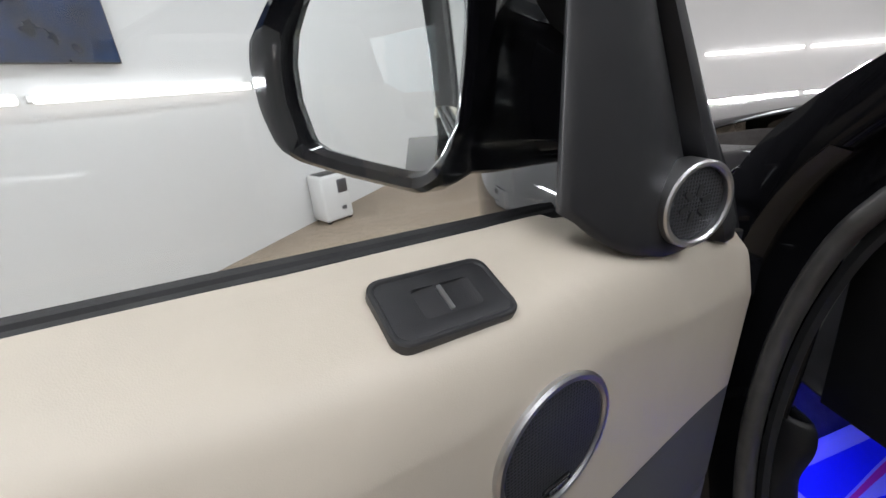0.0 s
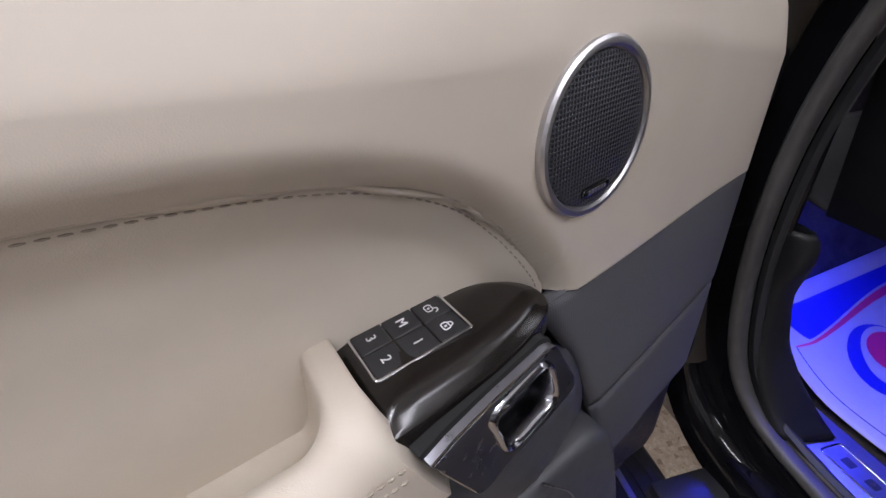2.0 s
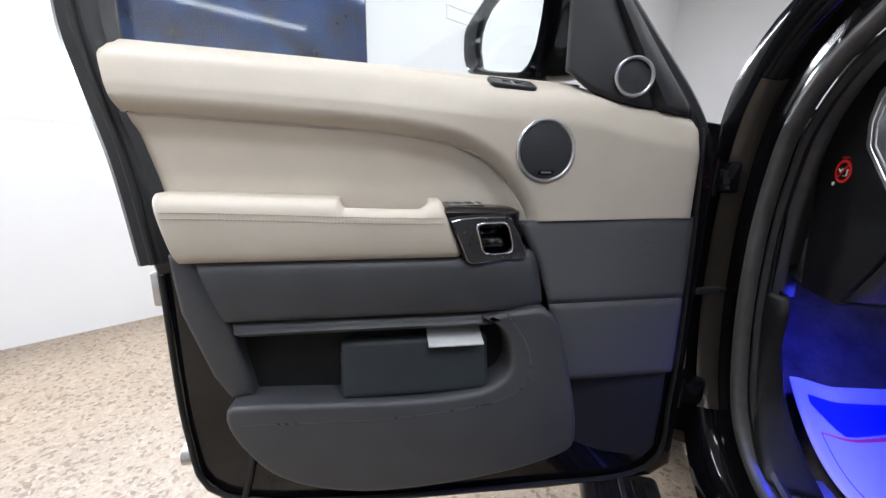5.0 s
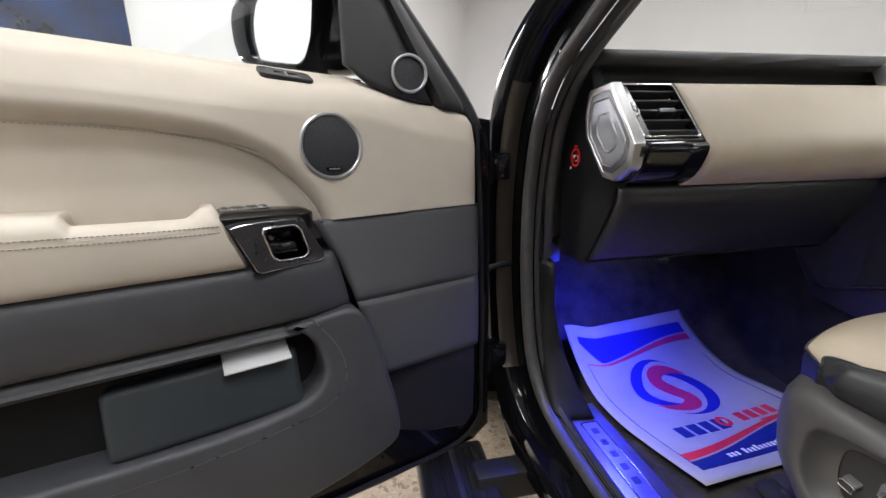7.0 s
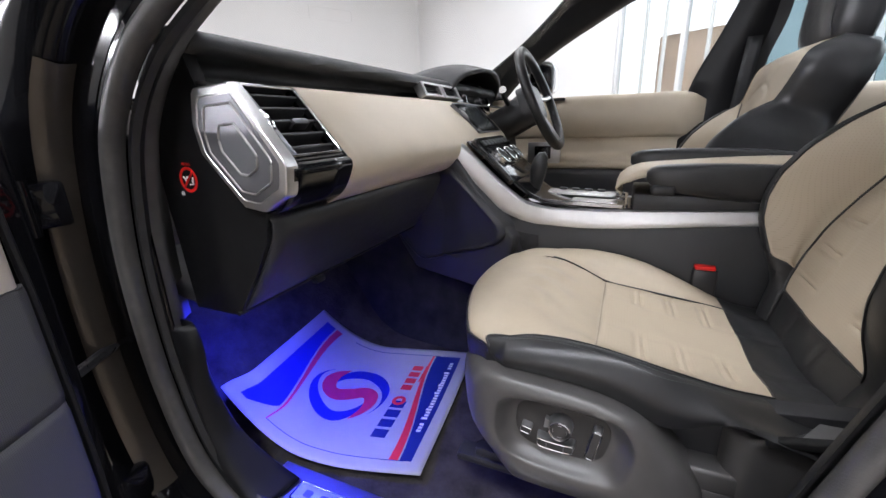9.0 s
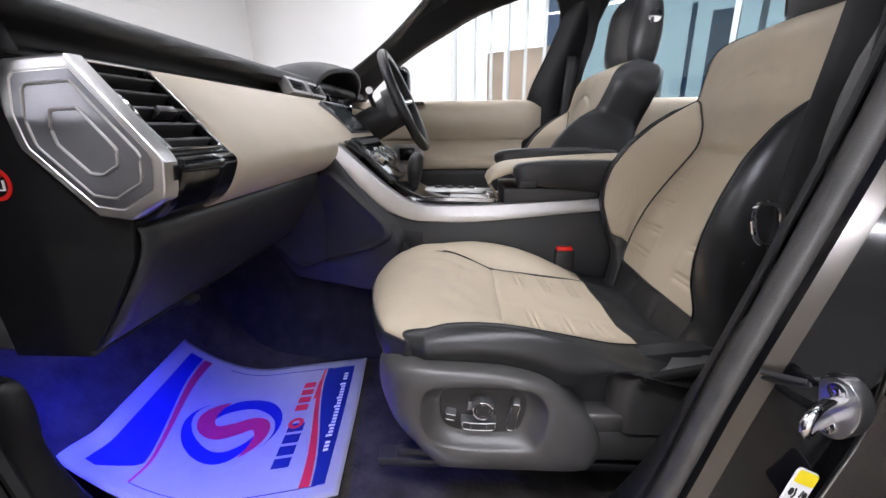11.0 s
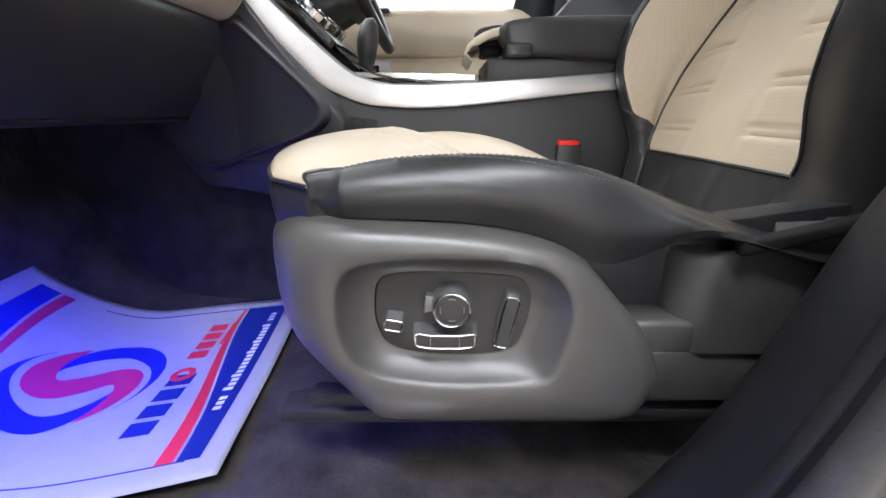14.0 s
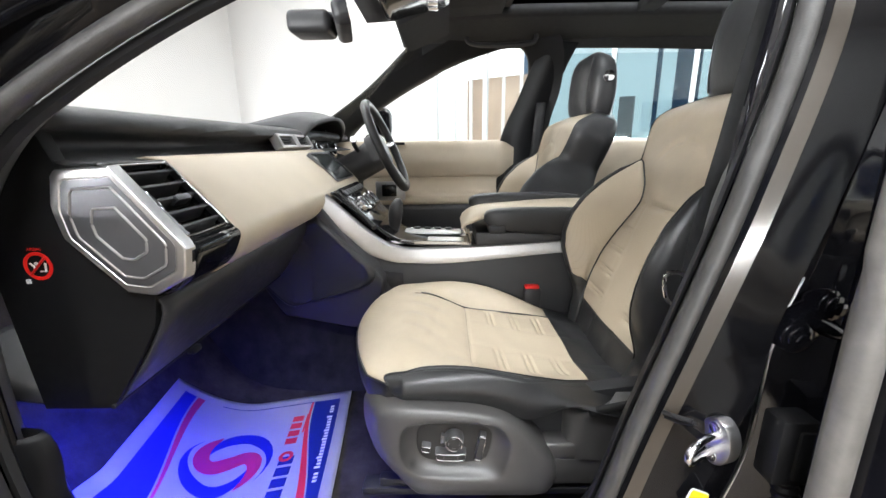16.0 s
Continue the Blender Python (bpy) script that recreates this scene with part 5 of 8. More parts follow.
# front hinge area, wing, bonnet, windscreen, roof
for z in (0.60, 0.83, 1.06):
    if z == 0.83:
        bm = bmesh.new()
        tube(bm, [(0.40, 0.985, 0.826), (0.36, 0.965, 0.826), (0.30, 0.93, 0.826)], 0.008, 8)
        tube(bm, [(0.398, 0.98, 0.81), (0.398, 0.98, 0.842)], 0.011, 10)
        part("check_strap", bm, M_DARKMETAL, body)
        continue
    bm = bmesh.new()
    box(bm, (0.30, 0.93, z - 0.03), (0.36, 0.985, z + 0.03), 0.006)
    tube(bm, [(0.31, 0.93, z - 0.035), (0.31, 0.93, z + 0.035)], 0.012, 12)
    part("front_hinge", bm, M_PAINT, body)
bm = loft([[(0.325, 1.03, 0.42), (0.31, 1.03, 0.8), (0.315, 1.03, 1.05), (0.37, 1.03, 1.16), (0.44, 1.03, 1.20)],
           [(0.30, 1.3, 0.42), (0.285, 1.3, 0.8), (0.29, 1.3, 1.02), (0.35, 1.3, 1.13), (0.45, 1.3, 1.17)],
           [(0.31, 2.0, 0.42), (0.29, 2.0, 0.8), (0.30, 2.0, 0.98), (0.37, 2.0, 1.07), (0.48, 2.0, 1.10)],
           [(0.45, 2.7, 0.42), (0.43, 2.7, 0.75), (0.44, 2.7, 0.88), (0.52, 2.68, 0.95), (0.62, 2.66, 0.98)]], 30, 30)
part("front_wing", bm, M_PAINT, body, "glossy black front wing", 60, 0.004)
bm = loft([[(0.45, y, z), (0.6, y, z + 0.03), (CX, y, z + 0.06), (2 * CX - 0.6, y, z + 0.03), (2 * CX - 0.45, y, z)] for y, z in ((1.22, 1.18), (1.5, 1.16), (2.1, 1.10), (2.6, 1.0), (2.78, 0.85))], 30, 30)
part("bonnet", bm, M_PAINT, body, "glossy black bonnet", 60, 0.004)
bm = loft([[(2 * CX - 0.325, 1.03, 0.42), (2 * CX - 0.31, 1.03, 0.8), (2 * CX - 0.37, 1.03, 1.16), (2 * CX - 0.44, 1.03, 1.20)],
           [(2 * CX - 0.31, 2.0, 0.42), (2 * CX - 0.29, 2.0, 0.8), (2 * CX - 0.37, 2.0, 1.07), (2 * CX - 0.48, 2.0, 1.10)],
           [(2 * CX - 0.45, 2.7, 0.42), (2 * CX - 0.43, 2.7, 0.75), (2 * CX - 0.52, 2.68, 0.95), (2 * CX - 0.62, 2.66, 0.98)]], 20, 20)
part("front_wing", bm, M_PAINT, body, "glossy black front wing", 60, 0.004)
# windscreen
bm = loft([[(0.47, 0.93, 1.235), (0.80, 1.13, 1.275), (CX, 1.20, 1.285), (2 * CX - 0.80, 1.13, 1.275), (2 * CX - 0.47, 0.93, 1.235)],
           [(0.63, 0.44, 1.605), (0.90, 0.57, 1.655), (CX, 0.61, 1.67), (2 * CX - 0.90, 0.57, 1.655), (2 * CX - 0.63, 0.44, 1.605)]], 24, 8)
g = part("windscreen", bm, M_GLASS, body, "clear windscreen", 60)
g.visible_shadow = False
# headlining with the sunroof opening
for x0, x1, y0, y1 in ((0.62, 0.92, -1.6, 0.50), (1.575, 1.88, -1.6, 0.50), (0.92, 1.575, 0.12, 0.60), (0.92, 1.575, -1.6, -0.95), (0.92, 1.575, -0.42, -0.36)):
    bm = bmesh.new()
    rows = [[(x, y, 1.695 - 0.030 * abs(x - CX) ** 2 / 0.38 - 0.05 * max(0, y - 0.1) - 0.03 * max(0, -y - 0.6)) for x in np.linspace(x0, x1, 8)] for y in np.linspace(y0, y1, 10)]
    grid(bm, rows)
    part("headlining", bm, M_FELT, body, "black fabric headlining", 60, 0.03)
bm = bmesh.new()
box(bm, (0.90, -0.96, 1.735), (1.60, 0.13, 1.741))
g = part("sunroof_pane", bm, pane_glass("dark roof glass", (0.05, 0.06, 0.065), 0.08), body, "dark tinted sunroof")
g.visible_shadow = False
for yy in (0.10, -0.40):
    bm = bmesh.new()
    box(bm, (0.92, yy - 0.012, 1.69), (1.575, yy + 0.012, 1.725), 0.004)
    part("sunroof_rail", bm, M_PLASTIC, body)
# roof skin sides and the far end of the cabin
for sgn_ in (0, 1):
    f = (lambda x: 2 * CX - x) if sgn_ else (lambda x: x)
    bm = loft([[(f(0.59), 0.36, 1.645), (f(0.565), 0.36, 1.625)], [(f(0.60), 0.0, 1.68), (f(0.565), 0.0, 1.66)], [(f(0.62), -0.8, 1.68), (f(0.58), -0.8, 1.65)], [(f(0.66), -1.7, 1.60), (f(0.62), -1.7, 1.57)]], 6, 20)
    part("roof_rail", bm, M_FELT, body, "", 60, 0.04)
bm = bmesh.new()
box(bm, (0.45, -1.75, 0.45), (2 * CX - 0.45, -1.70, 1.25), 0.01)
box(bm, (0.60, -1.75, 1.25), (0.66, -1.70, 1.62), 0.01)
box(bm, (2 * CX - 0.66, -1.75, 1.25), (2 * CX - 0.60, -1.70, 1.62), 0.01)
part("rear_wall", bm, M_FELT, body)
bm = loft([[(0.33, -0.20, 0.42), (0.30, -0.20, 0.8), (0.32, -0.20, 1.10), (0.37, -0.2, 1.2)], [(0.33, -1.0, 0.42), (0.30, -1.0, 0.8), (0.32, -1.0, 1.10), (0.38, -1.0, 1.2)], [(0.42, -1.98, 0.48), (0.39, -1.98, 0.8), (0.41, -1.98, 1.10), (0.48, -1.96, 1.2)]], 20, 20)
part("rear_side", bm, M_PAINT, body, "glossy black rear side", 60, 0.01)
for x0, x1, y0, y1 in ((0.60, 0.90, -1.75, 0.46), (1.58, 1.88, -1.75, 0.46), (0.90, 1.58, 0.13, 0.60), (0.90, 1.58, -1.75, -0.96)):
    bm = bmesh.new()
    grid(bm, [[(x, y, 1.765 - 0.07 * abs(x - CX) ** 2 / 0.38 - 0.05 * max(0, y - 0.1) - 0.05 * max(0, -y - 0.6)) for x in np.linspace(x0, x1, 10)] for y in np.linspace(y0, y1, 12)])
    part("roof", bm, M_PAINT, body, "glossy black roof", 60, 0.006)
FX = 2 * CX
bm = loft([[(FX - a, y, b) for a, b in ((0.335 + e, 0.42), (0.30 + e, 0.8), (0.32 + e, 1.10), (0.40 + e, 1.215))] for y, e in ((1.03, 0.0), (0.2, -0.01), (-0.9, 0.0), (-1.98, 0.09))], 24, 24)
part("driver_side", bm, M_PAINT, body, "glossy black driver side", 60, 0.01)
for s_ in (0, 1):
    f = (lambda x: FX - x) if s_ else (lambda x: x)
    bm = loft([[(f(0.42), -1.22, 1.20), (f(0.50), -1.22, 1.42), (f(0.60), -1.20, 1.63)], [(f(0.43), -1.6, 1.20), (f(0.51), -1.55, 1.42), (f(0.61), -1.45, 1.62)], [(f(0.48), -1.97, 1.20), (f(0.55), -1.88, 1.42), (f(0.64), -1.74, 1.60)]], 16, 14)
    part("rear_quarter", bm, M_PAINT, body, "glossy black rear quarter", 60, 0.01)
bm = loft([[(x, -2.02 + e, 0.42), (x, -2.06 + e, 0.70), (x, -2.03 + e, 1.0), (x, -1.98 + e, 1.20)] for x, e in ((0.42, 0.05), (0.6, 0.01), (CX, 0.0), (FX - 0.6, 0.01), (FX - 0.42, 0.05))], 20, 20)
part("tailgate", bm, M_PAINT, body, "glossy black tailgate", 60, 0.01)
bm = loft([[(x, -1.98 + e, 1.20), (x, -1.90 + e, 1.42), (x, -1.76 + e, 1.62)] for x, e in ((0.52, 0.03), (0.8, 0.0), (CX, -0.01), (FX - 0.8, 0.0), (FX - 0.52, 0.03))], 10, 16)
g = part("rear_screen", bm, M_TEAL, body, "tinted rear screen", 60)
g.visible_shadow = False
bm = loft([[(x, 2.70 - e, 0.35), (x, 2.80 - e, 0.50), (x, 2.81 - e, 0.72), (x, 2.77 - e, 0.88)] for x, e in ((0.46, 0.16), (0.62, 0.03), (CX, 0.0), (FX - 0.62, 0.03), (FX - 0.46, 0.16))], 18, 20)
part("front_bumper", bm, M_PAINT, body, "glossy black front bumper", 60, 0.01)
# floor pan with carpet: flat, then rising to the toe board
bm = bmesh.new()
prof = [(-1.7, 0.49), (-0.2, 0.49), (0.5, 0.494), (0.80, 0.494), (0.92, 0.510), (1.0, 0.555), (1.08, 0.66), (1.16, 0.80), (1.20, 1.0), (1.21, 1.2)]
pr = curve([(0, a, b) for a, b in prof], 60)
grid(bm, [[(x, p.y, p.z - 0.010 + 0.002 * math.sin(31 * x + 7 * p.y)) for x in np.linspace(0.44, 2 * CX - 0.44, 30)] for p in pr])
part("carpet", bm, M_CARPET, body, "black carpet rising to the toe board", 60, 0.02)
bm = bmesh.new()
box(bm, (0.36, -1.7, 0.40), (2 * CX - 0.36, 1.0, 0.46), 0.01)
part("floor_pan", bm, M_PAINT, body)
# running board
rb = thing("running_board", (0.20, 0.2, 0.36), "black ribbed running board under the doorway", "running board")
bm = bmesh.new()
box(bm, (0.12, -0.9, 0.335), (0.29, 0.93, 0.375), 0.012, 3)
part("step", bm, M_PLASTIC, rb)
for k in range(5):
    bm = bmesh.new()
    box(bm, (0.145 + 0.028 * k, -0.88, 0.375), (0.157 + 0.028 * k, 0.90, 0.379), 0.001, 1)
    part("rib", bm, M_RUBBER if k != 2 else M_STEEL, rb)
for y in (-0.7, 0.1, 0.8):
    bm = bmesh.new()
    box(bm, (0.24, y - 0.03, 0.33), (0.42, y + 0.03, 0.40), 0.01)
    part("bracket", bm, M_PLASTIC, rb)
# wheels under the wings
for wx in (0.47, 2 * CX - 0.47):
    for wy in (1.75, -1.25):
        w = thing("wheel", (wx, wy, 0.37), "black tyre on a dark alloy rim", "wheel", "car wheels")
        bm = bmesh.new()
        rows = []
        for k in range(32):
            a = 2 * math.pi * k / 32
            rows.append([Vector((wx + dx, wy + r * math.cos(a), 0.37 + r * math.sin(a))) for dx, r in ((-0.12, 0.26), (-0.13, 0.31), (-0.11, 0.36), (0, 0.37), (0.11, 0.36), (0.13, 0.31), (0.12, 0.26))])
        grid(bm, rows, False, False, True)
        part("tyre", bm, M_RUBBER, w)
        bm = bmesh.new()
        plate(bm, circle(0.27, 32), facing((wx, wy, 0.37), (0, -1, 0), (0, 0, 1)), -0.09, 0.09, 0.02)
        part("rim", bm, M_DARKMETAL, w)

# ---------------------------------------------------------------- dashboard
dash = thing("dashboard", (CX, 0.9, 0.87), "dashboard in beige leather with a dark top pad", "dashboard")


def along_x(xs, section, n):
    """Rows of a (y, z) section at places across the car."""
    bm = bmesh.new()
    grid(bm, [[(x + dx, p.x, p.y) for p in curve([(a, b, 0) for a, b in sec], n) for dx in (0,)] for x in xs for sec in (section(x),)])
    return bm


def beige_sec(x):
    k = smooth((x - 1.475) / 0.07)
    d = 0.10 * k * k
    b = -0.012 * smooth((x - 0.9) / 0.4)
    return [(0.812 + d, 1.203), (0.785 + d, 1.209), (0.765 + d, 1.203), (0.715 + d + b, 1.155), (0.672 + d + b, 1.112), (0.659 + d + b, 1.092), (0.660 + d + b, 1.070), (0.678 + d + b, 1.045), (0.705 + d, 1.028), (0.76 + d, 1.022)]


bm = along_x(list(np.linspace(0.603, 1.45, 32)) + list(np.linspace(1.46, 1.55, 12)), beige_sec, 34)
part("beige_panel", bm, M_BEIGE_DASH, dash, "stitched beige leather panel", 60, 0.004)
bm = bmesh.new()
stitches(bm, [Vector((x, 0.6585 - 0.012 * smooth((x - 0.9) / 0.4), 1.078)) for x in np.linspace(0.62, 1.46, 30)], 0.004, 0.002, 0.0005)
part("stitching", bm, M_SEAM, dash)


def pad_sec(x):
    e = 0.02 * smooth((0.55 - x) / 0.1)
    f = 0.10 * (abs(x - CX) / 0.77) ** 2.5
    return [(0.780, 1.204), (0.815, 1.212), (0.845, 1.222), (0.842, 1.240), (0.806, 1.250), (0.800, 1.262), (0.82, 1.276), (0.90, 1.286), (1.02 - f, 1.292), (1.15 - 2 * f, 1.284), (1.22 - 2.4 * f, 1.26)]


bm = along_x(list(np.linspace(0.478, 2 * CX - 0.478, 50)), pad_sec, 44)
part("top_pad", bm, M_PAD, dash, "black grained top pad", 60, 0.004)


def glove_sec(x):
    return [(0.715, 1.032), (0.705, 1.018), (0.712, 0.99), (0.742, 0.94), (0.775, 0.895), (0.795, 0.872), (0.83, 0.862), (0.95, 0.875), (1.10, 0.92)]


bm = along_x(list(np.linspace(0.480, 1.10, 20)), glove_sec, 34)
part("glovebox", bm, M_GLOVE, dash, "dark plastic glovebox lid", 60, 0.004)
bm = bmesh.new()
tube(bm, [(x, 0.797, 0.868) for x in np.linspace(0.47, 1.08, 8)], 0.0035, 6)
part("lid_gap", bm, M_SHADOWGAP, dash)
bm = bmesh.new()
box(bm, (0.640, 0.785, 0.855), (0.665, 0.80, 0.867), 0.003)
part("lid_catch", bm, M_SWITCH, dash)
# side of the dashboard
bm = bmesh.new()
SD = Matrix(((0, 0, -1, 0.474), (1, 0, 0, 0), (0, 1, 0, 0), (0, 0, 0, 1)))
plate(bm, [(0.705, 1.045), (0.716, 0.99), (0.746, 0.94), (0.779, 0.892), (0.80, 0.862), (0.90, 0.862), (0.92, 1.10), (0.92, 1.265), (0.82, 1.258), (0.80, 1.205), (0.74, 1.20)], SD, -0.02, 0.0, 0.003)
part("side_panel", bm, M_DARK, dash, "black plastic dashboard side")
# end cap
CAPO = [(0.800, 1.200), (0.728, 1.204), (0.649, 1.102), (0.655, 1.062), (0.700, 1.037), (0.735, 1.042), (0.803, 1.115), (0.810, 1.155)]
cc = (0.728, 1.12)
co = polar([(a, b) for a, b in CAPO], cc, 72)
gk = lambda k: [(cc[0] + (a - cc[0]) * k, cc[1] + (b - cc[1]) * k) for a, b in co]
bm = bmesh.new()
grid(bm, [[SD @ Vector((a, b, d)) for a, b in gk(k)] for k, d in ((1.0, -0.01), (1.0, 0.0055), (0.985, 0.0085), (0.965, 0.0095), (0.86, 0.0100), (0.845, 0.0090), (0.02, 0.0085))], True, True)
cap_ = part("end_cap", bm, M_SILVER, dash, "satin silver end cap with pressed rings", 25)
bm = bmesh.new()
grid(bm, [[SD @ Vector((a, b, d)) for a, b in gk(k)] for k, d in ((0.835, 0.006), (0.832, 0.0098), (0.70, 0.0106), (0.50, 0.0100), (0.02, 0.0098))], True, True)
part("cap_field", bm, M_CAPGREY, cap_, "grey satin field", 25)
for k, r in ((0.70, 0.0016), (0.40, 0.0018)):
    bm = bmesh.new()
    tube(bm, [SD @ Vector((a, b, 0.0106 if k > 0.5 else 0.0101)) for a, b in gk(k)], r, 8, True)
    part("pressed_ring", bm, M_SILVER, cap_)
# air vent: frame, slats, gloss surround
VT = facing((0.541, 0.705, 1.150), (1, 0, 0), (0, 0.095, 0.108))
bm = bmesh.new()
ringplate(bm, rrect(0.128, 0.148, 0.006), rrect(0.104, 0.122, 0.005, cx=0.002, cy=0.004), VT, -0.012, 0.004, 0.002)
vent = part("air_vent", bm, M_GLOSS, dash, "side air vent with dark slats")
bm = bmesh.new()
ringplate(bm, rrect(0.108, 0.126, 0.006, cx=0.002, cy=0.004), rrect(0.101, 0.119, 0.005, cx=0.002, cy=0.004), VT, -0.004, 0.0065, 0.001)
part("chrome_edge", bm, M_CHROME, vent)
bm = bmesh.new()
plate(bm, rrect(0.104, 0.122, 0.005, cx=0.002, cy=0.004), VT, -0.045, -0.040)
part("vent_back", bm, M_SHADOWGAP, vent)
for k in range(5):
    bm = bmesh.new()
    box(bm, (-0.035, -0.003, -0.014), (0.053, 0.003, 0.010), 0.0025, 2, VT @ Matrix.Translation((0, -0.042 + 0.0235 * k, -0.008)) @ Matrix.Rotation(radians(-12), 4, "X"))
    part("slat", bm, M_DARKNAVY, vent)
bm = bmesh.new()
box(bm, (0.002, -0.006, -0.01), (0.034, 0.004, 0.006), 0.002, 2, VT @ Matrix.Translation((0, 0.004, 0)))
part("slat_knob", bm, M_DARKMETAL, vent)
bm = bmesh.new()
tube(bm, [VT @ Vector((-0.044 + 0.004 * math.cos(a), 0.004 + 0.014 * math.sin(a) * 1.0, 0.004)) for a in np.linspace(0, 2 * math.pi, 20, endpoint=False)], 0.004, 8, True)
part("thumb_wheel", bm, M_CHROME, vent)
bm = bmesh.new()
plate(bm, rrect(0.022, 0.12, 0.004, cx=-0.046, cy=0.004), VT, -0.005, 0.003, 0.001)
part("vent_side", bm, M_DARKMETAL, vent)
# gloss black block under the vent
bm = bmesh.new()
GB = [[(x, a, b) for a, b in ((0.664, 1.104), (0.652, 1.096), (0.652, 1.084), (0.668, 1.054), (0.692, 1.036), (0.725, 1.034))] for x in (0.477, 0.50, 0.56, 0.602)]
grid(bm, [curve(r, 24) for r in GB], False, False)
part("vent_base", bm, M_GLOSS, dash, "gloss black vent base", 60, 0.003)
# no-child-seat sticker on the side
SK = facing((0.4735, 0.852, 1.077), (0, -1, 0), (0, 0, 1))
bm = bmesh.new()
ringplate(bm, circle(0.019), circle(0.0145), SK, 0.0, 0.001, 0.0001)
tube(bm, [SK @ Vector((-0.012, -0.012, 0.0009)), SK @ Vector((0.012, 0.012, 0.0009))], 0.0017, 5)
wst = part("warning_sticker", bm, M_REDPLASTIC, dash, "round red and black airbag warning sticker")
bm = bmesh.new()
tube(bm, [SK @ Vector(p) for p in ((0.002, -0.007, 0.0007), (0.009, -0.007, 0.0007), (0.010, 0.004, 0.0007))], 0.0014, 5)
tube(bm, [SK @ Vector(p) for p in ((-0.010, 0.004, 0.0007), (-0.006, 0.0, 0.0007), (-0.004, -0.005, 0.0007))], 0.0012, 5)
plate(bm, circle(0.0026, 12, -0.002, 0.003), SK, 0, 0.001)
plate(bm, rrect(0.006, 0.006, 0.0005, cx=-0.018, cy=-0.021), SK, 0, 0.001)
part("pictogram", bm, M_INK, wst)
lettering("sticker_text", "AIRBAG", 0.0055, SK @ Matrix.Translation((0, 0.0225, 0.0005)), M_REDPLASTIC, wst)
# footwell lamp lens
bm = bmesh.new()
box(bm, (0.575, 0.855, 0.855), (0.625, 0.885, 0.861), 0.002)
part("footwell_lens", bm, M_LEDBLUE, dash, "small lit blue lamp lens")
# middle vents and screen
for k in range(2):
    VM = facing((1.205 + 0.135 * k, 0.790, 1.238), (1, 0, 0), (0, 0.5, 1))
    bm = bmesh.new()
    ringplate(bm, rrect(0.132, 0.044, 0.006), rrect(0.100, 0.028, 0.004), VM, -0.02, 0.006, 0.002)
    mv = part("centre_vent", bm, M_SILVER, dash, "silver-framed centre vent")
    for j in range(3):
        bm = bmesh.new()
        box(bm, (-0.045, -0.001, -0.01), (0.045, 0.001, 0.003), 0, 1, VM @ Matrix.Translation((0, -0.008 + 0.008 * j, -0.004)))
        part("slat", bm, M_SWITCH, mv)
    bm = bmesh.new()
    plate(bm, rrect(0.09, 0.028, 0.004), VM, -0.022, -0.018)
    part("vent_back", bm, M_SHADOWGAP, mv)
SC = facing((1.350, 0.7025, 1.1585), (1, 0, 0), (0, 0.09, 0.09))
bm = bmesh.new()
plate(bm, rrect(0.214, 0.116, 0.006), SC, -0.03, 0.0035, 0.002)
scr = part("centre_screen", bm, M_GLOSS, dash, "glossy black centre screen")
bm = bmesh.new()
ringplate(bm, rrect(0.220, 0.122, 0.008), rrect(0.212, 0.114, 0.006), SC, -0.01, 0.0045, 0.001)
part("screen_rim", bm, M_DARKMETAL, scr)
bm = bmesh.new()
plate(bm, rrect(0.150, 0.095, 0.002), SC, 0.0035, 0.0041)
part("display", bm, surface("dim grey display", (0.055, 0.062, 0.065), 0.08, vary=0.6, scale=22), scr)
# instrument hood
bm = loft([[(1.36, 0.80, 1.24), (1.36, 0.86, 1.285), (1.36, 0.98, 1.290)], [(1.42, 0.765, 1.295), (1.42, 0.86, 1.322), (1.42, 1.0, 1.295)], [(1.62, 0.74, 1.322), (1.62, 0.86, 1.345), (1.62, 1.02, 1.30)], [(1.82, 0.765, 1.295), (1.82, 0.86, 1.322), (1.82, 1.0, 1.295)], [(1.88, 0.80, 1.24), (1.88, 0.86, 1.285), (1.88, 0.98, 1.290)]], 20, 28)
part("instrument_hood", bm, M_PAD, dash, "black leather instrument hood", 60, 0.012)
bm = bmesh.new()
IC = facing((1.62, 0.82, 1.235), (1, 0, 0), (0, 0.35, 1))
plate(bm, rrect(0.40, 0.13, 0.03), IC, -0.02, 0.0, 0.004)
ic = part("instrument_panel", bm, M_GLOSS, dash, "dark instrument display")
for dx in (-0.13, 0.13):
    bm = bmesh.new()
    ringplate(bm, circle(0.058), circle(0.052), IC @ Matrix.Translation((dx, 0, 0)), 0, 0.008, 0.002)
    part("dial_ring", bm, M_CHROME, ic)


def drv_sec(x):
    return [(0.86, 1.19), (0.80, 1.17), (0.745, 1.09), (0.735, 1.02), (0.77, 0.92), (0.82, 0.86), (0.95, 0.87)]


bm = along_x(list(np.linspace(1.42, 2 * CX - 0.478, 16)), drv_sec, 26)
part("driver_panel", bm, M_DARK, dash, "dark plastic driver side panel", 60, 0.004)

# ---------------------------------------------------------------- steering wheel
wheel = thing("steering_wheel", (1.62, 0.55, 1.22), "black leather steering wheel with metal spokes", "steering wheel")
SW = facing((1.62, 0.556, 1.218), (1, 0, 0), (0, 0.40, 0.917))
bm = bmesh.new()
tube(bm, [SW @ Vector((0.178 * math.cos(a), 0.174 * math.sin(a), 0)) for a in np.linspace(0, 2 * math.pi, 56, endpoint=False)], 0.0165, 12, True)
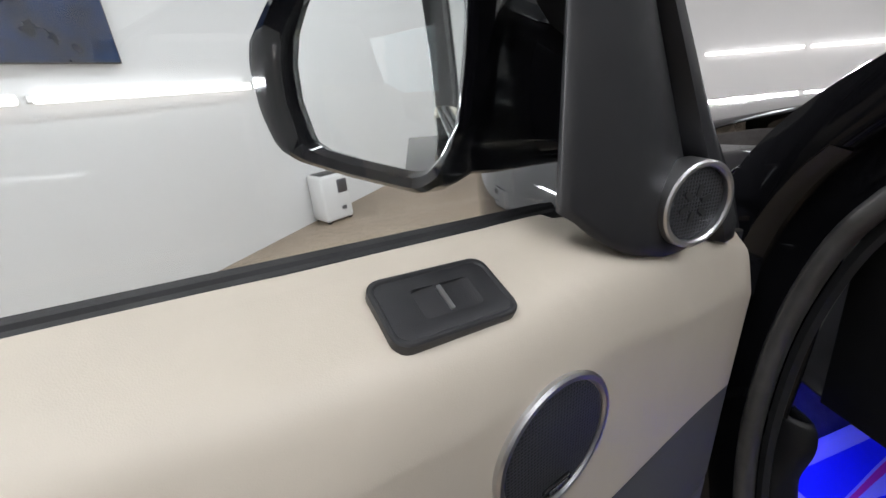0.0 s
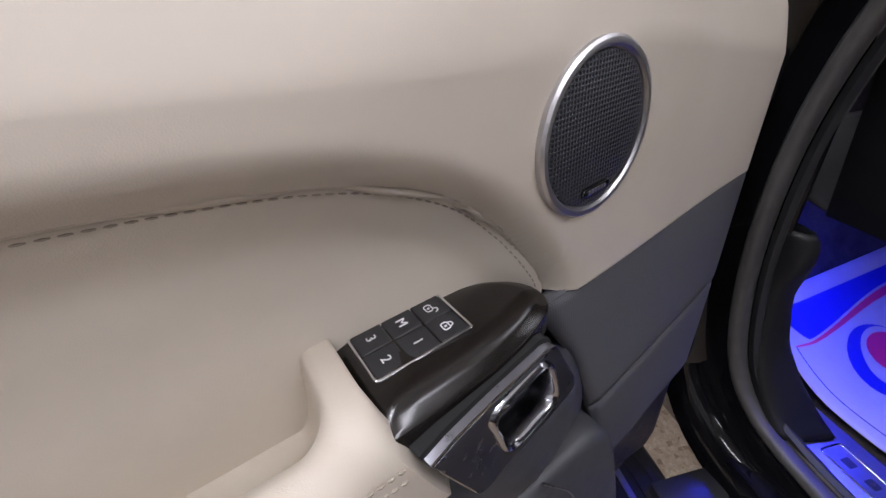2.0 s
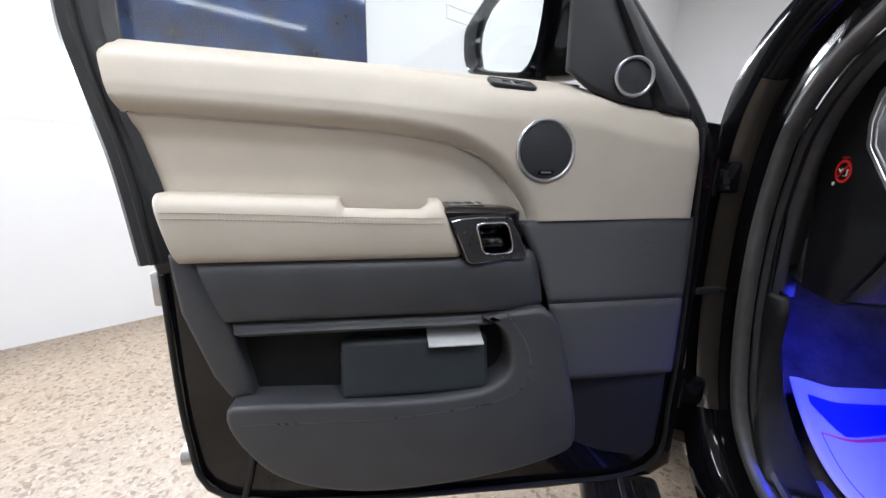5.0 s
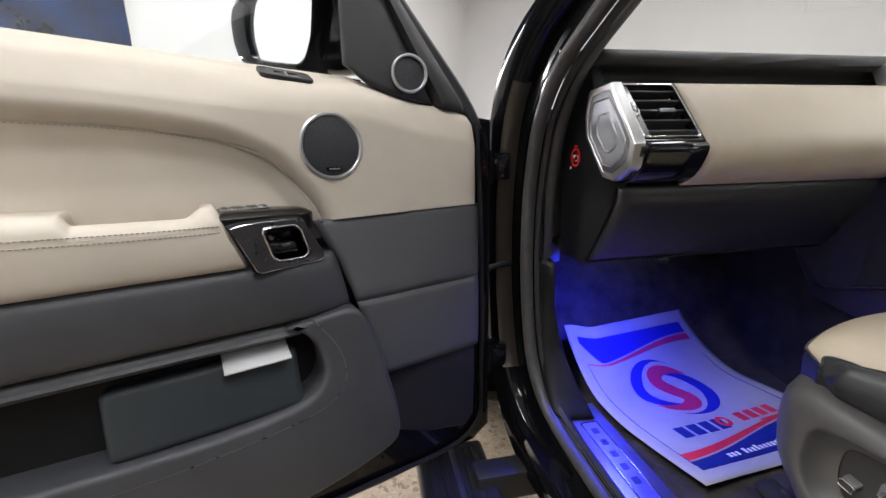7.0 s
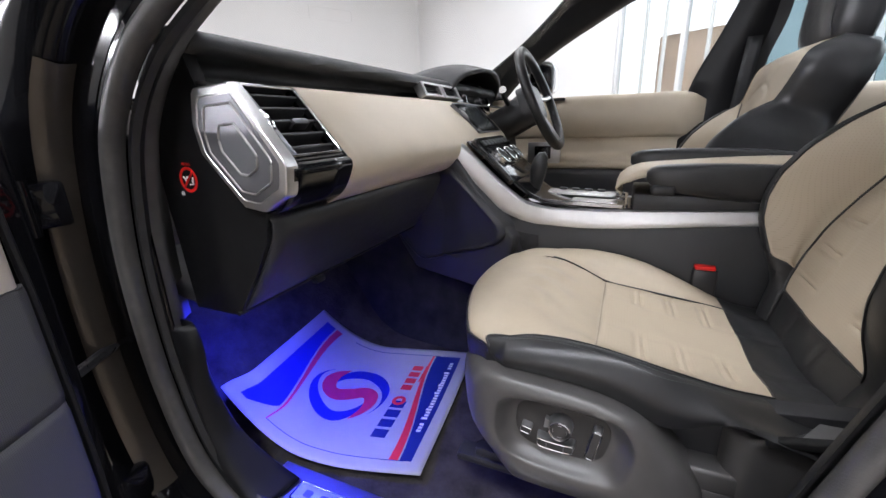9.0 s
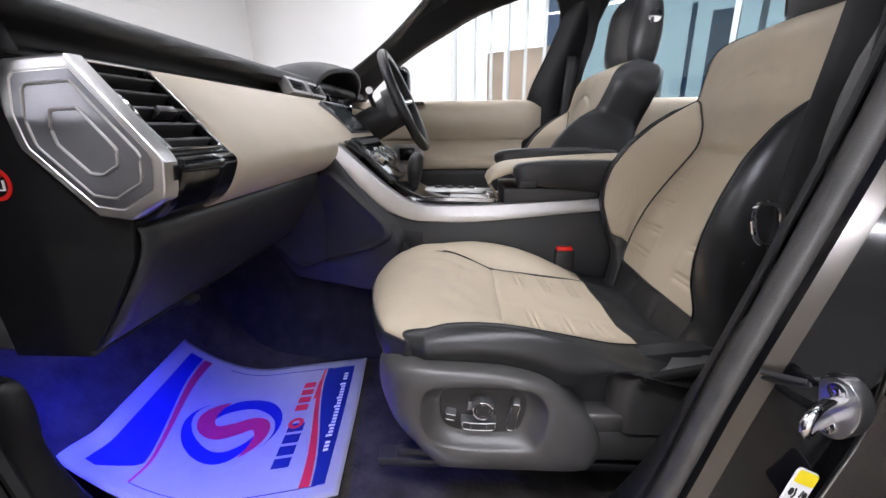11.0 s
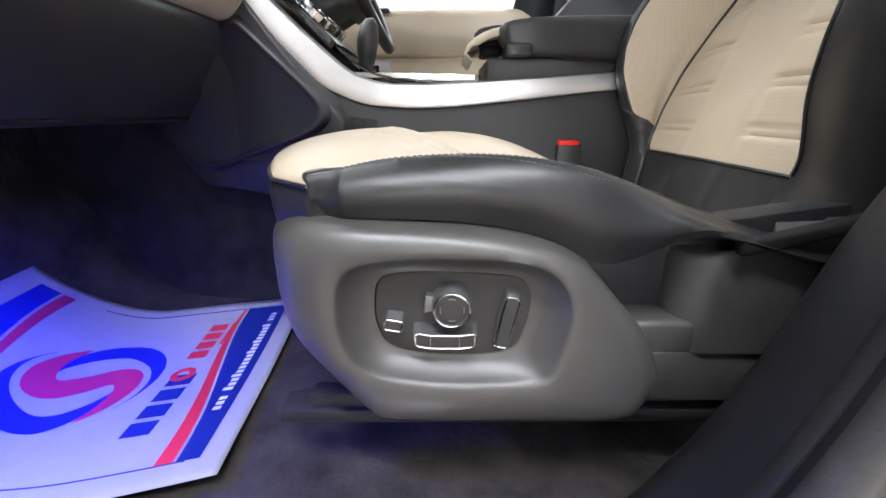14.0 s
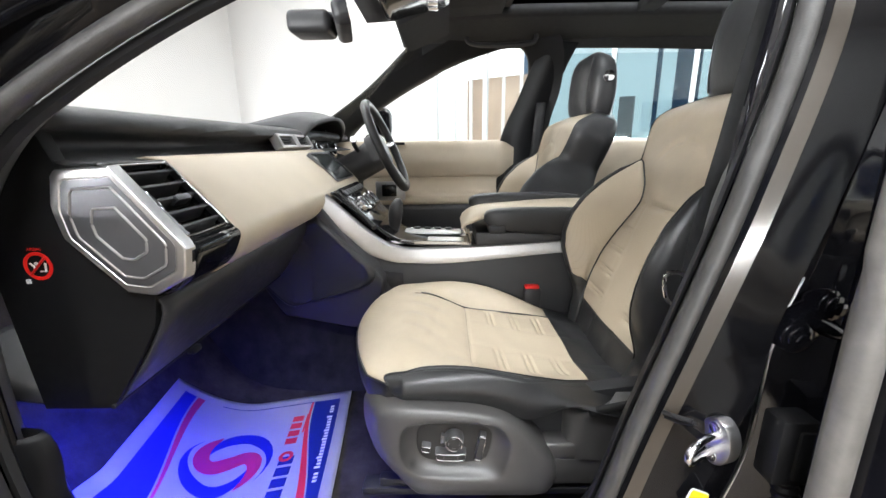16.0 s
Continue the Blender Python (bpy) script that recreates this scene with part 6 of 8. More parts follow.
part("rim", bm, M_BLACK_LEATHER, wheel, "black leather rim")
bm = bmesh.new()
plate(bm, rrect(0.17, 0.135, 0.045, 8, cy=-0.005), SW, -0.06, -0.006, 0.02, 4)
hub = part("hub", bm, M_PLASTIC, wheel, "black airbag cover")
for pts in (((-0.075, 0.01, -0.02), (-0.12, 0.008, -0.012), (-0.166, 0.012, 0.0)), ((0.075, 0.01, -0.02), (0.12, 0.008, -0.012), (0.166, 0.012, 0.0)), ((-0.02, -0.06, -0.02), (-0.03, -0.11, -0.01), (-0.04, -0.163, 0)), ((0.02, -0.06, -0.02), (0.03, -0.11, -0.01), (0.04, -0.163, 0))):
    bm = bmesh.new()
    tube(bm, curve([SW @ Vector(p) for p in pts], 10), 0.014, 8, flat=0.7)
    part("spoke", bm, M_SILVER, wheel, "silver spoke")
bm = bmesh.new()
tube(bm, [SW @ Vector((0, -0.01, -0.05)), SW @ Vector((0, -0.02, -0.12)), SW @ Vector((0, -0.03, -0.26))], [0.075, 0.07, 0.075], 16, flat=0.85)
part("column_cover", bm, M_PLASTIC, wheel, "dark steering column cover")
for sx in (-1, 1):
    bm = bmesh.new()
    tube(bm, [SW @ Vector((sx * 0.06, 0.03, -0.10)), SW @ Vector((sx * 0.12, 0.05, -0.09)), SW @ Vector((sx * 0.165, 0.06, -0.075))], [0.009, 0.008, 0.011], 10)
    st = part("stalk", bm, M_SWITCH, wheel)
    bm = bmesh.new()
    tube(bm, [SW @ Vector((sx * 0.165, 0.06, -0.075)), SW @ Vector((sx * 0.175, 0.062, -0.073))], 0.012, 10)
    part("stalk_ring", bm, M_CHROME, st)

# ---------------------------------------------------------------- centre console
con = thing("centre_console", (CX, 0.3, 0.49), "centre console with a satin silver rail", "console")
RLOW = [(0.700, 1.066), (0.682, 1.050), (0.660, 1.031), (0.606, 0.982), (0.556, 0.930), (0.52, 0.908), (0.485, 0.894), (0.44, 0.886), (0.31, 0.884), (0.04, 0.908), (-0.15, 0.925)]
RTOP = [(0.660, 1.100), (0.640, 1.085), (0.620, 1.066), (0.562, 1.008), (0.500, 0.953), (0.470, 0.939), (0.44, 0.931), (0.40, 0.928), (0.25, 0.932), (0.04, 0.943), (-0.15, 0.957)]


def rail_x(y):
    return 1.066 + 0.058 * smooth((0.66 - y) / 0.28)


for s_ in (1, -1):
    fx = (lambda x: x) if s_ > 0 else (lambda x: 2 * CX - x)
    lo, hi2 = curve([(0, a, b) for a, b in RLOW], 50), curve([(0, a, b) for a, b in RTOP], 50)
    rows = []
    for a, b in zip(lo, hi2):
        x0 = rail_x((a.y + b.y) / 2)
        row = [(fx(x0 + 0.012), a.y, a.z - 0.002), (fx(x0 - 0.002), a.y, a.z), (fx(x0 - 0.003), a.y * 0.9 + b.y * 0.1, a.z * 0.9 + b.z * 0.1), (fx(x0), (a.y + b.y) / 2, (a.z + b.z) / 2), (fx(x0 + 0.006), b.y * 0.9 + a.y * 0.1, b.z * 0.9 + a.z * 0.1),
               (fx(x0 + 0.014), b.y, b.z), (fx(x0 + 0.03), b.y, b.z - 0.001), (fx(x0 + 0.034), b.y, b.z - 0.012)]
        rows.append(row)
    bm = bmesh.new()
    grid(bm, rows)
    part("rail", bm, M_SILVER, con, "satin silver side rail", 40)
    # side skirt below the rail
    rows = []
    for a in lo:
        x0 = rail_x(a.y)
        rows.append([(fx(x0 + 0.010), a.y, a.z + 0.002), (fx(x0 + 0.004), a.y, a.z - 0.008), (fx(x0 - 0.002), a.y + 0.02 * smooth((a.y - 0.5) / 0.2), a.z - 0.06), (fx(x0 - 0.012), a.y + 0.05 * smooth((a.y - 0.5) / 0.2), a.z * 0.5 + 0.30 + 0.14 * smooth((a.y - 0.45) / 0.12)), (fx(x0 - 0.012), a.y + 0.06 * smooth((a.y - 0.5) / 0.2), 0.49 + 0.30 * smooth((a.y - 0.45) / 0.12))])
    bm = bmesh.new()
    grid(bm, [curve(r, 16) for r in rows])
    part("skirt", bm, M_PLASTIC, con, "dark plastic console side", 60)
# raised knee pad at the console's front
KO = [(0.674, 1.024), (0.640, 0.994), (0.570, 0.926), (0.541, 0.897), (0.533, 0.878), (0.538, 0.860), (0.560, 0.842), (0.600, 0.826), (0.690, 0.799), (0.762, 0.777), (0.785, 0.784), (0.820, 0.816),
      (0.846, 0.846), (0.838, 0.872), (0.780, 0.945), (0.720, 1.015)]
KS = [(p.x, p.y) for p in straight([(a, b, 0) for a, b in KO], 72, True)]
KM = Matrix(((0.12, 0, -1, 0.976), (1, 0, 0.12, 0), (0, 1, 0, 0), (0, 0, 0, 1)))
bm = bmesh.new()
kc = (0.685, 0.885)
gs = lambda k: [(kc[0] + (a - kc[0]) * k, kc[1] + (b - kc[1]) * k) for a, b in KS]
grid(bm, [[KM @ Vector((a, b, d)) for a, b in gs(k)] for k, d in ((1.12, -0.10), (1.08, -0.004), (1.05, 0.003), (1.0, 0.009), (0.965, 0.0095), (0.93, 0.0070), (0.90, 0.0062), (0.02, 0.0060))], True, True)
part("knee_pad", bm, M_PLASTIC, con, "raised dark knee pad", 50)
bm = bmesh.new()
SO = [(0.53, 0.715), (0.50, 0.86), (0.555, 0.925), (0.615, 0.995), (0.66, 1.06), (0.70, 1.085), (0.745, 1.05), (0.82, 0.94), (0.885, 0.865), (0.80, 0.74), (0.60, 0.712)]
plate(bm, [(p.x, p.y) for p in straight([(a, b, 0) for a, b in SO], 80, True)], KM, -0.05, -0.004, 0.006)
part("front_side", bm, M_PLASTIC, con, "dark plastic front side of the console", 60)
bm = loft([[(1.10, 0.45, 0.86), (1.10, 0.75, 0.90), (1.12, 1.0, 0.95), (1.14, 1.22, 0.98)], [(1.10, 0.45, 0.70), (1.105, 0.75, 0.74), (1.125, 1.0, 0.76), (1.145, 1.22, 0.78)], [(1.10, 0.45, 0.56), (1.10, 0.75, 0.56), (1.12, 1.0, 0.57), (1.14, 1.22, 0.58)], [(1.06, 0.45, 0.48), (1.06, 0.75, 0.48), (1.08, 1.0, 0.48), (1.10, 1.22, 0.5)]], 14, 16)
part("tunnel_side", bm, M_TUNNEL, con, "black carpet on the tunnel's side", 60, 0.004)
# top deck with selector, keys and tray
bm = loft([[(CX + k * (CX - rail_x(y) - 0.020), y, z) for y, z in ((0.64, 1.098), (0.56, 1.03), (0.49, 0.965), (0.43, 0.940), (0.30, 0.930), (0.10, 0.930))] for k in (-1, -0.5, 0, 0.5, 1)], 40, 9)
part("deck", bm, M_GLOSS, con, "gloss black console deck", 40, 0.004)
bm = bmesh.new()
CD = facing((1.24, 0.375, 0.941), (1, 0, 0), (0, 1, 0.03))
ringplate(bm, rrect(0.20, 0.26, 0.012), rrect(0.186, 0.246, 0.009), CD, -0.004, 0.006, 0.001)
part("deck_frame", bm, M_CHROME, con)
bm = bmesh.new()
plate(bm, rrect(0.06, 0.20, 0.008, cx=0.055), CD, 0, 0.006, 0.002)
plate(bm, rrect(0.05, 0.11, 0.008, cx=-0.06, cy=-0.05), CD, 0, 0.006, 0.002)
part("deck_plate", bm, M_SILVER, con, "satin metal deck plates")
for k in range(4):
    bm = bmesh.new()
    box(bm, (0.072, -0.07 + 0.035 * k, 0.006), (0.088, -0.048 + 0.035 * k, 0.012), 0.002, 1, CD)
    part("deck_key", bm, M_SWITCH, con)
bm = bmesh.new()
tube(bm, curve([(1.235, 0.49, 0.935), (1.235, 0.487, 0.975), (1.235, 0.482, 1.015), (1.235, 0.474, 1.045), (1.235, 0.462, 1.055)], 14), [0.016, 0.015, 0.014, 0.015, 0.017, 0.019, 0.021, 0.022, 0.023, 0.023, 0.022, 0.020, 0.017, 0.010], 12)
gs_ = part("gear_selector", bm, M_BLACK_LEATHER, con, "black leather gear selector")
bm = bmesh.new()
tube(bm, [(1.235, 0.489, 0.938), (1.235, 0.488, 0.945)], 0.024, 16)
part("selector_ring", bm, M_CHROME, gs_)
# climate panel
CP = facing((1.235, 0.575, 1.048), (1, 0, 0), (0, 0.66, 0.66))
bm = bmesh.new()
plate(bm, rrect(0.27, 0.155, 0.012), CP, -0.01, 0.006, 0.003)
cp = part("climate_panel", bm, M_GLOSS, con, "gloss black climate panel with metal dials")
for dx in (-0.075, 0.0, 0.075):
    bm = bmesh.new()
    ringplate(bm, circle(0.027), circle(0.021), CP @ Matrix.Translation((dx, 0.0, 0)), 0.004, 0.020, 0.003)
    part("dial", bm, M_CHROME, cp)
    bm = bmesh.new()
    plate(bm, circle(0.021, 24), CP @ Matrix.Translation((dx, 0.0, 0)), 0.004, 0.014, 0.003)
    part("dial_face", bm, M_SWITCH, cp)
for k in range(8):
    bm = bmesh.new()
    box(bm, (-0.118 + 0.03 * k, 0.046, 0.006), (-0.094 + 0.03 * k, 0.064, 0.011), 0.002, 1, CP)
    part("climate_key", bm, M_SWITCH, cp)
# storage box with a padded lid
lidbox = thing("armrest_box", (CX, 0.05, 0.93), "padded beige lid of the console box", "armrest box")
bm = bmesh.new()
box(bm, (1.135, -0.15, 0.93), (2 * CX - 1.135, 0.235, 0.972), 0.006)
part("box_base", bm, M_SWITCH, lidbox)
bm = loft([[(x, 0.262, 0.968), (x, 0.275, 0.985), (x, 0.250, 1.016 + h), (x, 0.17, 1.034 + h), (x, -0.15, 1.044 + h), (x, -0.16, 0.97)] for x, h in ((1.142, -0.018), (1.15, -0.006), (1.18, 0.0), (1.24, 0.003), (1.30, 0.0), (1.33, -0.006), (1.338, -0.018))], 30, 24)
part("lid", bm, M_BEIGE_SEAT, lidbox, "padded beige leather lid", 60, 0.004)
bm = bmesh.new()
box(bm, (1.15, 0.05, 0.936), (1.158, 0.11, 0.944), 0.001)
part("box_lamp", bm, M_ORANGE, lidbox, "small red orange light line")

# interior of the far side: door trim, post, rear door
fd = thing("driver_door", (1.98, 0.4, 0.5), "closed driver door trimmed in beige leather", "car door")


def along_y(ys, section, n):
    bm = bmesh.new()
    grid(bm, [[(p.x, y, p.y) for p in curve([(a, b, 0) for a, b in section(y)], n)] for y in ys])
    return bm


for nm, y0, y1 in (("upper_trim", 0.0, 0.92),):
    bm = along_y(np.linspace(y0, y1, 12), lambda y: [(2.06, 1.235), (2.02, 1.240), (1.985, 1.230), (1.965, 1.20), (1.962, 1.15), (1.975, 1.09), (1.985, 1.07)], 22)
    part("upper_trim", bm, M_BEIGE_DASH, fd, "beige leather upper trim", 60, 0.004)
    bm = along_y(np.linspace(y0, y1, 12), lambda y: [(1.985, 1.072), (1.99, 1.05), (1.985, 1.0), (1.96, 0.985), (1.93, 0.98), (1.915, 0.965), (1.92, 0.945)], 22)
    part("armrest", bm, M_BEIGE_DASH, fd, "beige leather armrest", 60, 0.004)
    bm = along_y(np.linspace(y0, y1, 12), lambda y: [(1.925, 0.944), (1.93, 0.90), (1.95, 0.80), (1.97, 0.65), (1.98, 0.49)], 18)
    part("lower_trim", bm, M_PLASTIC_LOW, fd, "charcoal lower trim", 60, 0.004)
bm = bmesh.new()
box(bm, (1.912, 0.52, 0.965), (1.935, 0.66, 1.055), 0.004)
part("handle_plate", bm, M_SILVER, fd)
bm = bmesh.new()
box(bm, (1.908, 0.56, 0.985), (1.93, 0.63, 1.04), 0.004)
part("handle_cup", bm, M_GLOSS, fd)
bm = bmesh.new()
box(bm, (1.955, 0.52, 1.224), (1.99, 0.60, 1.236), 0.003)
part("window_switch", bm, M_SWITCH, fd)
bm = bmesh.new()
grid(bm, [[(2.045, 0.95, 1.235), (2.045, 0.0, 1.235)], [(1.98, 0.62, 1.42), (1.98, -0.02, 1.42)], [(1.90, 0.25, 1.60), (1.90, -0.04, 1.60)]])
g = part("window_pane", bm, M_GLASS, fd, "clear raised window")
g.visible_shadow = False
rd2 = thing("rear_driver_door", (1.98, -0.7, 0.5), "closed rear door trimmed in beige leather", "car door")
bm = along_y(np.linspace(-1.15, -0.13, 12), lambda y: [(2.06, 1.235), (2.02, 1.240), (1.985, 1.230), (1.965, 1.20), (1.97, 1.10), (1.99, 1.02), (1.95, 0.95), (1.95, 0.8), (1.98, 0.49)], 26)
part("trim", bm, M_BEIGE_DASH, rd2, "beige leather rear door trim", 60, 0.004)
bm = bmesh.new()
grid(bm, [[(2.045, -0.13, 1.235), (2.045, -1.2, 1.235)], [(1.98, -0.16, 1.42), (1.98, -1.15, 1.42)], [(1.90, -0.20, 1.60), (1.90, -1.05, 1.60)]])
g = part("window_pane", bm, pane_glass("privacy glass", (0.72, 0.82, 0.84), 0.06), rd2, "lightly tinted rear window")
g.visible_shadow = False
# far posts and roof edge
bm = loft([[(1.985, 0.085, 0.5), (1.955, 0.02, 0.5), (1.975, -0.14, 0.5)], [(1.990, 0.076, 1.0), (1.965, 0.0, 1.0), (1.985, -0.13, 1.0)], [(2.00, 0.060, 1.236), (1.965, -0.02, 1.236), (1.99, -0.13, 1.236)],
           [(1.955, -0.012, 1.42), (1.92, -0.08, 1.42), (1.945, -0.17, 1.42)], [(1.915, -0.062, 1.55), (1.88, -0.12, 1.55), (1.905, -0.21, 1.55)], [(1.885, -0.10, 1.64), (1.85, -0.16, 1.64), (1.875, -0.25, 1.64)]], 14, 30)
part("far_post", bm, M_DARK, body, "dark centre post on the driver side", 60, 0.01)
bm = loft([[(1.93, -0.06, 0.6), (1.93, -0.105, 0.6)], [(1.945, -0.065, 1.0), (1.945, -0.11, 1.0)], [(1.90, -0.085, 1.40), (1.90, -0.13, 1.40)]], 4, 14)
single("seat_belt", bm, M_RUBBER, "black woven seat belt on the driver post", "seat belt", solid=0.0015)
bm = loft([[(1.90, 0.42, 1.605), (1.85, 0.42, 1.65)], [(1.90, 0.2, 1.632), (1.85, 0.2, 1.67)], [(1.90, -0.5, 1.628), (1.85, -0.5, 1.665)], [(1.88, -1.2, 1.60), (1.83, -1.2, 1.64)]], 6, 20)
part("far_roof_edge", bm, M_FELT, body, "", 60, 0.03)
bm = loft([[(2.045, 0.98, 1.20), (2.0, 1.04, 1.24), (1.955, 1.0, 1.25)], [(1.99, 0.66, 1.42), (1.95, 0.70, 1.45), (1.92, 0.68, 1.46)], [(1.91, 0.38, 1.62), (1.87, 0.45, 1.65), (1.83, 0.43, 1.65)]], 10, 20)
part("far_screen_post", bm, M_FELT, body, "dark windscreen post on the driver side", 60, 0.01)
# grab handle, visor, overhead console, inner mirror
bm = bmesh.new()
tube(bm, curve([(1.80, 0.235, 1.655), (1.795, 0.22, 1.625), (1.795, 0.15, 1.615), (1.795, 0.03, 1.615), (1.795, -0.04, 1.625), (1.80, -0.055, 1.655)], 24), 0.010, 8)
single("grab_handle", bm, M_PLASTIC, "dark plastic grab handle on the headlining", "handle")
visor = thing("sun_visor", (1.66, 0.40, 1.62), "black fabric sun visor folded up", "sun visor")
bm = bmesh.new()
plate(bm, rrect(0.38, 0.17, 0.03), Matrix(((1, 0, 0, 1.52), (0, 0.93, 0.36, 0.385), (0, -0.36, 0.93, 1.605), (0, 0, 0, 1))), 0, 0.018, 0.006)
part("flap", bm, M_FELT, visor)
bm = bmesh.new()
tube(bm, [(1.35, 0.45, 1.60), (1.33, 0.45, 1.615), (1.32, 0.45, 1.64)], 0.008, 8)
part("hinge_clip", bm, M_CHROME, visor)
oc = thing("overhead_console", (CX, 0.35, 1.63), "dark overhead console with light keys", "overhead console")
bm = bmesh.new()
plate(bm, rrect(0.22, 0.20, 0.04), Matrix(((1, 0, 0, CX), (0, 0.97, 0.2, 0.40), (0, -0.2, 0.97, 1.605), (0, 0, 0, 1))), 0.06, 0.0, 0.012)
part("console_body", bm, M_GLOSS, oc)
for k in range(4):
    bm = bmesh.new()
    box(bm, (CX - 0.08 + 0.042 * k, 0.34, 1.606), (CX - 0.05 + 0.042 * k, 0.37, 1.616), 0.003)
    part("light_key", bm, M_CHROME, oc)
im = thing("inner_mirror", (CX, 0.47, 1.55), "black rear-view mirror on the windscreen", "mirror")
bm = bmesh.new()
IM = facing((CX - 0.03, 0.590, 1.556), (1, 0.20, 0), (0, 0.22, 1))
plate(bm, rrect(0.24, 0.065, 0.028, 8), IM @ Matrix.Rotation(math.pi, 4, "Y"), -0.003, 0.035, 0.018, 4)
part("shell", bm, M_PLASTIC, im)
bm = bmesh.new()
plate(bm, rrect(0.232, 0.058, 0.026, 8), IM, 0.003, 0.005)
part("mirror_glass", bm, M_MIRROR, im)
bm = bmesh.new()
box(bm, (CX - 0.055, 0.635, 1.525), (CX + 0.055, 0.755, 1.585), 0.018, 3)
tube(bm, [(CX - 0.01, 0.60, 1.57), (CX - 0.01, 0.66, 1.575)], 0.012, 10)
part("sensor_cover", bm, M_PLASTIC, im)
# far exterior mirror
fm = thing("door_mirror", (2.10, 0.66, 1.25), "black exterior mirror beyond the driver window", "mirror")
bm = bmesh.new()
box(bm, (2.12, 0.60, 1.265), (2.32, 0.72, 1.41), 0.04, 4)
part("housing", bm, M_PAINT, fm)
bm = bmesh.new()
box(bm, (2.04, 0.66, 1.235), (2.16, 0.72, 1.275), 0.01)
part("arm", bm, M_PAINT, fm)

# ---------------------------------------------------------------- seats
UPA = radians(19)


def split_row(dense, cuts, counts):
    """Cuts a row of points where its x passes each value; every stretch gets a fixed number of points."""
    out, rest = [], list(dense)
    for c, n in zip(cuts, counts):
        # the last place, from the start, at which x passes c going up
        k = max(i for i in range(1, len(rest)) if rest[i - 1].x <= c <= rest[i].x)
        a, b = rest[k - 1], rest[k]
        t = (c - a.x) / max(1e-9, b.x - a.x)
        m = a.lerp(b, t)
        out.append(spread(rest[:k] + [m], n))
        rest = [m] + rest[k:]
    out.append(spread(rest, counts[-1]))
    return out


def seat(xc, dy, side, label):
    """A sports seat. side 1: its outer side faces -x; -1: the mirror image."""
    st = thing("front_seat", (xc, 0.2 + dy, 0.49), label, "car seat", "front seats")

    def pt(a, y, z):
        return Vector((xc - side * a, y + dy, z))

    # ---- cushion: heights along the seat for the middle, the inner wing, its seam and the outer bolster
    Z_MID = [(-0.10, 0.736), (0.0, 0.748), (0.05, 0.757), (0.12, 0.768), (0.20, 0.785), (0.275, 0.806), (0.32, 0.828), (0.37, 0.847), (0.41, 0.853)]
    Z_WING = [(-0.10, 0.730), (0.0, 0.738), (0.05, 0.753), (0.10, 0.777), (0.15, 0.801), (0.20, 0.820), (0.25, 0.832), (0.31, 0.839), (0.37, 0.837), (0.41, 0.831)]
    Z_SEAM = [(-0.10, 0.736), (0.0, 0.748), (0.054, 0.757), (0.14, 0.769), (0.274, 0.792), (0.33, 0.822), (0.38, 0.845), (0.41, 0.848)]
    Z_BORDER = [(-0.10, 0.748), (0.0, 0.760), (0.033, 0.768), (0.095, 0.785), (0.13, 0.800), (0.19, 0.825), (0.235, 0.835), (0.278, 0.838), (0.325, 0.837), (0.37, 0.834), (0.41, 0.826)]
    A_BORDER = [(-0.10, 0.150), (0.0, 0.165), (0.033, 0.174), (0.095, 0.202), (0.13, 0.220), (0.19, 0.246), (0.235, 0.248), (0.278, 0.240), (0.325, 0.233), (0.37, 0.232), (0.41, 0.242)]
    Z_LOW = [(-0.10, 0.735), (0.0, 0.748), (0.08, 0.772), (0.11, 0.776), (0.131, 0.768), (0.155, 0.756), (0.186, 0.748), (0.206, 0.759), (0.228, 0.772), (0.26, 0.782), (0.294, 0.788), (0.334, 0.791), (0.41, 0.792)]
    Y_HUMP, Z_PIPE = 0.40, 0.8165
    TIP, TOE = Vector((0.261, 0.432, 0.8165)), Vector((0.259, 0.414, 0.790))

    def soft(y, table):
        """A value along the seat, eased between the rows of a table."""
        return sum(interp(y + d, table) for d in (-0.014, -0.007, 0.0, 0.007, 0.014)) / 5

    def y_front(a):
        r = abs(a)
        return 0.524 - 0.030 * (r / 0.17) ** 2 - 0.026 * smooth((r - 0.232) / 0.028)

    def crown(a, y, kind):
        """Pleats and creases in the leather."""
        if kind == "insert":
            z = 0.0
            e = smooth((a + 0.142) / 0.015) * smooth((interp(y, A_BORDER) - 0.02 - a) / 0.02)
            if abs(a - 0.02) > 0.062:
                k = smooth((abs(a - 0.02) - 0.062) / 0.006)
                for yg in (0.212, 0.150, 0.088):
                    z -= 0.0042 * (math.exp(-((y - yg - 0.006) / 0.0036) ** 2) + math.exp(-((y - yg + 0.006) / 0.0036) ** 2)) * e * k
            for ag in (-0.042, 0.082):
                z -= 0.0020 * math.exp(-((a - ag) / 0.005) ** 2) * e
            return z + 0.0012 * math.sin(a * 41 + 2.2 * math.sin(y * 33))
        if kind == "front":
            fan = math.atan2(a + 0.02, 0.62 - y)
            return 0.0019 * math.sin(fan * 26 + 1.7 * math.sin(y * 19)) * smooth((0.20 - abs(a)) / 0.06) * smooth((y - 0.29) / 0.05) \
                - 0.0016 * math.exp(-((y - 0.345 - 0.10 * a) / 0.008) ** 2) * smooth((0.19 - abs(a)) / 0.05)
        return 0.0

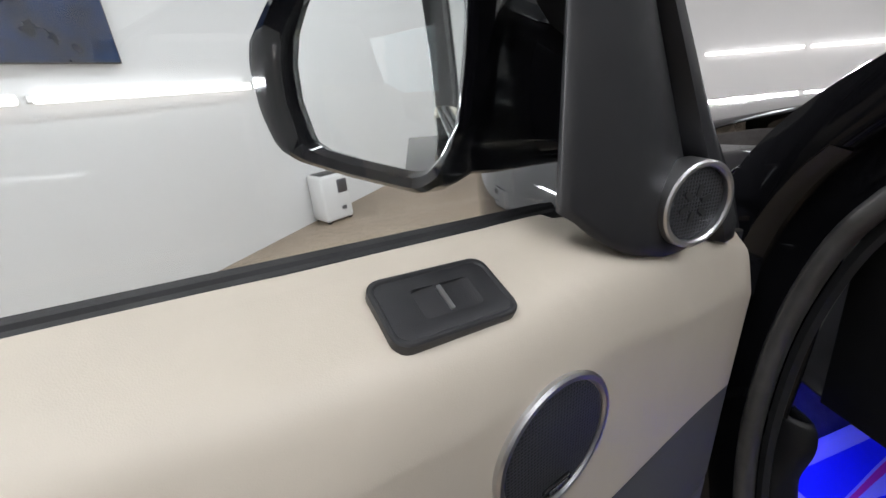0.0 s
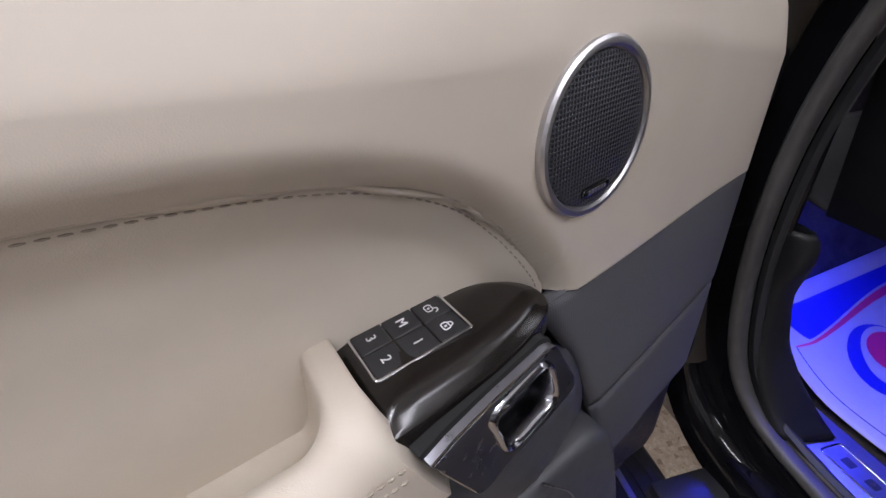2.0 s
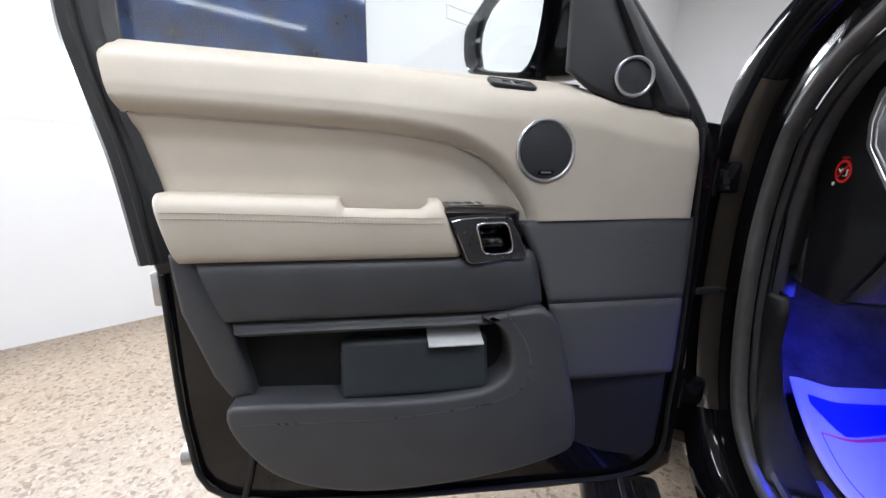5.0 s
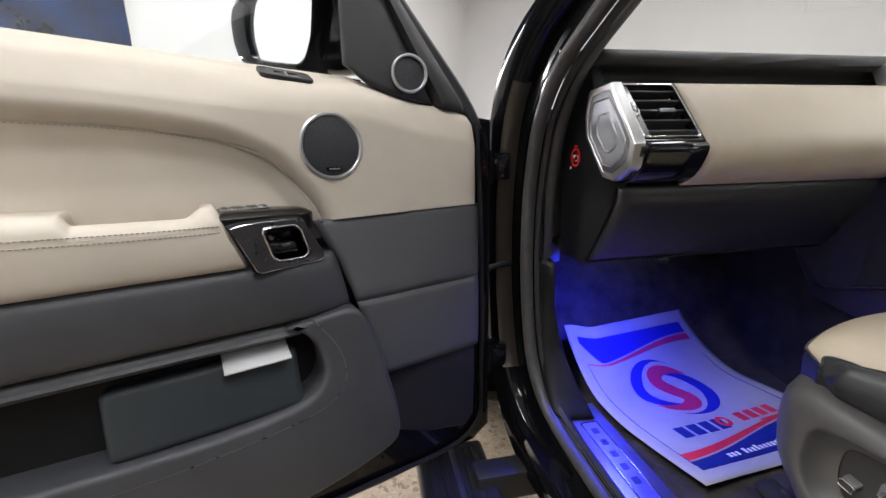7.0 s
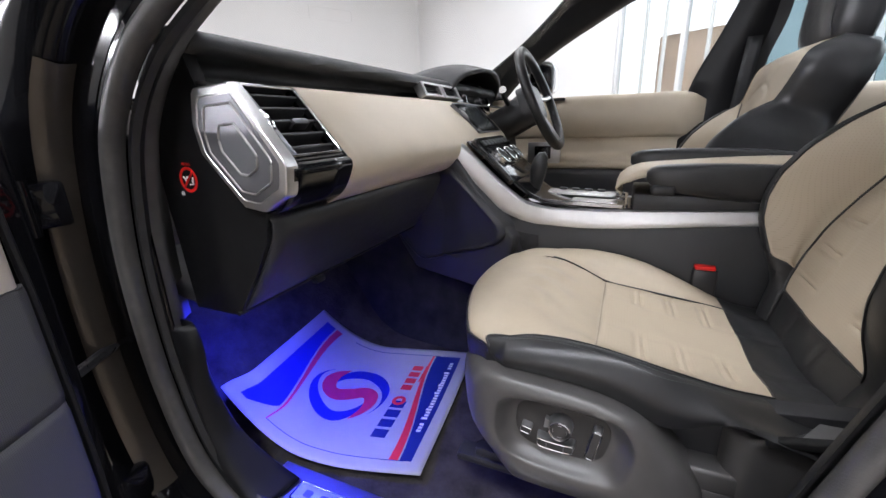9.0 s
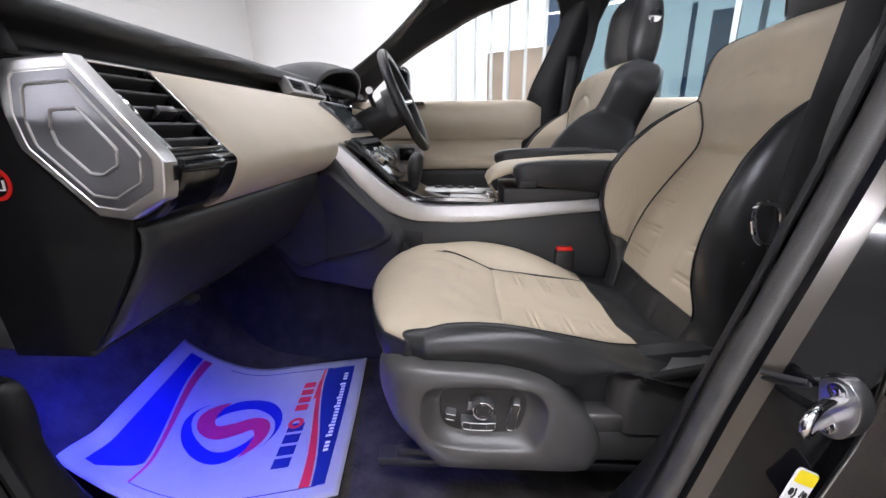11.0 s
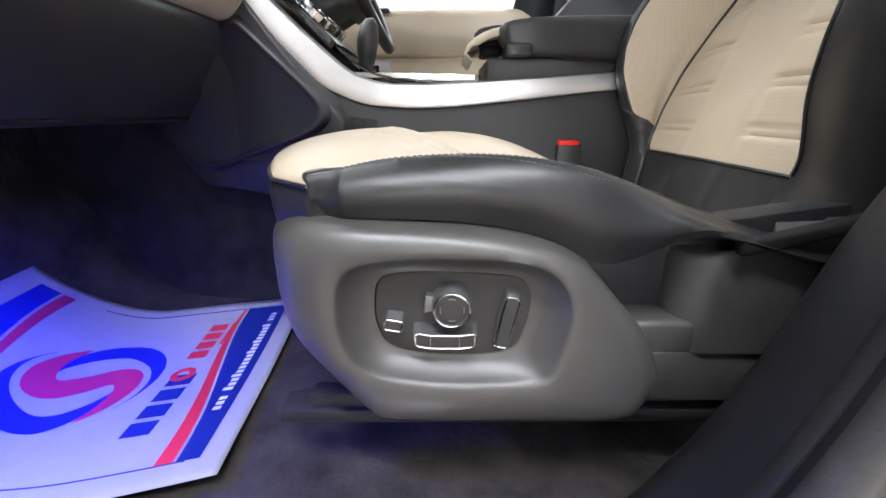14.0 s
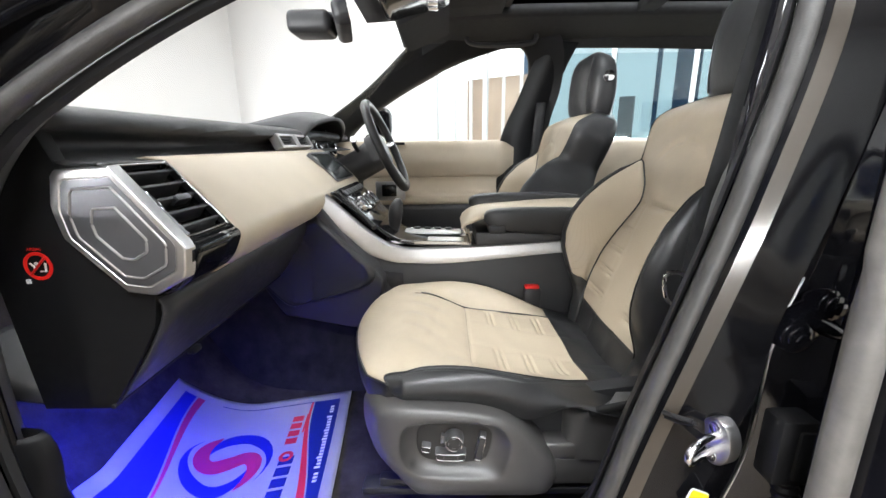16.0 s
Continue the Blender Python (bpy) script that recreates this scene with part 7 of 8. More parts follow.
    def section(y):
        """The cushion's section at a place along the seat: (outwards, up), from the inner side to the outer one."""
        zm, zw, zs, zb, ab, zl = (soft(y, t) for t in (Z_MID, Z_WING, Z_SEAM, Z_BORDER, A_BORDER, Z_LOW))
        zl = min(zl, zb - 0.008)
        w = 0.273 - ab
        return [(-0.262, zw - 0.085), (-0.264, zw - 0.045), (-0.255, zw - 0.016), (-0.235, zw - 0.002), (-0.205, zw), (-0.175, zw * 0.7 + zs * 0.3), (-0.142, zs),
                (-0.10, zs * 0.25 + zm * 0.75), (-0.03, zm + 0.001), (0.05, zm), (ab - 0.075, zm * 0.8 + zb * 0.2), (ab - 0.030, zm * 0.25 + zb * 0.75), (ab, zb),
                (ab + 0.35 * w, zb + 0.0035), (ab + 0.68 * w, zb - 0.002), (ab + 0.92 * w, zb * 0.78 + zl * 0.22), (0.2765, zb * 0.45 + zl * 0.55), (0.268, zl)]

    SEAM_A = [(-0.10, -0.155), (0.054, -0.153), (0.274, -0.140), (0.33, -0.128), (0.38, -0.112), (0.41, -0.105)]
    STEPS = [("y", y) for y in np.linspace(-0.09, 0.04, 12)] + [("y", y) for y in np.linspace(0.043, 0.272, 84)] + [("y", y) for y in np.linspace(0.276, Y_HUMP, 26)] + \
            [("t", t) for t in np.linspace(0.06, 1, 18)]
    K_BACK, K_CROSS, K_HUMP = 12, 96, 121
    rows_ = []
    for how, v in STEPS:
        y = v if how == "y" else Y_HUMP
        dense = curve([(a, z, 0) for a, z in section(y)], 300)
        ab = soft(y, A_BORDER)
        sa = interp(y, SEAM_A) + (0.02 * v if how == "t" else 0.0)
        row = []
        for j, sg in enumerate(split_row(dense, (sa, ab), (20, 46, 14))):
            q = []
            for p in sg:
                a, z = p.x, p.y
                if how == "y":
                    if j == 1:
                        z += crown(a, y, "insert") if y < 0.274 else crown(a, y, "front")
                        z -= 0.0030 * math.exp(-((y - 0.274) / 0.006) ** 2)
                    q.append(Vector((a, y, z)))
                    continue
                th = v * math.pi / 2
                if j == 1:
                    a += (TIP.x - ab) * v ** 1.5 * smooth((a - ab + 0.08) / 0.08)
                zp = Z_PIPE + 0.006 * smooth((0.262 - abs(a)) / 0.05)
                yy = Y_HUMP + (y_front(a) - Y_HUMP) * math.sin(th) ** 0.92
                q.append(Vector((a, yy, zp + (z - zp) * (math.cos(th) ** 0.85 if v < 1 else 0.0) if z > zp else z)))
            row.append(q)
        if how == "t":
            # the bolster runs out to a slanted edge between its tip and its toe
            n_b = len(row[2]) - 1
            base = rows_[K_HUMP][2]
            head = row[1][-1]
            row[2] = []
            for k, b0 in enumerate(base):
                e = TIP.lerp(TOE, k / n_b)
                p = b0.lerp(e, v)
                w_ = 1 - smooth(k / 5)
                row[2].append(p.lerp(head + (p - base[0].lerp(TIP, v)), w_))
        rows_.append(row)

    def cushion_part(name, mat, i0, i1, j, lab=""):
        bm = bmesh.new()
        grid(bm, [[pt(p.x, p.y, p.z) for p in r[j]] for r in rows_[i0:i1 + 1]])
        return part(name, bm, mat, st, lab, 60)

    def cord(name, pts, r, mat, lab=""):
        bm = bmesh.new()
        tube(bm, [pt(p.x, p.y, p.z) for p in pts], r, 6)
        return part(name, bm, mat, st, lab)

    LAST = len(STEPS) - 1
    cushion_part("cushion_rear", M_BLACK_LEATHER, 0, K_BACK, 1, "black leather rear edge")
    cushion_part("cushion_rear", M_BLACK_LEATHER, 0, K_BACK, 0, "black leather rear edge")
    cushion_part("cushion_insert", M_PERF_C, K_BACK, K_CROSS, 1, "beige perforated insert with cross pleats")
    cushion_part("cushion_front", M_BEIGE_SEAT, K_CROSS, LAST, 1, "smooth beige leather front")
    cushion_part("cushion_wing", M_BEIGE_SEAT, K_BACK, LAST, 0, "beige leather inner wing")
    cushion_part("cushion_bolster", M_BLACK_LEATHER, 0, LAST, 2, "black leather outer bolster")
    cord("cross_seam", [p + Vector((0, 0, -0.0006)) for p in rows_[K_CROSS][1]], 0.0013, M_SEAM)
    cord("piping", [r[0][-1] + Vector((0, 0, 0.0006)) for r in rows_[K_BACK:K_CROSS + 24]], 0.0021, M_BLACK_LEATHER, "black piping")
    cord("piping", [p + Vector((0, 0, 0.0006)) for p in rows_[K_BACK][1]], 0.0016, M_BLACK_LEATHER, "black piping")
    cord("border_welt", [r[2][0] + Vector((0, 0, 0.0006)) for r in rows_[K_BACK:]], 0.0016, M_BLACK_LEATHER)
    rim_ = [p for j in (0, 1, 2) for p in rows_[LAST][j]]
    rim_ = [p for p in rim_ if p.z > Z_PIPE - 0.012]
    cord("piping", [p + Vector((0, 0.0012, 0)) for p in rim_], 0.0022, M_BLACK_LEATHER, "black piping")
    # twin rows of thread along the bolster's ridge
    bm = bmesh.new()
    for k in (2, 3):
        stitches(bm, [pt(r[2][k].x, r[2][k].y, r[2][k].z + 0.0003) for r in rows_[K_BACK + 6:LAST - 14]], 0.0030, 0.0022, 0.0005)
    part("stitching", bm, M_THREAD, st, "twin rows of grey thread")
    # black skirt below the front piping
    bm = bmesh.new()
    sk = spread([p for j in (0, 1, 2) for p in rows_[LAST][j]], 60)
    grid(bm, [[pt(p.x, p.y + dy_, (p.z + 0.001 if k == 0 else min(p.z, Z_PIPE) - dz)) for p in sk] for k, (dy_, dz) in enumerate(((-0.002, 0.0), (0.004, 0.010), (0.002, 0.035), (-0.012, 0.075), (-0.032, 0.115), (-0.055, 0.15)))])
    part("cushion_skirt", bm, M_BLACK_LEATHER, st, "black leather front skirt", 60)

    # ---- base trims on both sides
    PO = [(0.447, 0.774), (0.451, 0.748), (0.450, 0.718), (0.442, 0.686), (0.414, 0.646), (0.390, 0.612), (0.374, 0.602), (0.31, 0.600), (0.24, 0.600), (0.150, 0.600), (0.132, 0.610),
          (0.122, 0.640), (0.128, 0.664), (0.142, 0.690), (0.164, 0.715), (0.184, 0.738), (0.202, 0.757), (0.224, 0.770), (0.256, 0.780), (0.292, 0.786), (0.33, 0.789), (0.372, 0.791), (0.41, 0.793), (0.433, 0.788)]
    RO = [(0.404, 0.728), (0.400, 0.748), (0.385, 0.761), (0.346, 0.766), (0.298, 0.766), (0.258, 0.763), (0.234, 0.754), (0.221, 0.738), (0.215, 0.716), (0.219, 0.688), (0.228, 0.662), (0.246, 0.653),
          (0.312, 0.651), (0.366, 0.658), (0.392, 0.673), (0.404, 0.698)]
    RI = [(0.377, 0.721), (0.373, 0.740), (0.358, 0.747), (0.314, 0.748), (0.262, 0.744), (0.248, 0.736), (0.244, 0.719), (0.249, 0.692), (0.258, 0.675), (0.290, 0.668), (0.342, 0.671), (0.367, 0.680), (0.376, 0.699)]
    c = (0.312, 0.705)
    N = 96
    oo = polar([(p.x, p.y) for p in curve([(a, b, 0) for a, b in PO], 120, True)], c, N)
    ro = polar([(p.x, p.y) for p in curve([(a, b, 0) for a, b in RO], 90, True)], c, N)
    ri = polar([(p.x, p.y) for p in curve([(a, b, 0) for a, b in RI], 90, True)], c, N)
    mixo = lambda p, q, k: [(a[0] * (1 - k) + b[0] * k, a[1] * (1 - k) + b[1] * k) for a, b in zip(p, q)]
    hw = 0.294

    def ring(o, d):
        return [pt(hw + d, a - 0.45 * min(0.0, d + 0.004) * smooth((a - 0.36) / 0.08), b) for a, b in o]

    bm = bmesh.new()
    grid(bm, [ring(oo, -0.07), ring(oo, -0.030), ring(mixo(oo, ro, 0.04), -0.017), ring(mixo(oo, ro, 0.12), -0.008), ring(mixo(oo, ro, 0.26), -0.002), ring(mixo(oo, ro, 0.6), 0.003), ring(mixo(oo, ro, 0.94), 0.004), ring(ro, 0.0022), ring(mixo(ro, ri, 0.08), -0.002),
              ring(mixo(ro, ri, 0.30), -0.0085), ring(mixo(ro, ri, 0.62), -0.0165), ring(mixo(ro, ri, 0.86), -0.0195), ring(ri, -0.020)], True)
    part("side_trim", bm, M_TRIM, st, "dark plastic side trim with a dished recess", 70)
    bm = bmesh.new()
    SP = facing(pt(hw - 0.0225, 0.0, 0.0), (0, -side, 0), (0, 0, 1))
    loc = [(-side * a, b) for a, b in ri]
    if side < 0:
        loc = loc[::-1]
    plate(bm, loc, SP, -0.01, 0.003, 0.0008, 1)
    sp = part("switch_panel", bm, M_SEATSW, st, "black seat switch panel with chrome-edged switches")
    sy = lambda y: -side * y
    # round knob: a flared satin body, a polished rim and a dark cap with four marks
    KB = SP @ Matrix.Translation((sy(0.3115), 0.7215, 0))
    bm = bmesh.new()
    grid(bm, [[KB @ Vector((a, b + up, d)) for a, b in circle(r, 40)] for r, d, up in ((0.0178, 0.002, 0.0), (0.0176, 0.006, 0.0), (0.0168, 0.014, 0.0), (0.0160, 0.020, 0.0), (0.0150, 0.0222, 0.0), (0.0138, 0.0222, 0.0), (0.0134, 0.0205, 0.0))], True)
    part("lumbar_knob", bm, M_SATIN, sp, "round satin metal knob", 40)
    bm = bmesh.new()
    tube(bm, [KB @ Vector((a, b, 0.0222)) for a, b in circle(0.0146, 48)], 0.0012, 8, True)
    part("knob_rim", bm, M_CHROME, sp)
    bm = bmesh.new()
    plate(bm, circle(0.0136, 36), KB, 0.002, 0.0212, 0.001)
    part("knob_cap", bm, M_SEATSW, sp)
    for a in range(4):
        bm = bmesh.new()
        ang = a * math.pi / 2 + math.pi / 2
        tube(bm, [KB @ Vector((0.0098 * math.cos(ang + d), 0.0098 * math.sin(ang + d), 0.0213)) for d in np.linspace(-0.3, 0.3, 6)], 0.0011, 6, False, 0.4)
        part("knob_mark", bm, M_SATIN, sp)
    bm = bmesh.new()
    plate(bm, [(-0.005, -0.0085), (0.004, -0.0065), (0.004, 0.0065), (-0.003, 0.0085)][::side], KB @ Matrix.Translation((sy(0.0190), 0.001, 0)), 0.002, 0.0125, 0.002)
    part("knob_lobe", bm, M_SATIN, sp)

    def keyed(y, z, outline, lean, d, rise):
        """A switch: a satin body that narrows outwards, a dark cap and a thin polished edge."""
        KK = SP @ Matrix.Translation((sy(y), z, 0)) @ Matrix.Rotation(lean * side, 4, "Z")
        o = [(p.x, p.y) for p in spread([Vector((a, b, 0)) for a, b in outline], 56, True)]
        b1 = bmesh.new()
        grid(b1, [[KK @ Vector((a * k, b * k + rise * (1 - h), 0.002 + (d - 0.002) * h)) for a, b in o] for k, h in ((1.10, 0.0), (1.09, 0.35), (1.05, 0.7), (1.0, 0.96), (0.96, 1.0))], True)
        part("switch_body", b1, M_SATIN, sp, "satin metal switch", 45)
        b2 = bmesh.new()
        plate(b2, [(a * 0.98, b * 0.98) for a, b in o], KK, d - 0.004, d + 0.0001, 0.0003, 1)
        part("switch_cap", b2, M_SEATSW, sp)
        b3 = bmesh.new()
        tube(b3, [KK @ Vector((a, b, d)) for a, b in o], 0.0011, 6, True)
        part("switch_edge", b3, M_CHROME, sp, "thin polished edge")
        return KK

    keyed(0.3610, 0.7035, rrect(0.0150, 0.0098, 0.0026), -0.18, 0.014, 0.0035)
    KL = keyed(0.3175, 0.6915, [(-0.0250, 0.0050), (-0.0252, -0.0040), (-0.0225, -0.0062), (-0.0125, -0.0078), (0.0125, -0.0078), (0.0225, -0.0062), (0.0252, -0.0040), (0.0250, 0.0050),
                                       (0.0235, 0.0062), (0.0120, 0.0044), (-0.0120, 0.0044), (-0.0235, 0.0062)], -0.02, 0.018, 0.0030)
    for sx in (-1, 1):
        bm = bmesh.new()
        tube(bm, [KL @ Vector((sx * 0.0122, -0.0076, 0.0181)), KL @ Vector((sx * 0.0122, 0.0042, 0.0181))], 0.0004, 5)
        part("crease", bm, M_SATIN, sp)
    keyed(0.2655, 0.7065, rrect(0.0115, 0.047, 0.003), -0.20, 0.016, 0.0020)
    # plain inner side trim and the box at the rear of the outer side
    bm = bmesh.new()
    grid(bm, [[pt(-0.262 + d, a, b) for a, b in o] for o, d in ((oo, 0.05), (oo, 0.008), (mixo(oo, ro, 0.2), 0.0), (mixo(oo, ro, 1.0), 0.0), (mixo(ro, ri, 1.9), 0.001))], True)
    part("inner_trim", bm, M_PLASTIC, st, "", 60)
    # seat hinge cover: a rounded box with a rising top, a step below and a blade on it
    plan = [(-0.16, 0.19), (-0.16, 0.262), (0.040, 0.262)] + [(0.072 + 0.034 * math.sin(t), 0.228 + 0.034 * math.cos(t)) for t in np.linspace(0.15, 1.5, 9)] + [(0.106, 0.19)]
    pc = (0.0, 0.21)
    hrow = []
    for k, (dz, g) in enumerate(((0.0, 1.0), (0.03, 1.0), (0.075, 1.0), (-0.010, 0.995), (-0.003, 0.975), (0.0, 0.93), (0.0, 0.02))):
        o = []
        for y, a in plan:
            zt = 0.753 + 0.026 * smooth((0.106 - y) / 0.09)
            yy, aa = pc[0] + (y - pc[0]) * g, pc[1] + (a - pc[1]) * g
            zb_ = 0.659
            o.append(pt(aa, yy, zb_ + dz * (zt - zb_ - 0.02) / 0.075 if k < 3 else zt + dz))
        hrow.append(o)
    bm = bmesh.new()
    grid(bm, hrow, True, True)
    part("hinge_cover", bm, M_TRIM, st, "dark plastic hinge cover", 50)
    bm = bmesh.new()
    plate(bm, [(-side * y, z) for y, z in ((0.215, 0.66), (0.215, 0.752), (0.16, 0.757), (0.09, 0.772), (-0.12, 0.80), (-0.12, 0.66))][::side], facing(pt(0.222, 0, 0), (0, -side, 0), (0, 0, 1)), -0.03, 0.0, 0.004)
    part("hinge_plate", bm, M_SWITCH, st, "dark recessed plate")
    bm = bmesh.new()
    x0, x1 = sorted((pt(0.20, 0, 0).x, pt(0.258, 0, 0).x))
    box(bm, (x0, -0.15 + dy, 0.600), (x1, 0.140 + dy, 0.662), 0.006, 3)
    box(bm, (x0, 0.08 + dy, 0.655), (x1 - 0.010, 0.150 + dy, 0.690), 0.006, 3)
    part("lower_cover", bm, M_TRIM, st, "dark plastic lower cover", 50)
    bm = bmesh.new()
    box(bm, (-0.006, -0.20, -0.007), (0.006, 0.0, 0.007), 0.004, 3, Matrix.Translation(pt(0.268, 0.074, 0.764)) @ Matrix.Rotation(radians(-13), 4, "X"))
    part("recline_lever", bm, M_SHADOWGAP, st, "black lever", 50)
    # runner
    for a in (0.235, -0.225):
        bm = bmesh.new()
        box(bm, (xc - side * a - 0.018, -0.20 + dy, 0.572), (xc - side * a + 0.018, 0.488 + dy, 0.588), 0.004)
        box(bm, (xc - side * a - 0.012, -0.18 + dy, 0.49), (xc - side * a + 0.012, -0.14 + dy, 0.575), 0.003)
        box(bm, (xc - side * a - 0.012, -0.18 + dy, 0.586), (xc - side * a + 0.010, 0.455 + dy, 0.604), 0.003)
        box(bm, (xc - side * a - 0.010, -0.13 + dy, 0.49), (xc - side * a + 0.010, -0.06 + dy, 0.575), 0.003)
        part("runner", bm, M_SWITCH, st, "black steel runner")
    bm = bmesh.new()
    box(bm, (xc - 0.22, -0.1 + dy, 0.59), (xc + 0.22, 0.44 + dy, 0.72), 0.02)
    part("cushion_pan", bm, M_FELT, st)

    # ---- backrest: h up the back, d forwards of it
    def bp(a, h, d):
        y = -0.045 - h * math.sin(UPA) + d * math.cos(UPA)
        z = 0.770 + h * math.cos(UPA) + d * math.sin(UPA)
        return Vector((xc - side * (a - 0.013), y + dy, z))

    # up the back: outer half width, edge of the beige wing and how far it stands forward, seam beside the insert
    HW = [(p.x, p.y) for p in curve([(-0.05, 0.215, 0), (0.0, 0.240, 0), (0.06, 0.258, 0), (0.12, 0.268, 0), (0.20, 0.272, 0), (0.27, 0.262, 0), (0.34, 0.236, 0), (0.39, 0.210, 0), (0.43, 0.196, 0), (0.47, 0.208, 0), (0.515, 0.221, 0), (0.555, 0.215, 0), (0.588, 0.194, 0), (0.610, 0.164, 0), (0.622, 0.125, 0)], 70)]
    EDGE = [(-0.05, 0.150, 0.002), (0.030, 0.166, 0.006), (0.045, 0.178, 0.012), (0.07, 0.184, 0.030), (0.10, 0.193, 0.056), (0.145, 0.212, 0.085), (0.19, 0.221, 0.098), (0.24, 0.221, 0.100), (0.30, 0.208, 0.088),
            (0.36, 0.192, 0.060), (0.40, 0.183, 0.030), (0.432, 0.182, 0.004)]
    SEAM_W = [(-0.05, 0.140), (0.030, 0.158), (0.045, 0.175), (0.08, 0.181), (0.115, 0.185), (0.17, 0.178), (0.20, 0.166), (0.25, 0.140), (0.306, 0.103), (0.335, 0.090), (0.375, 0.108), (0.41, 0.146), (0.432, 0.172)]

    def eased(h, table, k):
        return sum(interp(h + e, [(r[0], r[k]) for r in table]) for e in (-0.012, -0.006, 0.0, 0.006, 0.012)) / 5

    def roll_of(h):
        return -0.075 * smooth((h - 0.52) / 0.11) ** 1.6

    def crease(a, h):
        """Distance from the curved crease under the shoulder."""
        return abs(math.hypot(abs(a) - 0.005, (h - 0.395) * 1.15) - 0.098) if abs(a) > 0.005 and h > 0.42 else 1.0

    def back_row(h):
        w = interp(h, HW)
        if h < 0.432:
            lb, b, wi = eased(h, EDGE, 1), eased(h, EDGE, 2), eased(h, SEAM_W, 1)
            lb = min(lb, w - 0.012)
            wi = min(wi, lb - 0.003)
        else:
            lb, b = w - 0.013, 0.004 * smooth((0.46 - h) / 0.03)
            wi = lb - 0.005
        roll = roll_of(h)
        up = smooth((h - 0.40) / 0.035)
        half = [(wi * 0.5, 0.004), (wi, -0.002 * (1 - up) - 0.003 * up), (wi + 0.33 * (lb - wi), b * 0.26), (wi + 0.70 * (lb - wi), b * 0.72), (lb, b - 0.005 * up),
                (lb + 0.36 * (w - lb), b + 0.006 * (1 - up) - 0.010 * up), (lb + 0.75 * (w - lb), b * 0.90 - 0.018 * up - 0.002), (w - 0.001, b * 0.5 - 0.028), (w, -0.055), (w - 0.006, -0.115 - roll * 0.6), (w - 0.03, -0.15 - roll * 0.9)]
        pr = [(-a, d) for a, d in reversed(half)] + [(0, 0.006)] + half
        dense = curve([(a, d + roll, 0) for a, d in pr], 320)
        out = []
        for sg in split_row(dense, (-lb, -wi, wi, lb), (20, 16, 44, 16, 20)):
            row = []
            for p in sg:
                d = p.y
                if abs(p.x) < wi:
                    e = smooth((wi - abs(p.x)) / 0.015)
                    if h < 0.325:
                        k = smooth((abs(p.x) - 0.058) / 0.006)
                        for hg in (0.082, 0.142, 0.202, 0.262):
                            d -= 0.0040 * (math.exp(-((h - hg - 0.005) / 0.0035) ** 2) + math.exp(-((h - hg + 0.005) / 0.0035) ** 2)) * e * k
                        for xg in (-0.055, 0.055):
                            d -= 0.0018 * math.exp(-((p.x - xg) / 0.005) ** 2) * e
                    d -= 0.005 * math.exp(-((h - 0.330) / 0.007) ** 2) * e
                    if h > 0.42:
                        d -= 0.0050 * math.exp(-(crease(p.x, h) / 0.007) ** 2) * smooth((h - 0.43) / 0.02) * smooth((0.13 - abs(p.x)) / 0.03)
                    d += 0.0013 * math.sin(p.x * 37 + 2 * math.sin(h * 29)) * e
                row.append((p.x, h, d))
            out.append(row)
        return out, w

    def back_block(name, mat, h0, h1, n, seg, lab=""):
        rows = [back_row(h)[0][seg] for h in np.linspace(h0, h1, n)]
        bm = bmesh.new()
        grid(bm, [[bp(*q) for q in r] for r in rows])
        part(name, bm, mat, st, lab, 60)
        return rows

    back_block("backrest_foot", M_BLACK_LEATHER, -0.05, 0.036, 8, 2, "black lower edge of the back")
    ins = back_block("backrest_insert", M_PERF, 0.036, 0.330, 80, 2, "beige perforated back insert with pleats")
    back_block("backrest_upper", M_BEIGE_SEAT, 0.330, 0.622, 60, 2, "smooth beige upper back")
    for k, sgn_ in ((0, -1), (4, 1)):
        back_block("backrest_bolster", M_BLACK_LEATHER, -0.05, 0.622, 80, k, "black leather bolster")
        wg = back_block("backrest_wing", M_PERF, 0.036, 0.432, 54, 1 if k == 0 else 3, "beige wing")
        back_block("backrest_shoulder", M_BEIGE_SEAT, 0.432, 0.622, 30, 1 if k == 0 else 3, "smooth beige shoulder")
        back_block("backrest_foot", M_BLACK_LEATHER, -0.05, 0.036, 8, 1 if k == 0 else 3, "black lower edge of the back")
        for e in (0, -1):
            bm = bmesh.new()
            tube(bm, [bp(r[e][0], r[e][1], r[e][2] + 0.001) for r in wg], 0.0022, 6)
            part("piping", bm, M_BLACK_LEATHER, st, "black piping")
    bm = bmesh.new()
    tube(bm, [bp(q[0], q[1], q[2] + 0.001) for q in ins[0]], 0.0025, 6)
    part("piping", bm, M_BLACK_LEATHER, st, "black piping")
    # back shell
    rows = []
    for h in np.linspace(-0.05, 0.622, 30):
        w = interp(h, HW)
        rows.append(curve([tuple(bp(a, h, d)) for a, d in ((-w + 0.03, -0.15 + 0.1 * roll_of(h)), (-w * 0.6, -0.168), (0, -0.175), (w * 0.6, -0.168), (w - 0.03, -0.15 + 0.1 * roll_of(h)))], 20))
    bm = bmesh.new()
    grid(bm, rows)
    top = [q for sg in back_row(0.622)[0] for q in sg]
    fr = spread([Vector(bp(*q)) for q in top], 20)
    mid = [(a_ + b_) / 2 + Vector((0, 0, 0.008)) for a_, b_ in zip(fr, rows[-1])]
    grid(bm, [fr, mid, rows[-1]])
    part("back_shell", bm, M_BLACK_LEATHER, st, "black seat back", 60)
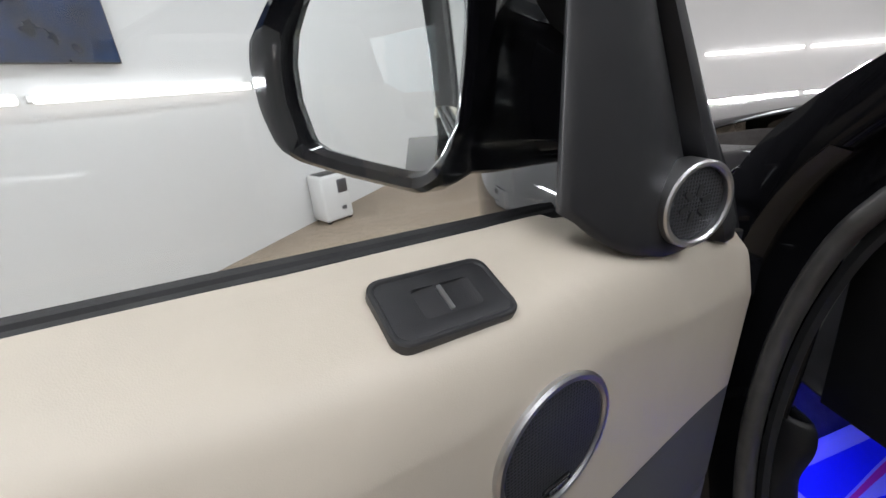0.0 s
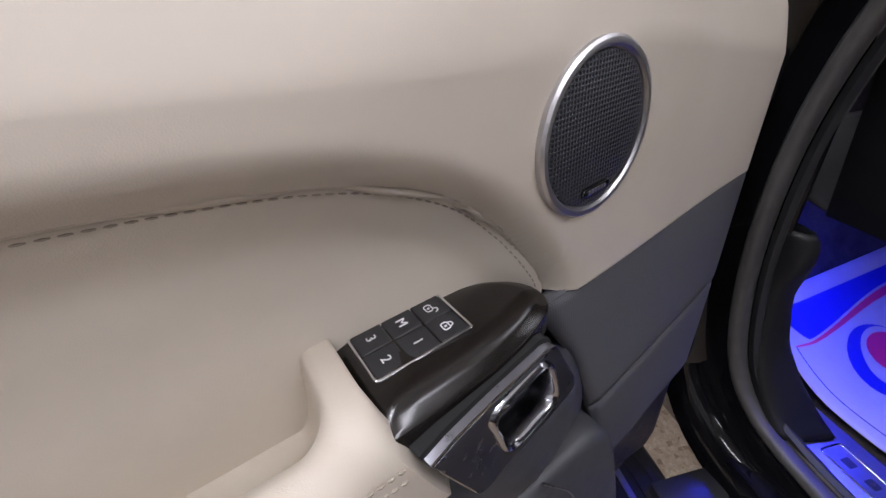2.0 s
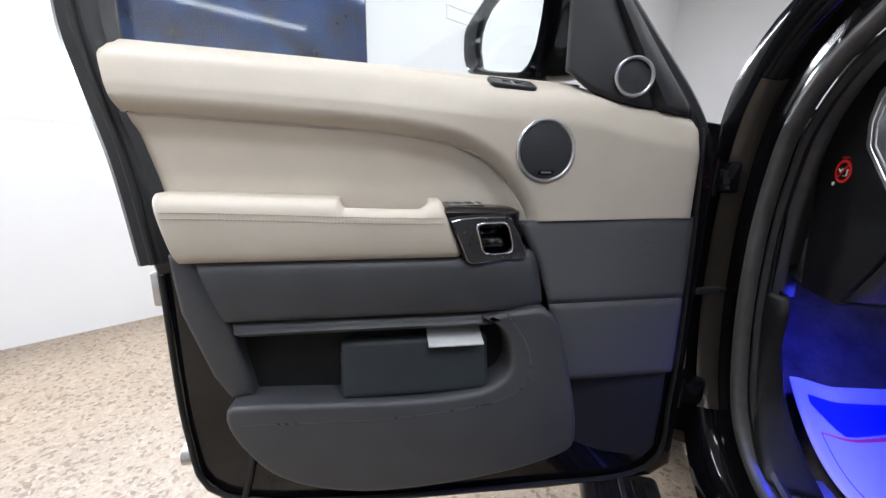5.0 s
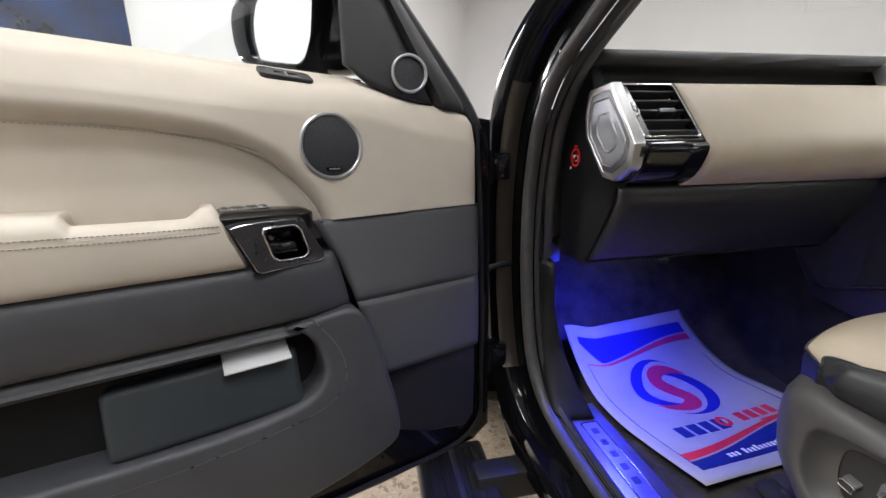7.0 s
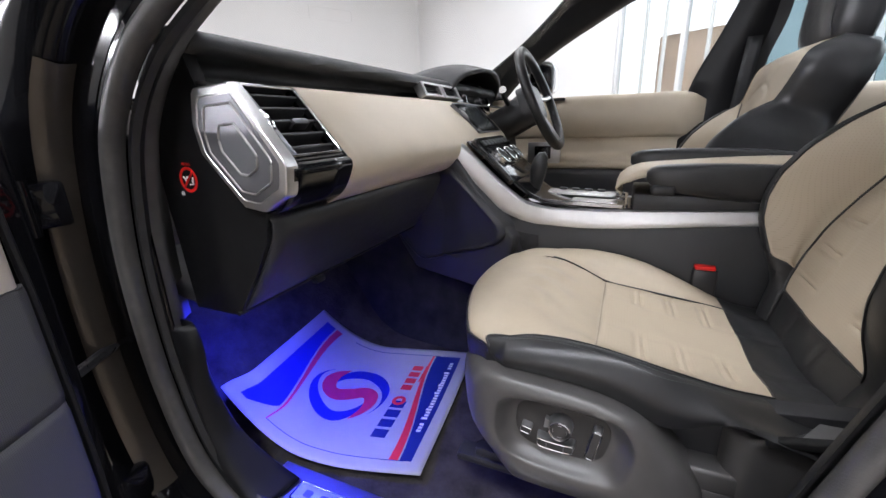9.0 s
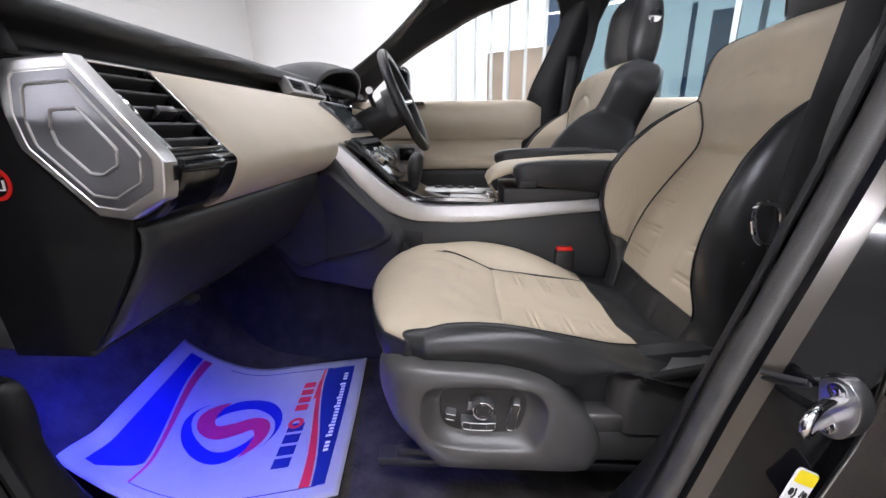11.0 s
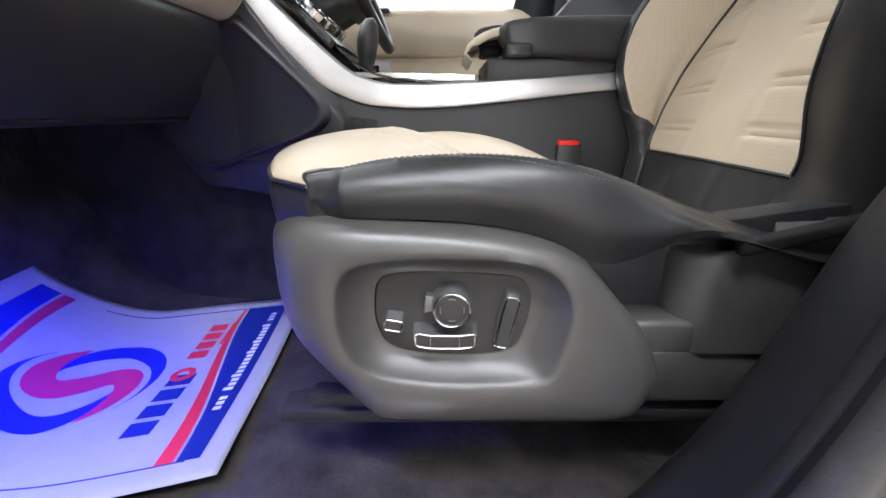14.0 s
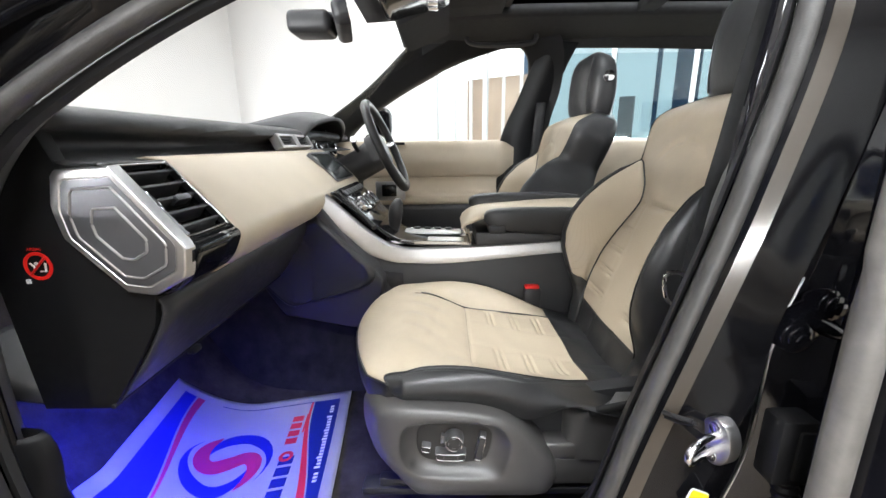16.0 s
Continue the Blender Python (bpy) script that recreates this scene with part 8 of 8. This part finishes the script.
    # headrest
    HR = ((0.594, 0.085, 0.034, -0.096), (0.601, 0.110, 0.046, -0.095), (0.635, 0.122, 0.056, -0.086), (0.70, 0.128, 0.060, -0.070), (0.755, 0.125, 0.056, -0.054), (0.792, 0.113, 0.046, -0.044), (0.810, 0.086, 0.030, -0.040), (0.816, 0.04, 0.014, -0.039))
    hr = []
    HR = [(h, hx * 1.14, hd, cd) for h, hx, hd, cd in HR]
    for h, hx, hd, cd in HR:
        o = []
        for k in range(40):
            t = 2 * math.pi * k / 40
            ca, sa = math.cos(t), math.sin(t)
            o.append(bp(math.copysign(abs(ca) ** 0.55, ca) * hx, h, cd + math.copysign(abs(sa) ** 0.6, sa) * hd))
        hr.append(o)
    cols = [curve([r[j] for r in hr], 30) for j in range(40)]
    bm = bmesh.new()
    grid(bm, [[cols[j][i] for j in range(40)] for i in range(30)], True, True)
    hd_ = part("headrest", bm, M_BLACK_LEATHER, st, "black leather headrest", 50)
    for a in (-0.108, 0.108):
        bm = bmesh.new()
        tube(bm, curve([bp(a * 1.02, h, interp(h, [(q[0], q[3] + 0.875 * q[2]) for q in HR])) for h in np.linspace(0.61, 0.785, 12)], 24), 0.0016, 6)
        part("headrest_seam", bm, M_BLACK_LEATHER, hd_)
    bm = bmesh.new()
    EM = facing(bp(-0.1450, 0.735, -0.066), (0, side * 1.0, 0), (0, 0, 1))
    plate(bm, circle(0.020, 28), EM, -0.006, 0.003, 0.002)
    part("headrest_button", bm, M_CHROME, hd_, "round chrome button")
    for a in (-0.06, 0.06):
        bm = bmesh.new()
        tube(bm, [bp(a, 0.57, -0.10), bp(a, 0.62, -0.095)], 0.007, 10)
        part("headrest_post", bm, M_CHROME, st)
    # folding armrest on the inner side
    ay, az = (0.0, 0.0) if side > 0 else (-0.075, 0.022)
    AS = ((0.212, 1.005, 1.024, 0.016), (0.200, 0.992, 1.034, 0.024), (0.165, 0.980, 1.040, 0.029), (0.08, 0.968, 1.043, 0.030), (-0.06, 0.958, 1.042, 0.030), (-0.15, 0.962, 1.034, 0.026))
    sec = []
    for y, z0, z1, hw2 in AS:
        cz, rz = (z0 + z1) / 2, (z1 - z0) / 2
        sec.append([pt(-0.287 + hw2 * math.copysign(abs(math.cos(t)) ** 0.45, math.cos(t)), y + ay, cz + az + rz * math.copysign(abs(math.sin(t)) ** 0.45, math.sin(t))) for t in np.linspace(0, 2 * math.pi, 28, endpoint=False)])
    bm = bmesh.new()
    cols = [curve([r[j] for r in sec], 26) for j in range(28)]
    grid(bm, [[cols[j][i] for j in range(28)] for i in range(26)], True, True)
    ar = part("folding_armrest", bm, M_BLACK_LEATHER, st, "black leather folding armrest", 60)
    bm = bmesh.new()
    lo = pt(-0.256, 0.235, 0.975)
    box(bm, (min(pt(-0.254, 0, 0).x, pt(-0.318, 0, 0).x), 0.150 + ay + dy, 0.972 + az), (max(pt(-0.254, 0, 0).x, pt(-0.318, 0, 0).x), 0.200 + ay + dy, 0.996 + az), 0.007, 3)
    part("height_roller", bm, M_SWITCH, ar)
    # belt buckle
    bm = bmesh.new()
    box(bm, (xc + side * 0.235, 0.045 + dy, 0.72), (xc + side * 0.262, 0.095 + dy, 0.81), 0.006, 2)
    bk = part("buckle", bm, M_SWITCH, st, "belt buckle with a red button")
    bm = bmesh.new()
    box(bm, (xc + side * 0.238, 0.05 + dy, 0.808), (xc + side * 0.259, 0.092 + dy, 0.818), 0.003, 2)
    part("red_button", bm, M_REDPLASTIC, bk)
    return st


seat(0.86, 0.0, 1, "black and beige leather passenger seat with side switches")
seat(1.62, 0.11, -1, "black and beige leather driver seat behind the wheel")

# ---------------------------------------------------------------- printed paper mat in the footwell
mat_ = thing("paper_floor_mat", (0.78, 0.80, 0.50), "white printed paper mat lying on the footwell carpet", "floor mat")
PA, PB, PC, PD = Vector((0.540, 0.990)), Vector((0.938, 1.048)), Vector((0.602, 0.562)), Vector((1.045, 0.612))


def on_mat(p, q, lift=0.0):
    """A place on the mat: p from its left to its right edge, q from the seat to the toe board."""
    xy = (PC * (1 - p) + PD * p) * (1 - q) + (PA * (1 - p) + PB * p) * q
    xy = xy + Vector((0.018 * math.sin(math.pi * q) * (0.5 - p) * -1.2 - 0.01 * math.sin(math.pi * q), 0))
    s = max(0.0, xy.y - 0.80 - 0.05 * p)
    z = 0.506 + 3.3 * s * s / (1 + 0.6 * s) + 0.004 * math.sin(5 * p + 2) * (1 - q) + 0.022 * smooth((0.25 - p) / 0.25) * smooth((q - 0.35) / 0.5)
    return Vector((xy.x, xy.y, z + lift))


def mat_patch(name, f, n, m, mat, lift, label=""):
    bm = bmesh.new()
    grid(bm, [[on_mat(*f(a, b), lift) for a in np.linspace(0, 1, n)] for b in np.linspace(0, 1, m)])
    return part(name, bm, mat, mat_, label, 60)


sheet = mat_patch("sheet", lambda a, b: (a, b), 30, 40, M_PAPER_DIM, 0.0, "white paper sheet, darkened for the footwell shade")
sm = sheet.modifiers.new("thickness", "SOLIDIFY")
sm.thickness = 0.0006
mat_patch("blue_header", lambda a, b: (0.07 + 0.86 * a, 0.945 - (1 - b) * (0.092 + 0.040 * math.cos(math.pi * a * 1.1)) * min(1.0, 0.25 + 6 * a) ), 30, 6, M_BLUE, 0.0012)
mat_patch("red_swoosh", lambda a, b: (0.07 + 0.86 * a, 0.945 - (0.092 + 0.040 * math.cos(math.pi * a * 1.1)) - 0.008 - (1 - b) * (0.006 + 0.028 * a)), 30, 4, M_MAGENTA, 0.0012)
mat_patch("navy_footer", lambda a, b: (0.07 + 0.86 * a, 0.065 + b * (0.055 + 0.10 * smooth(a * 1.1))), 30, 6, M_NAVY, 0.0012)
mat_patch("red_swoosh", lambda a, b: (0.07 + 0.86 * a, 0.065 + (0.055 + 0.10 * smooth(a * 1.1)) + 0.008 + b * (0.012 + 0.03 * (1 - a))), 30, 4, M_RED, 0.0012)
for pq in ([(0.07, q) for q in np.linspace(0.10, 0.80, 24)], [(0.93, q) for q in np.linspace(0.20, 0.76, 24)]):
    bm = bmesh.new()
    tube(bm, [on_mat(p, q, 0.001) for p, q in pq], 0.0008, 5)
    part("border_line", bm, M_NAVY, mat_)
# swirl sign: crescents and a curl
LC, LR = (0.485, 0.580), 0.200


def swirl(name, mat, a0, a1, r0, r1, lift, turn=0.0, dy_=0.0, nseg=40):
    def f(a, b):
        t = a0 + (a1 - a0) * a
        ra, rb = r0(a), r1(a)
        r = ra + (rb - ra) * b
        return LC[0] + LR * r * math.cos(t), LC[1] + dy_ + LR * 0.98 * r * math.sin(t)
    return mat_patch(name, f, nseg, 4, mat, lift)


for k in range(2):
    o = math.pi * k
    swirl("swirl_arc", M_BLUE, 1.30 + o, -2.27 + o, lambda a: 0.64 + 0.46 * smooth(a / 0.36), lambda a: 0.62 + 0.14 * smooth(a / 0.50) + 0.33 * smooth((a - 0.52) / 0.48), 0.0014)
# the curl: one ribbon, thick in its middle, bent like an S
half_ = [(0.30, 1.00), (-0.06, 0.90), (-0.36, 0.68), (-0.49, 0.38), (-0.36, 0.13), (0.0, 0.0)]
SW_ = curve([(a, b, 0) for a, b in half_] + [(-a, -b, 0) for a, b in reversed(half_[:-1])], 60)


def s_ribbon(a, b):
    i = min(58, int(a * 59))
    p, q = SW_[i], SW_[i + 1]
    p = p.lerp(q, a * 59 - i)
    t = (SW_[min(59, i + 2)] - SW_[max(0, i - 1)]).normalized()
    w = 0.01 + 0.225 * math.sin(math.pi * a) ** 0.8
    x, y = p.x - t.y * w * (2 * b - 1), p.y + t.x * w * (2 * b - 1)
    x, y = 0.67 * x + 0.743 * y, 0.67 * y - 0.743 * x
    return LC[0] + LR * x, LC[1] + LR * 0.98 * y


mat_patch("swirl_curl", s_ribbon, 60, 5, M_MAGENTA, 0.0016)
# word marks as plain bars
for k in range(4):
    mat_patch("word_bar", lambda a, b: (0.20 + 0.075 * k + 0.058 * a, 0.245 + 0.075 * b), 4, 4, M_NAVY, 0.0012)
for k in range(4):
    mat_patch("word_bar", lambda a, b: (0.58 + 0.062 * k + 0.046 * a, 0.262 + 0.062 * b), 4, 4, M_RED, 0.0012)
swirl("small_sign", M_RED, 0, 2 * math.pi, lambda a: 0.09, lambda a: 0.19, 0.0014, dy_=-0.290)
mat_patch("small_bar", lambda a, b: (0.66 + 0.16 * a, 0.238 + 0.010 * b), 4, 2, M_RED, 0.0012)
for k in range(26):
    if k not in (3, 22):
        mat_patch("address_bar", lambda a, b: (0.26 + 0.0235 * k + 0.0165 * a, 0.092 + (0.030 if k in (4, 7, 13, 16, 21) else 0.022) * b), 3, 3, M_INK, 0.0018)
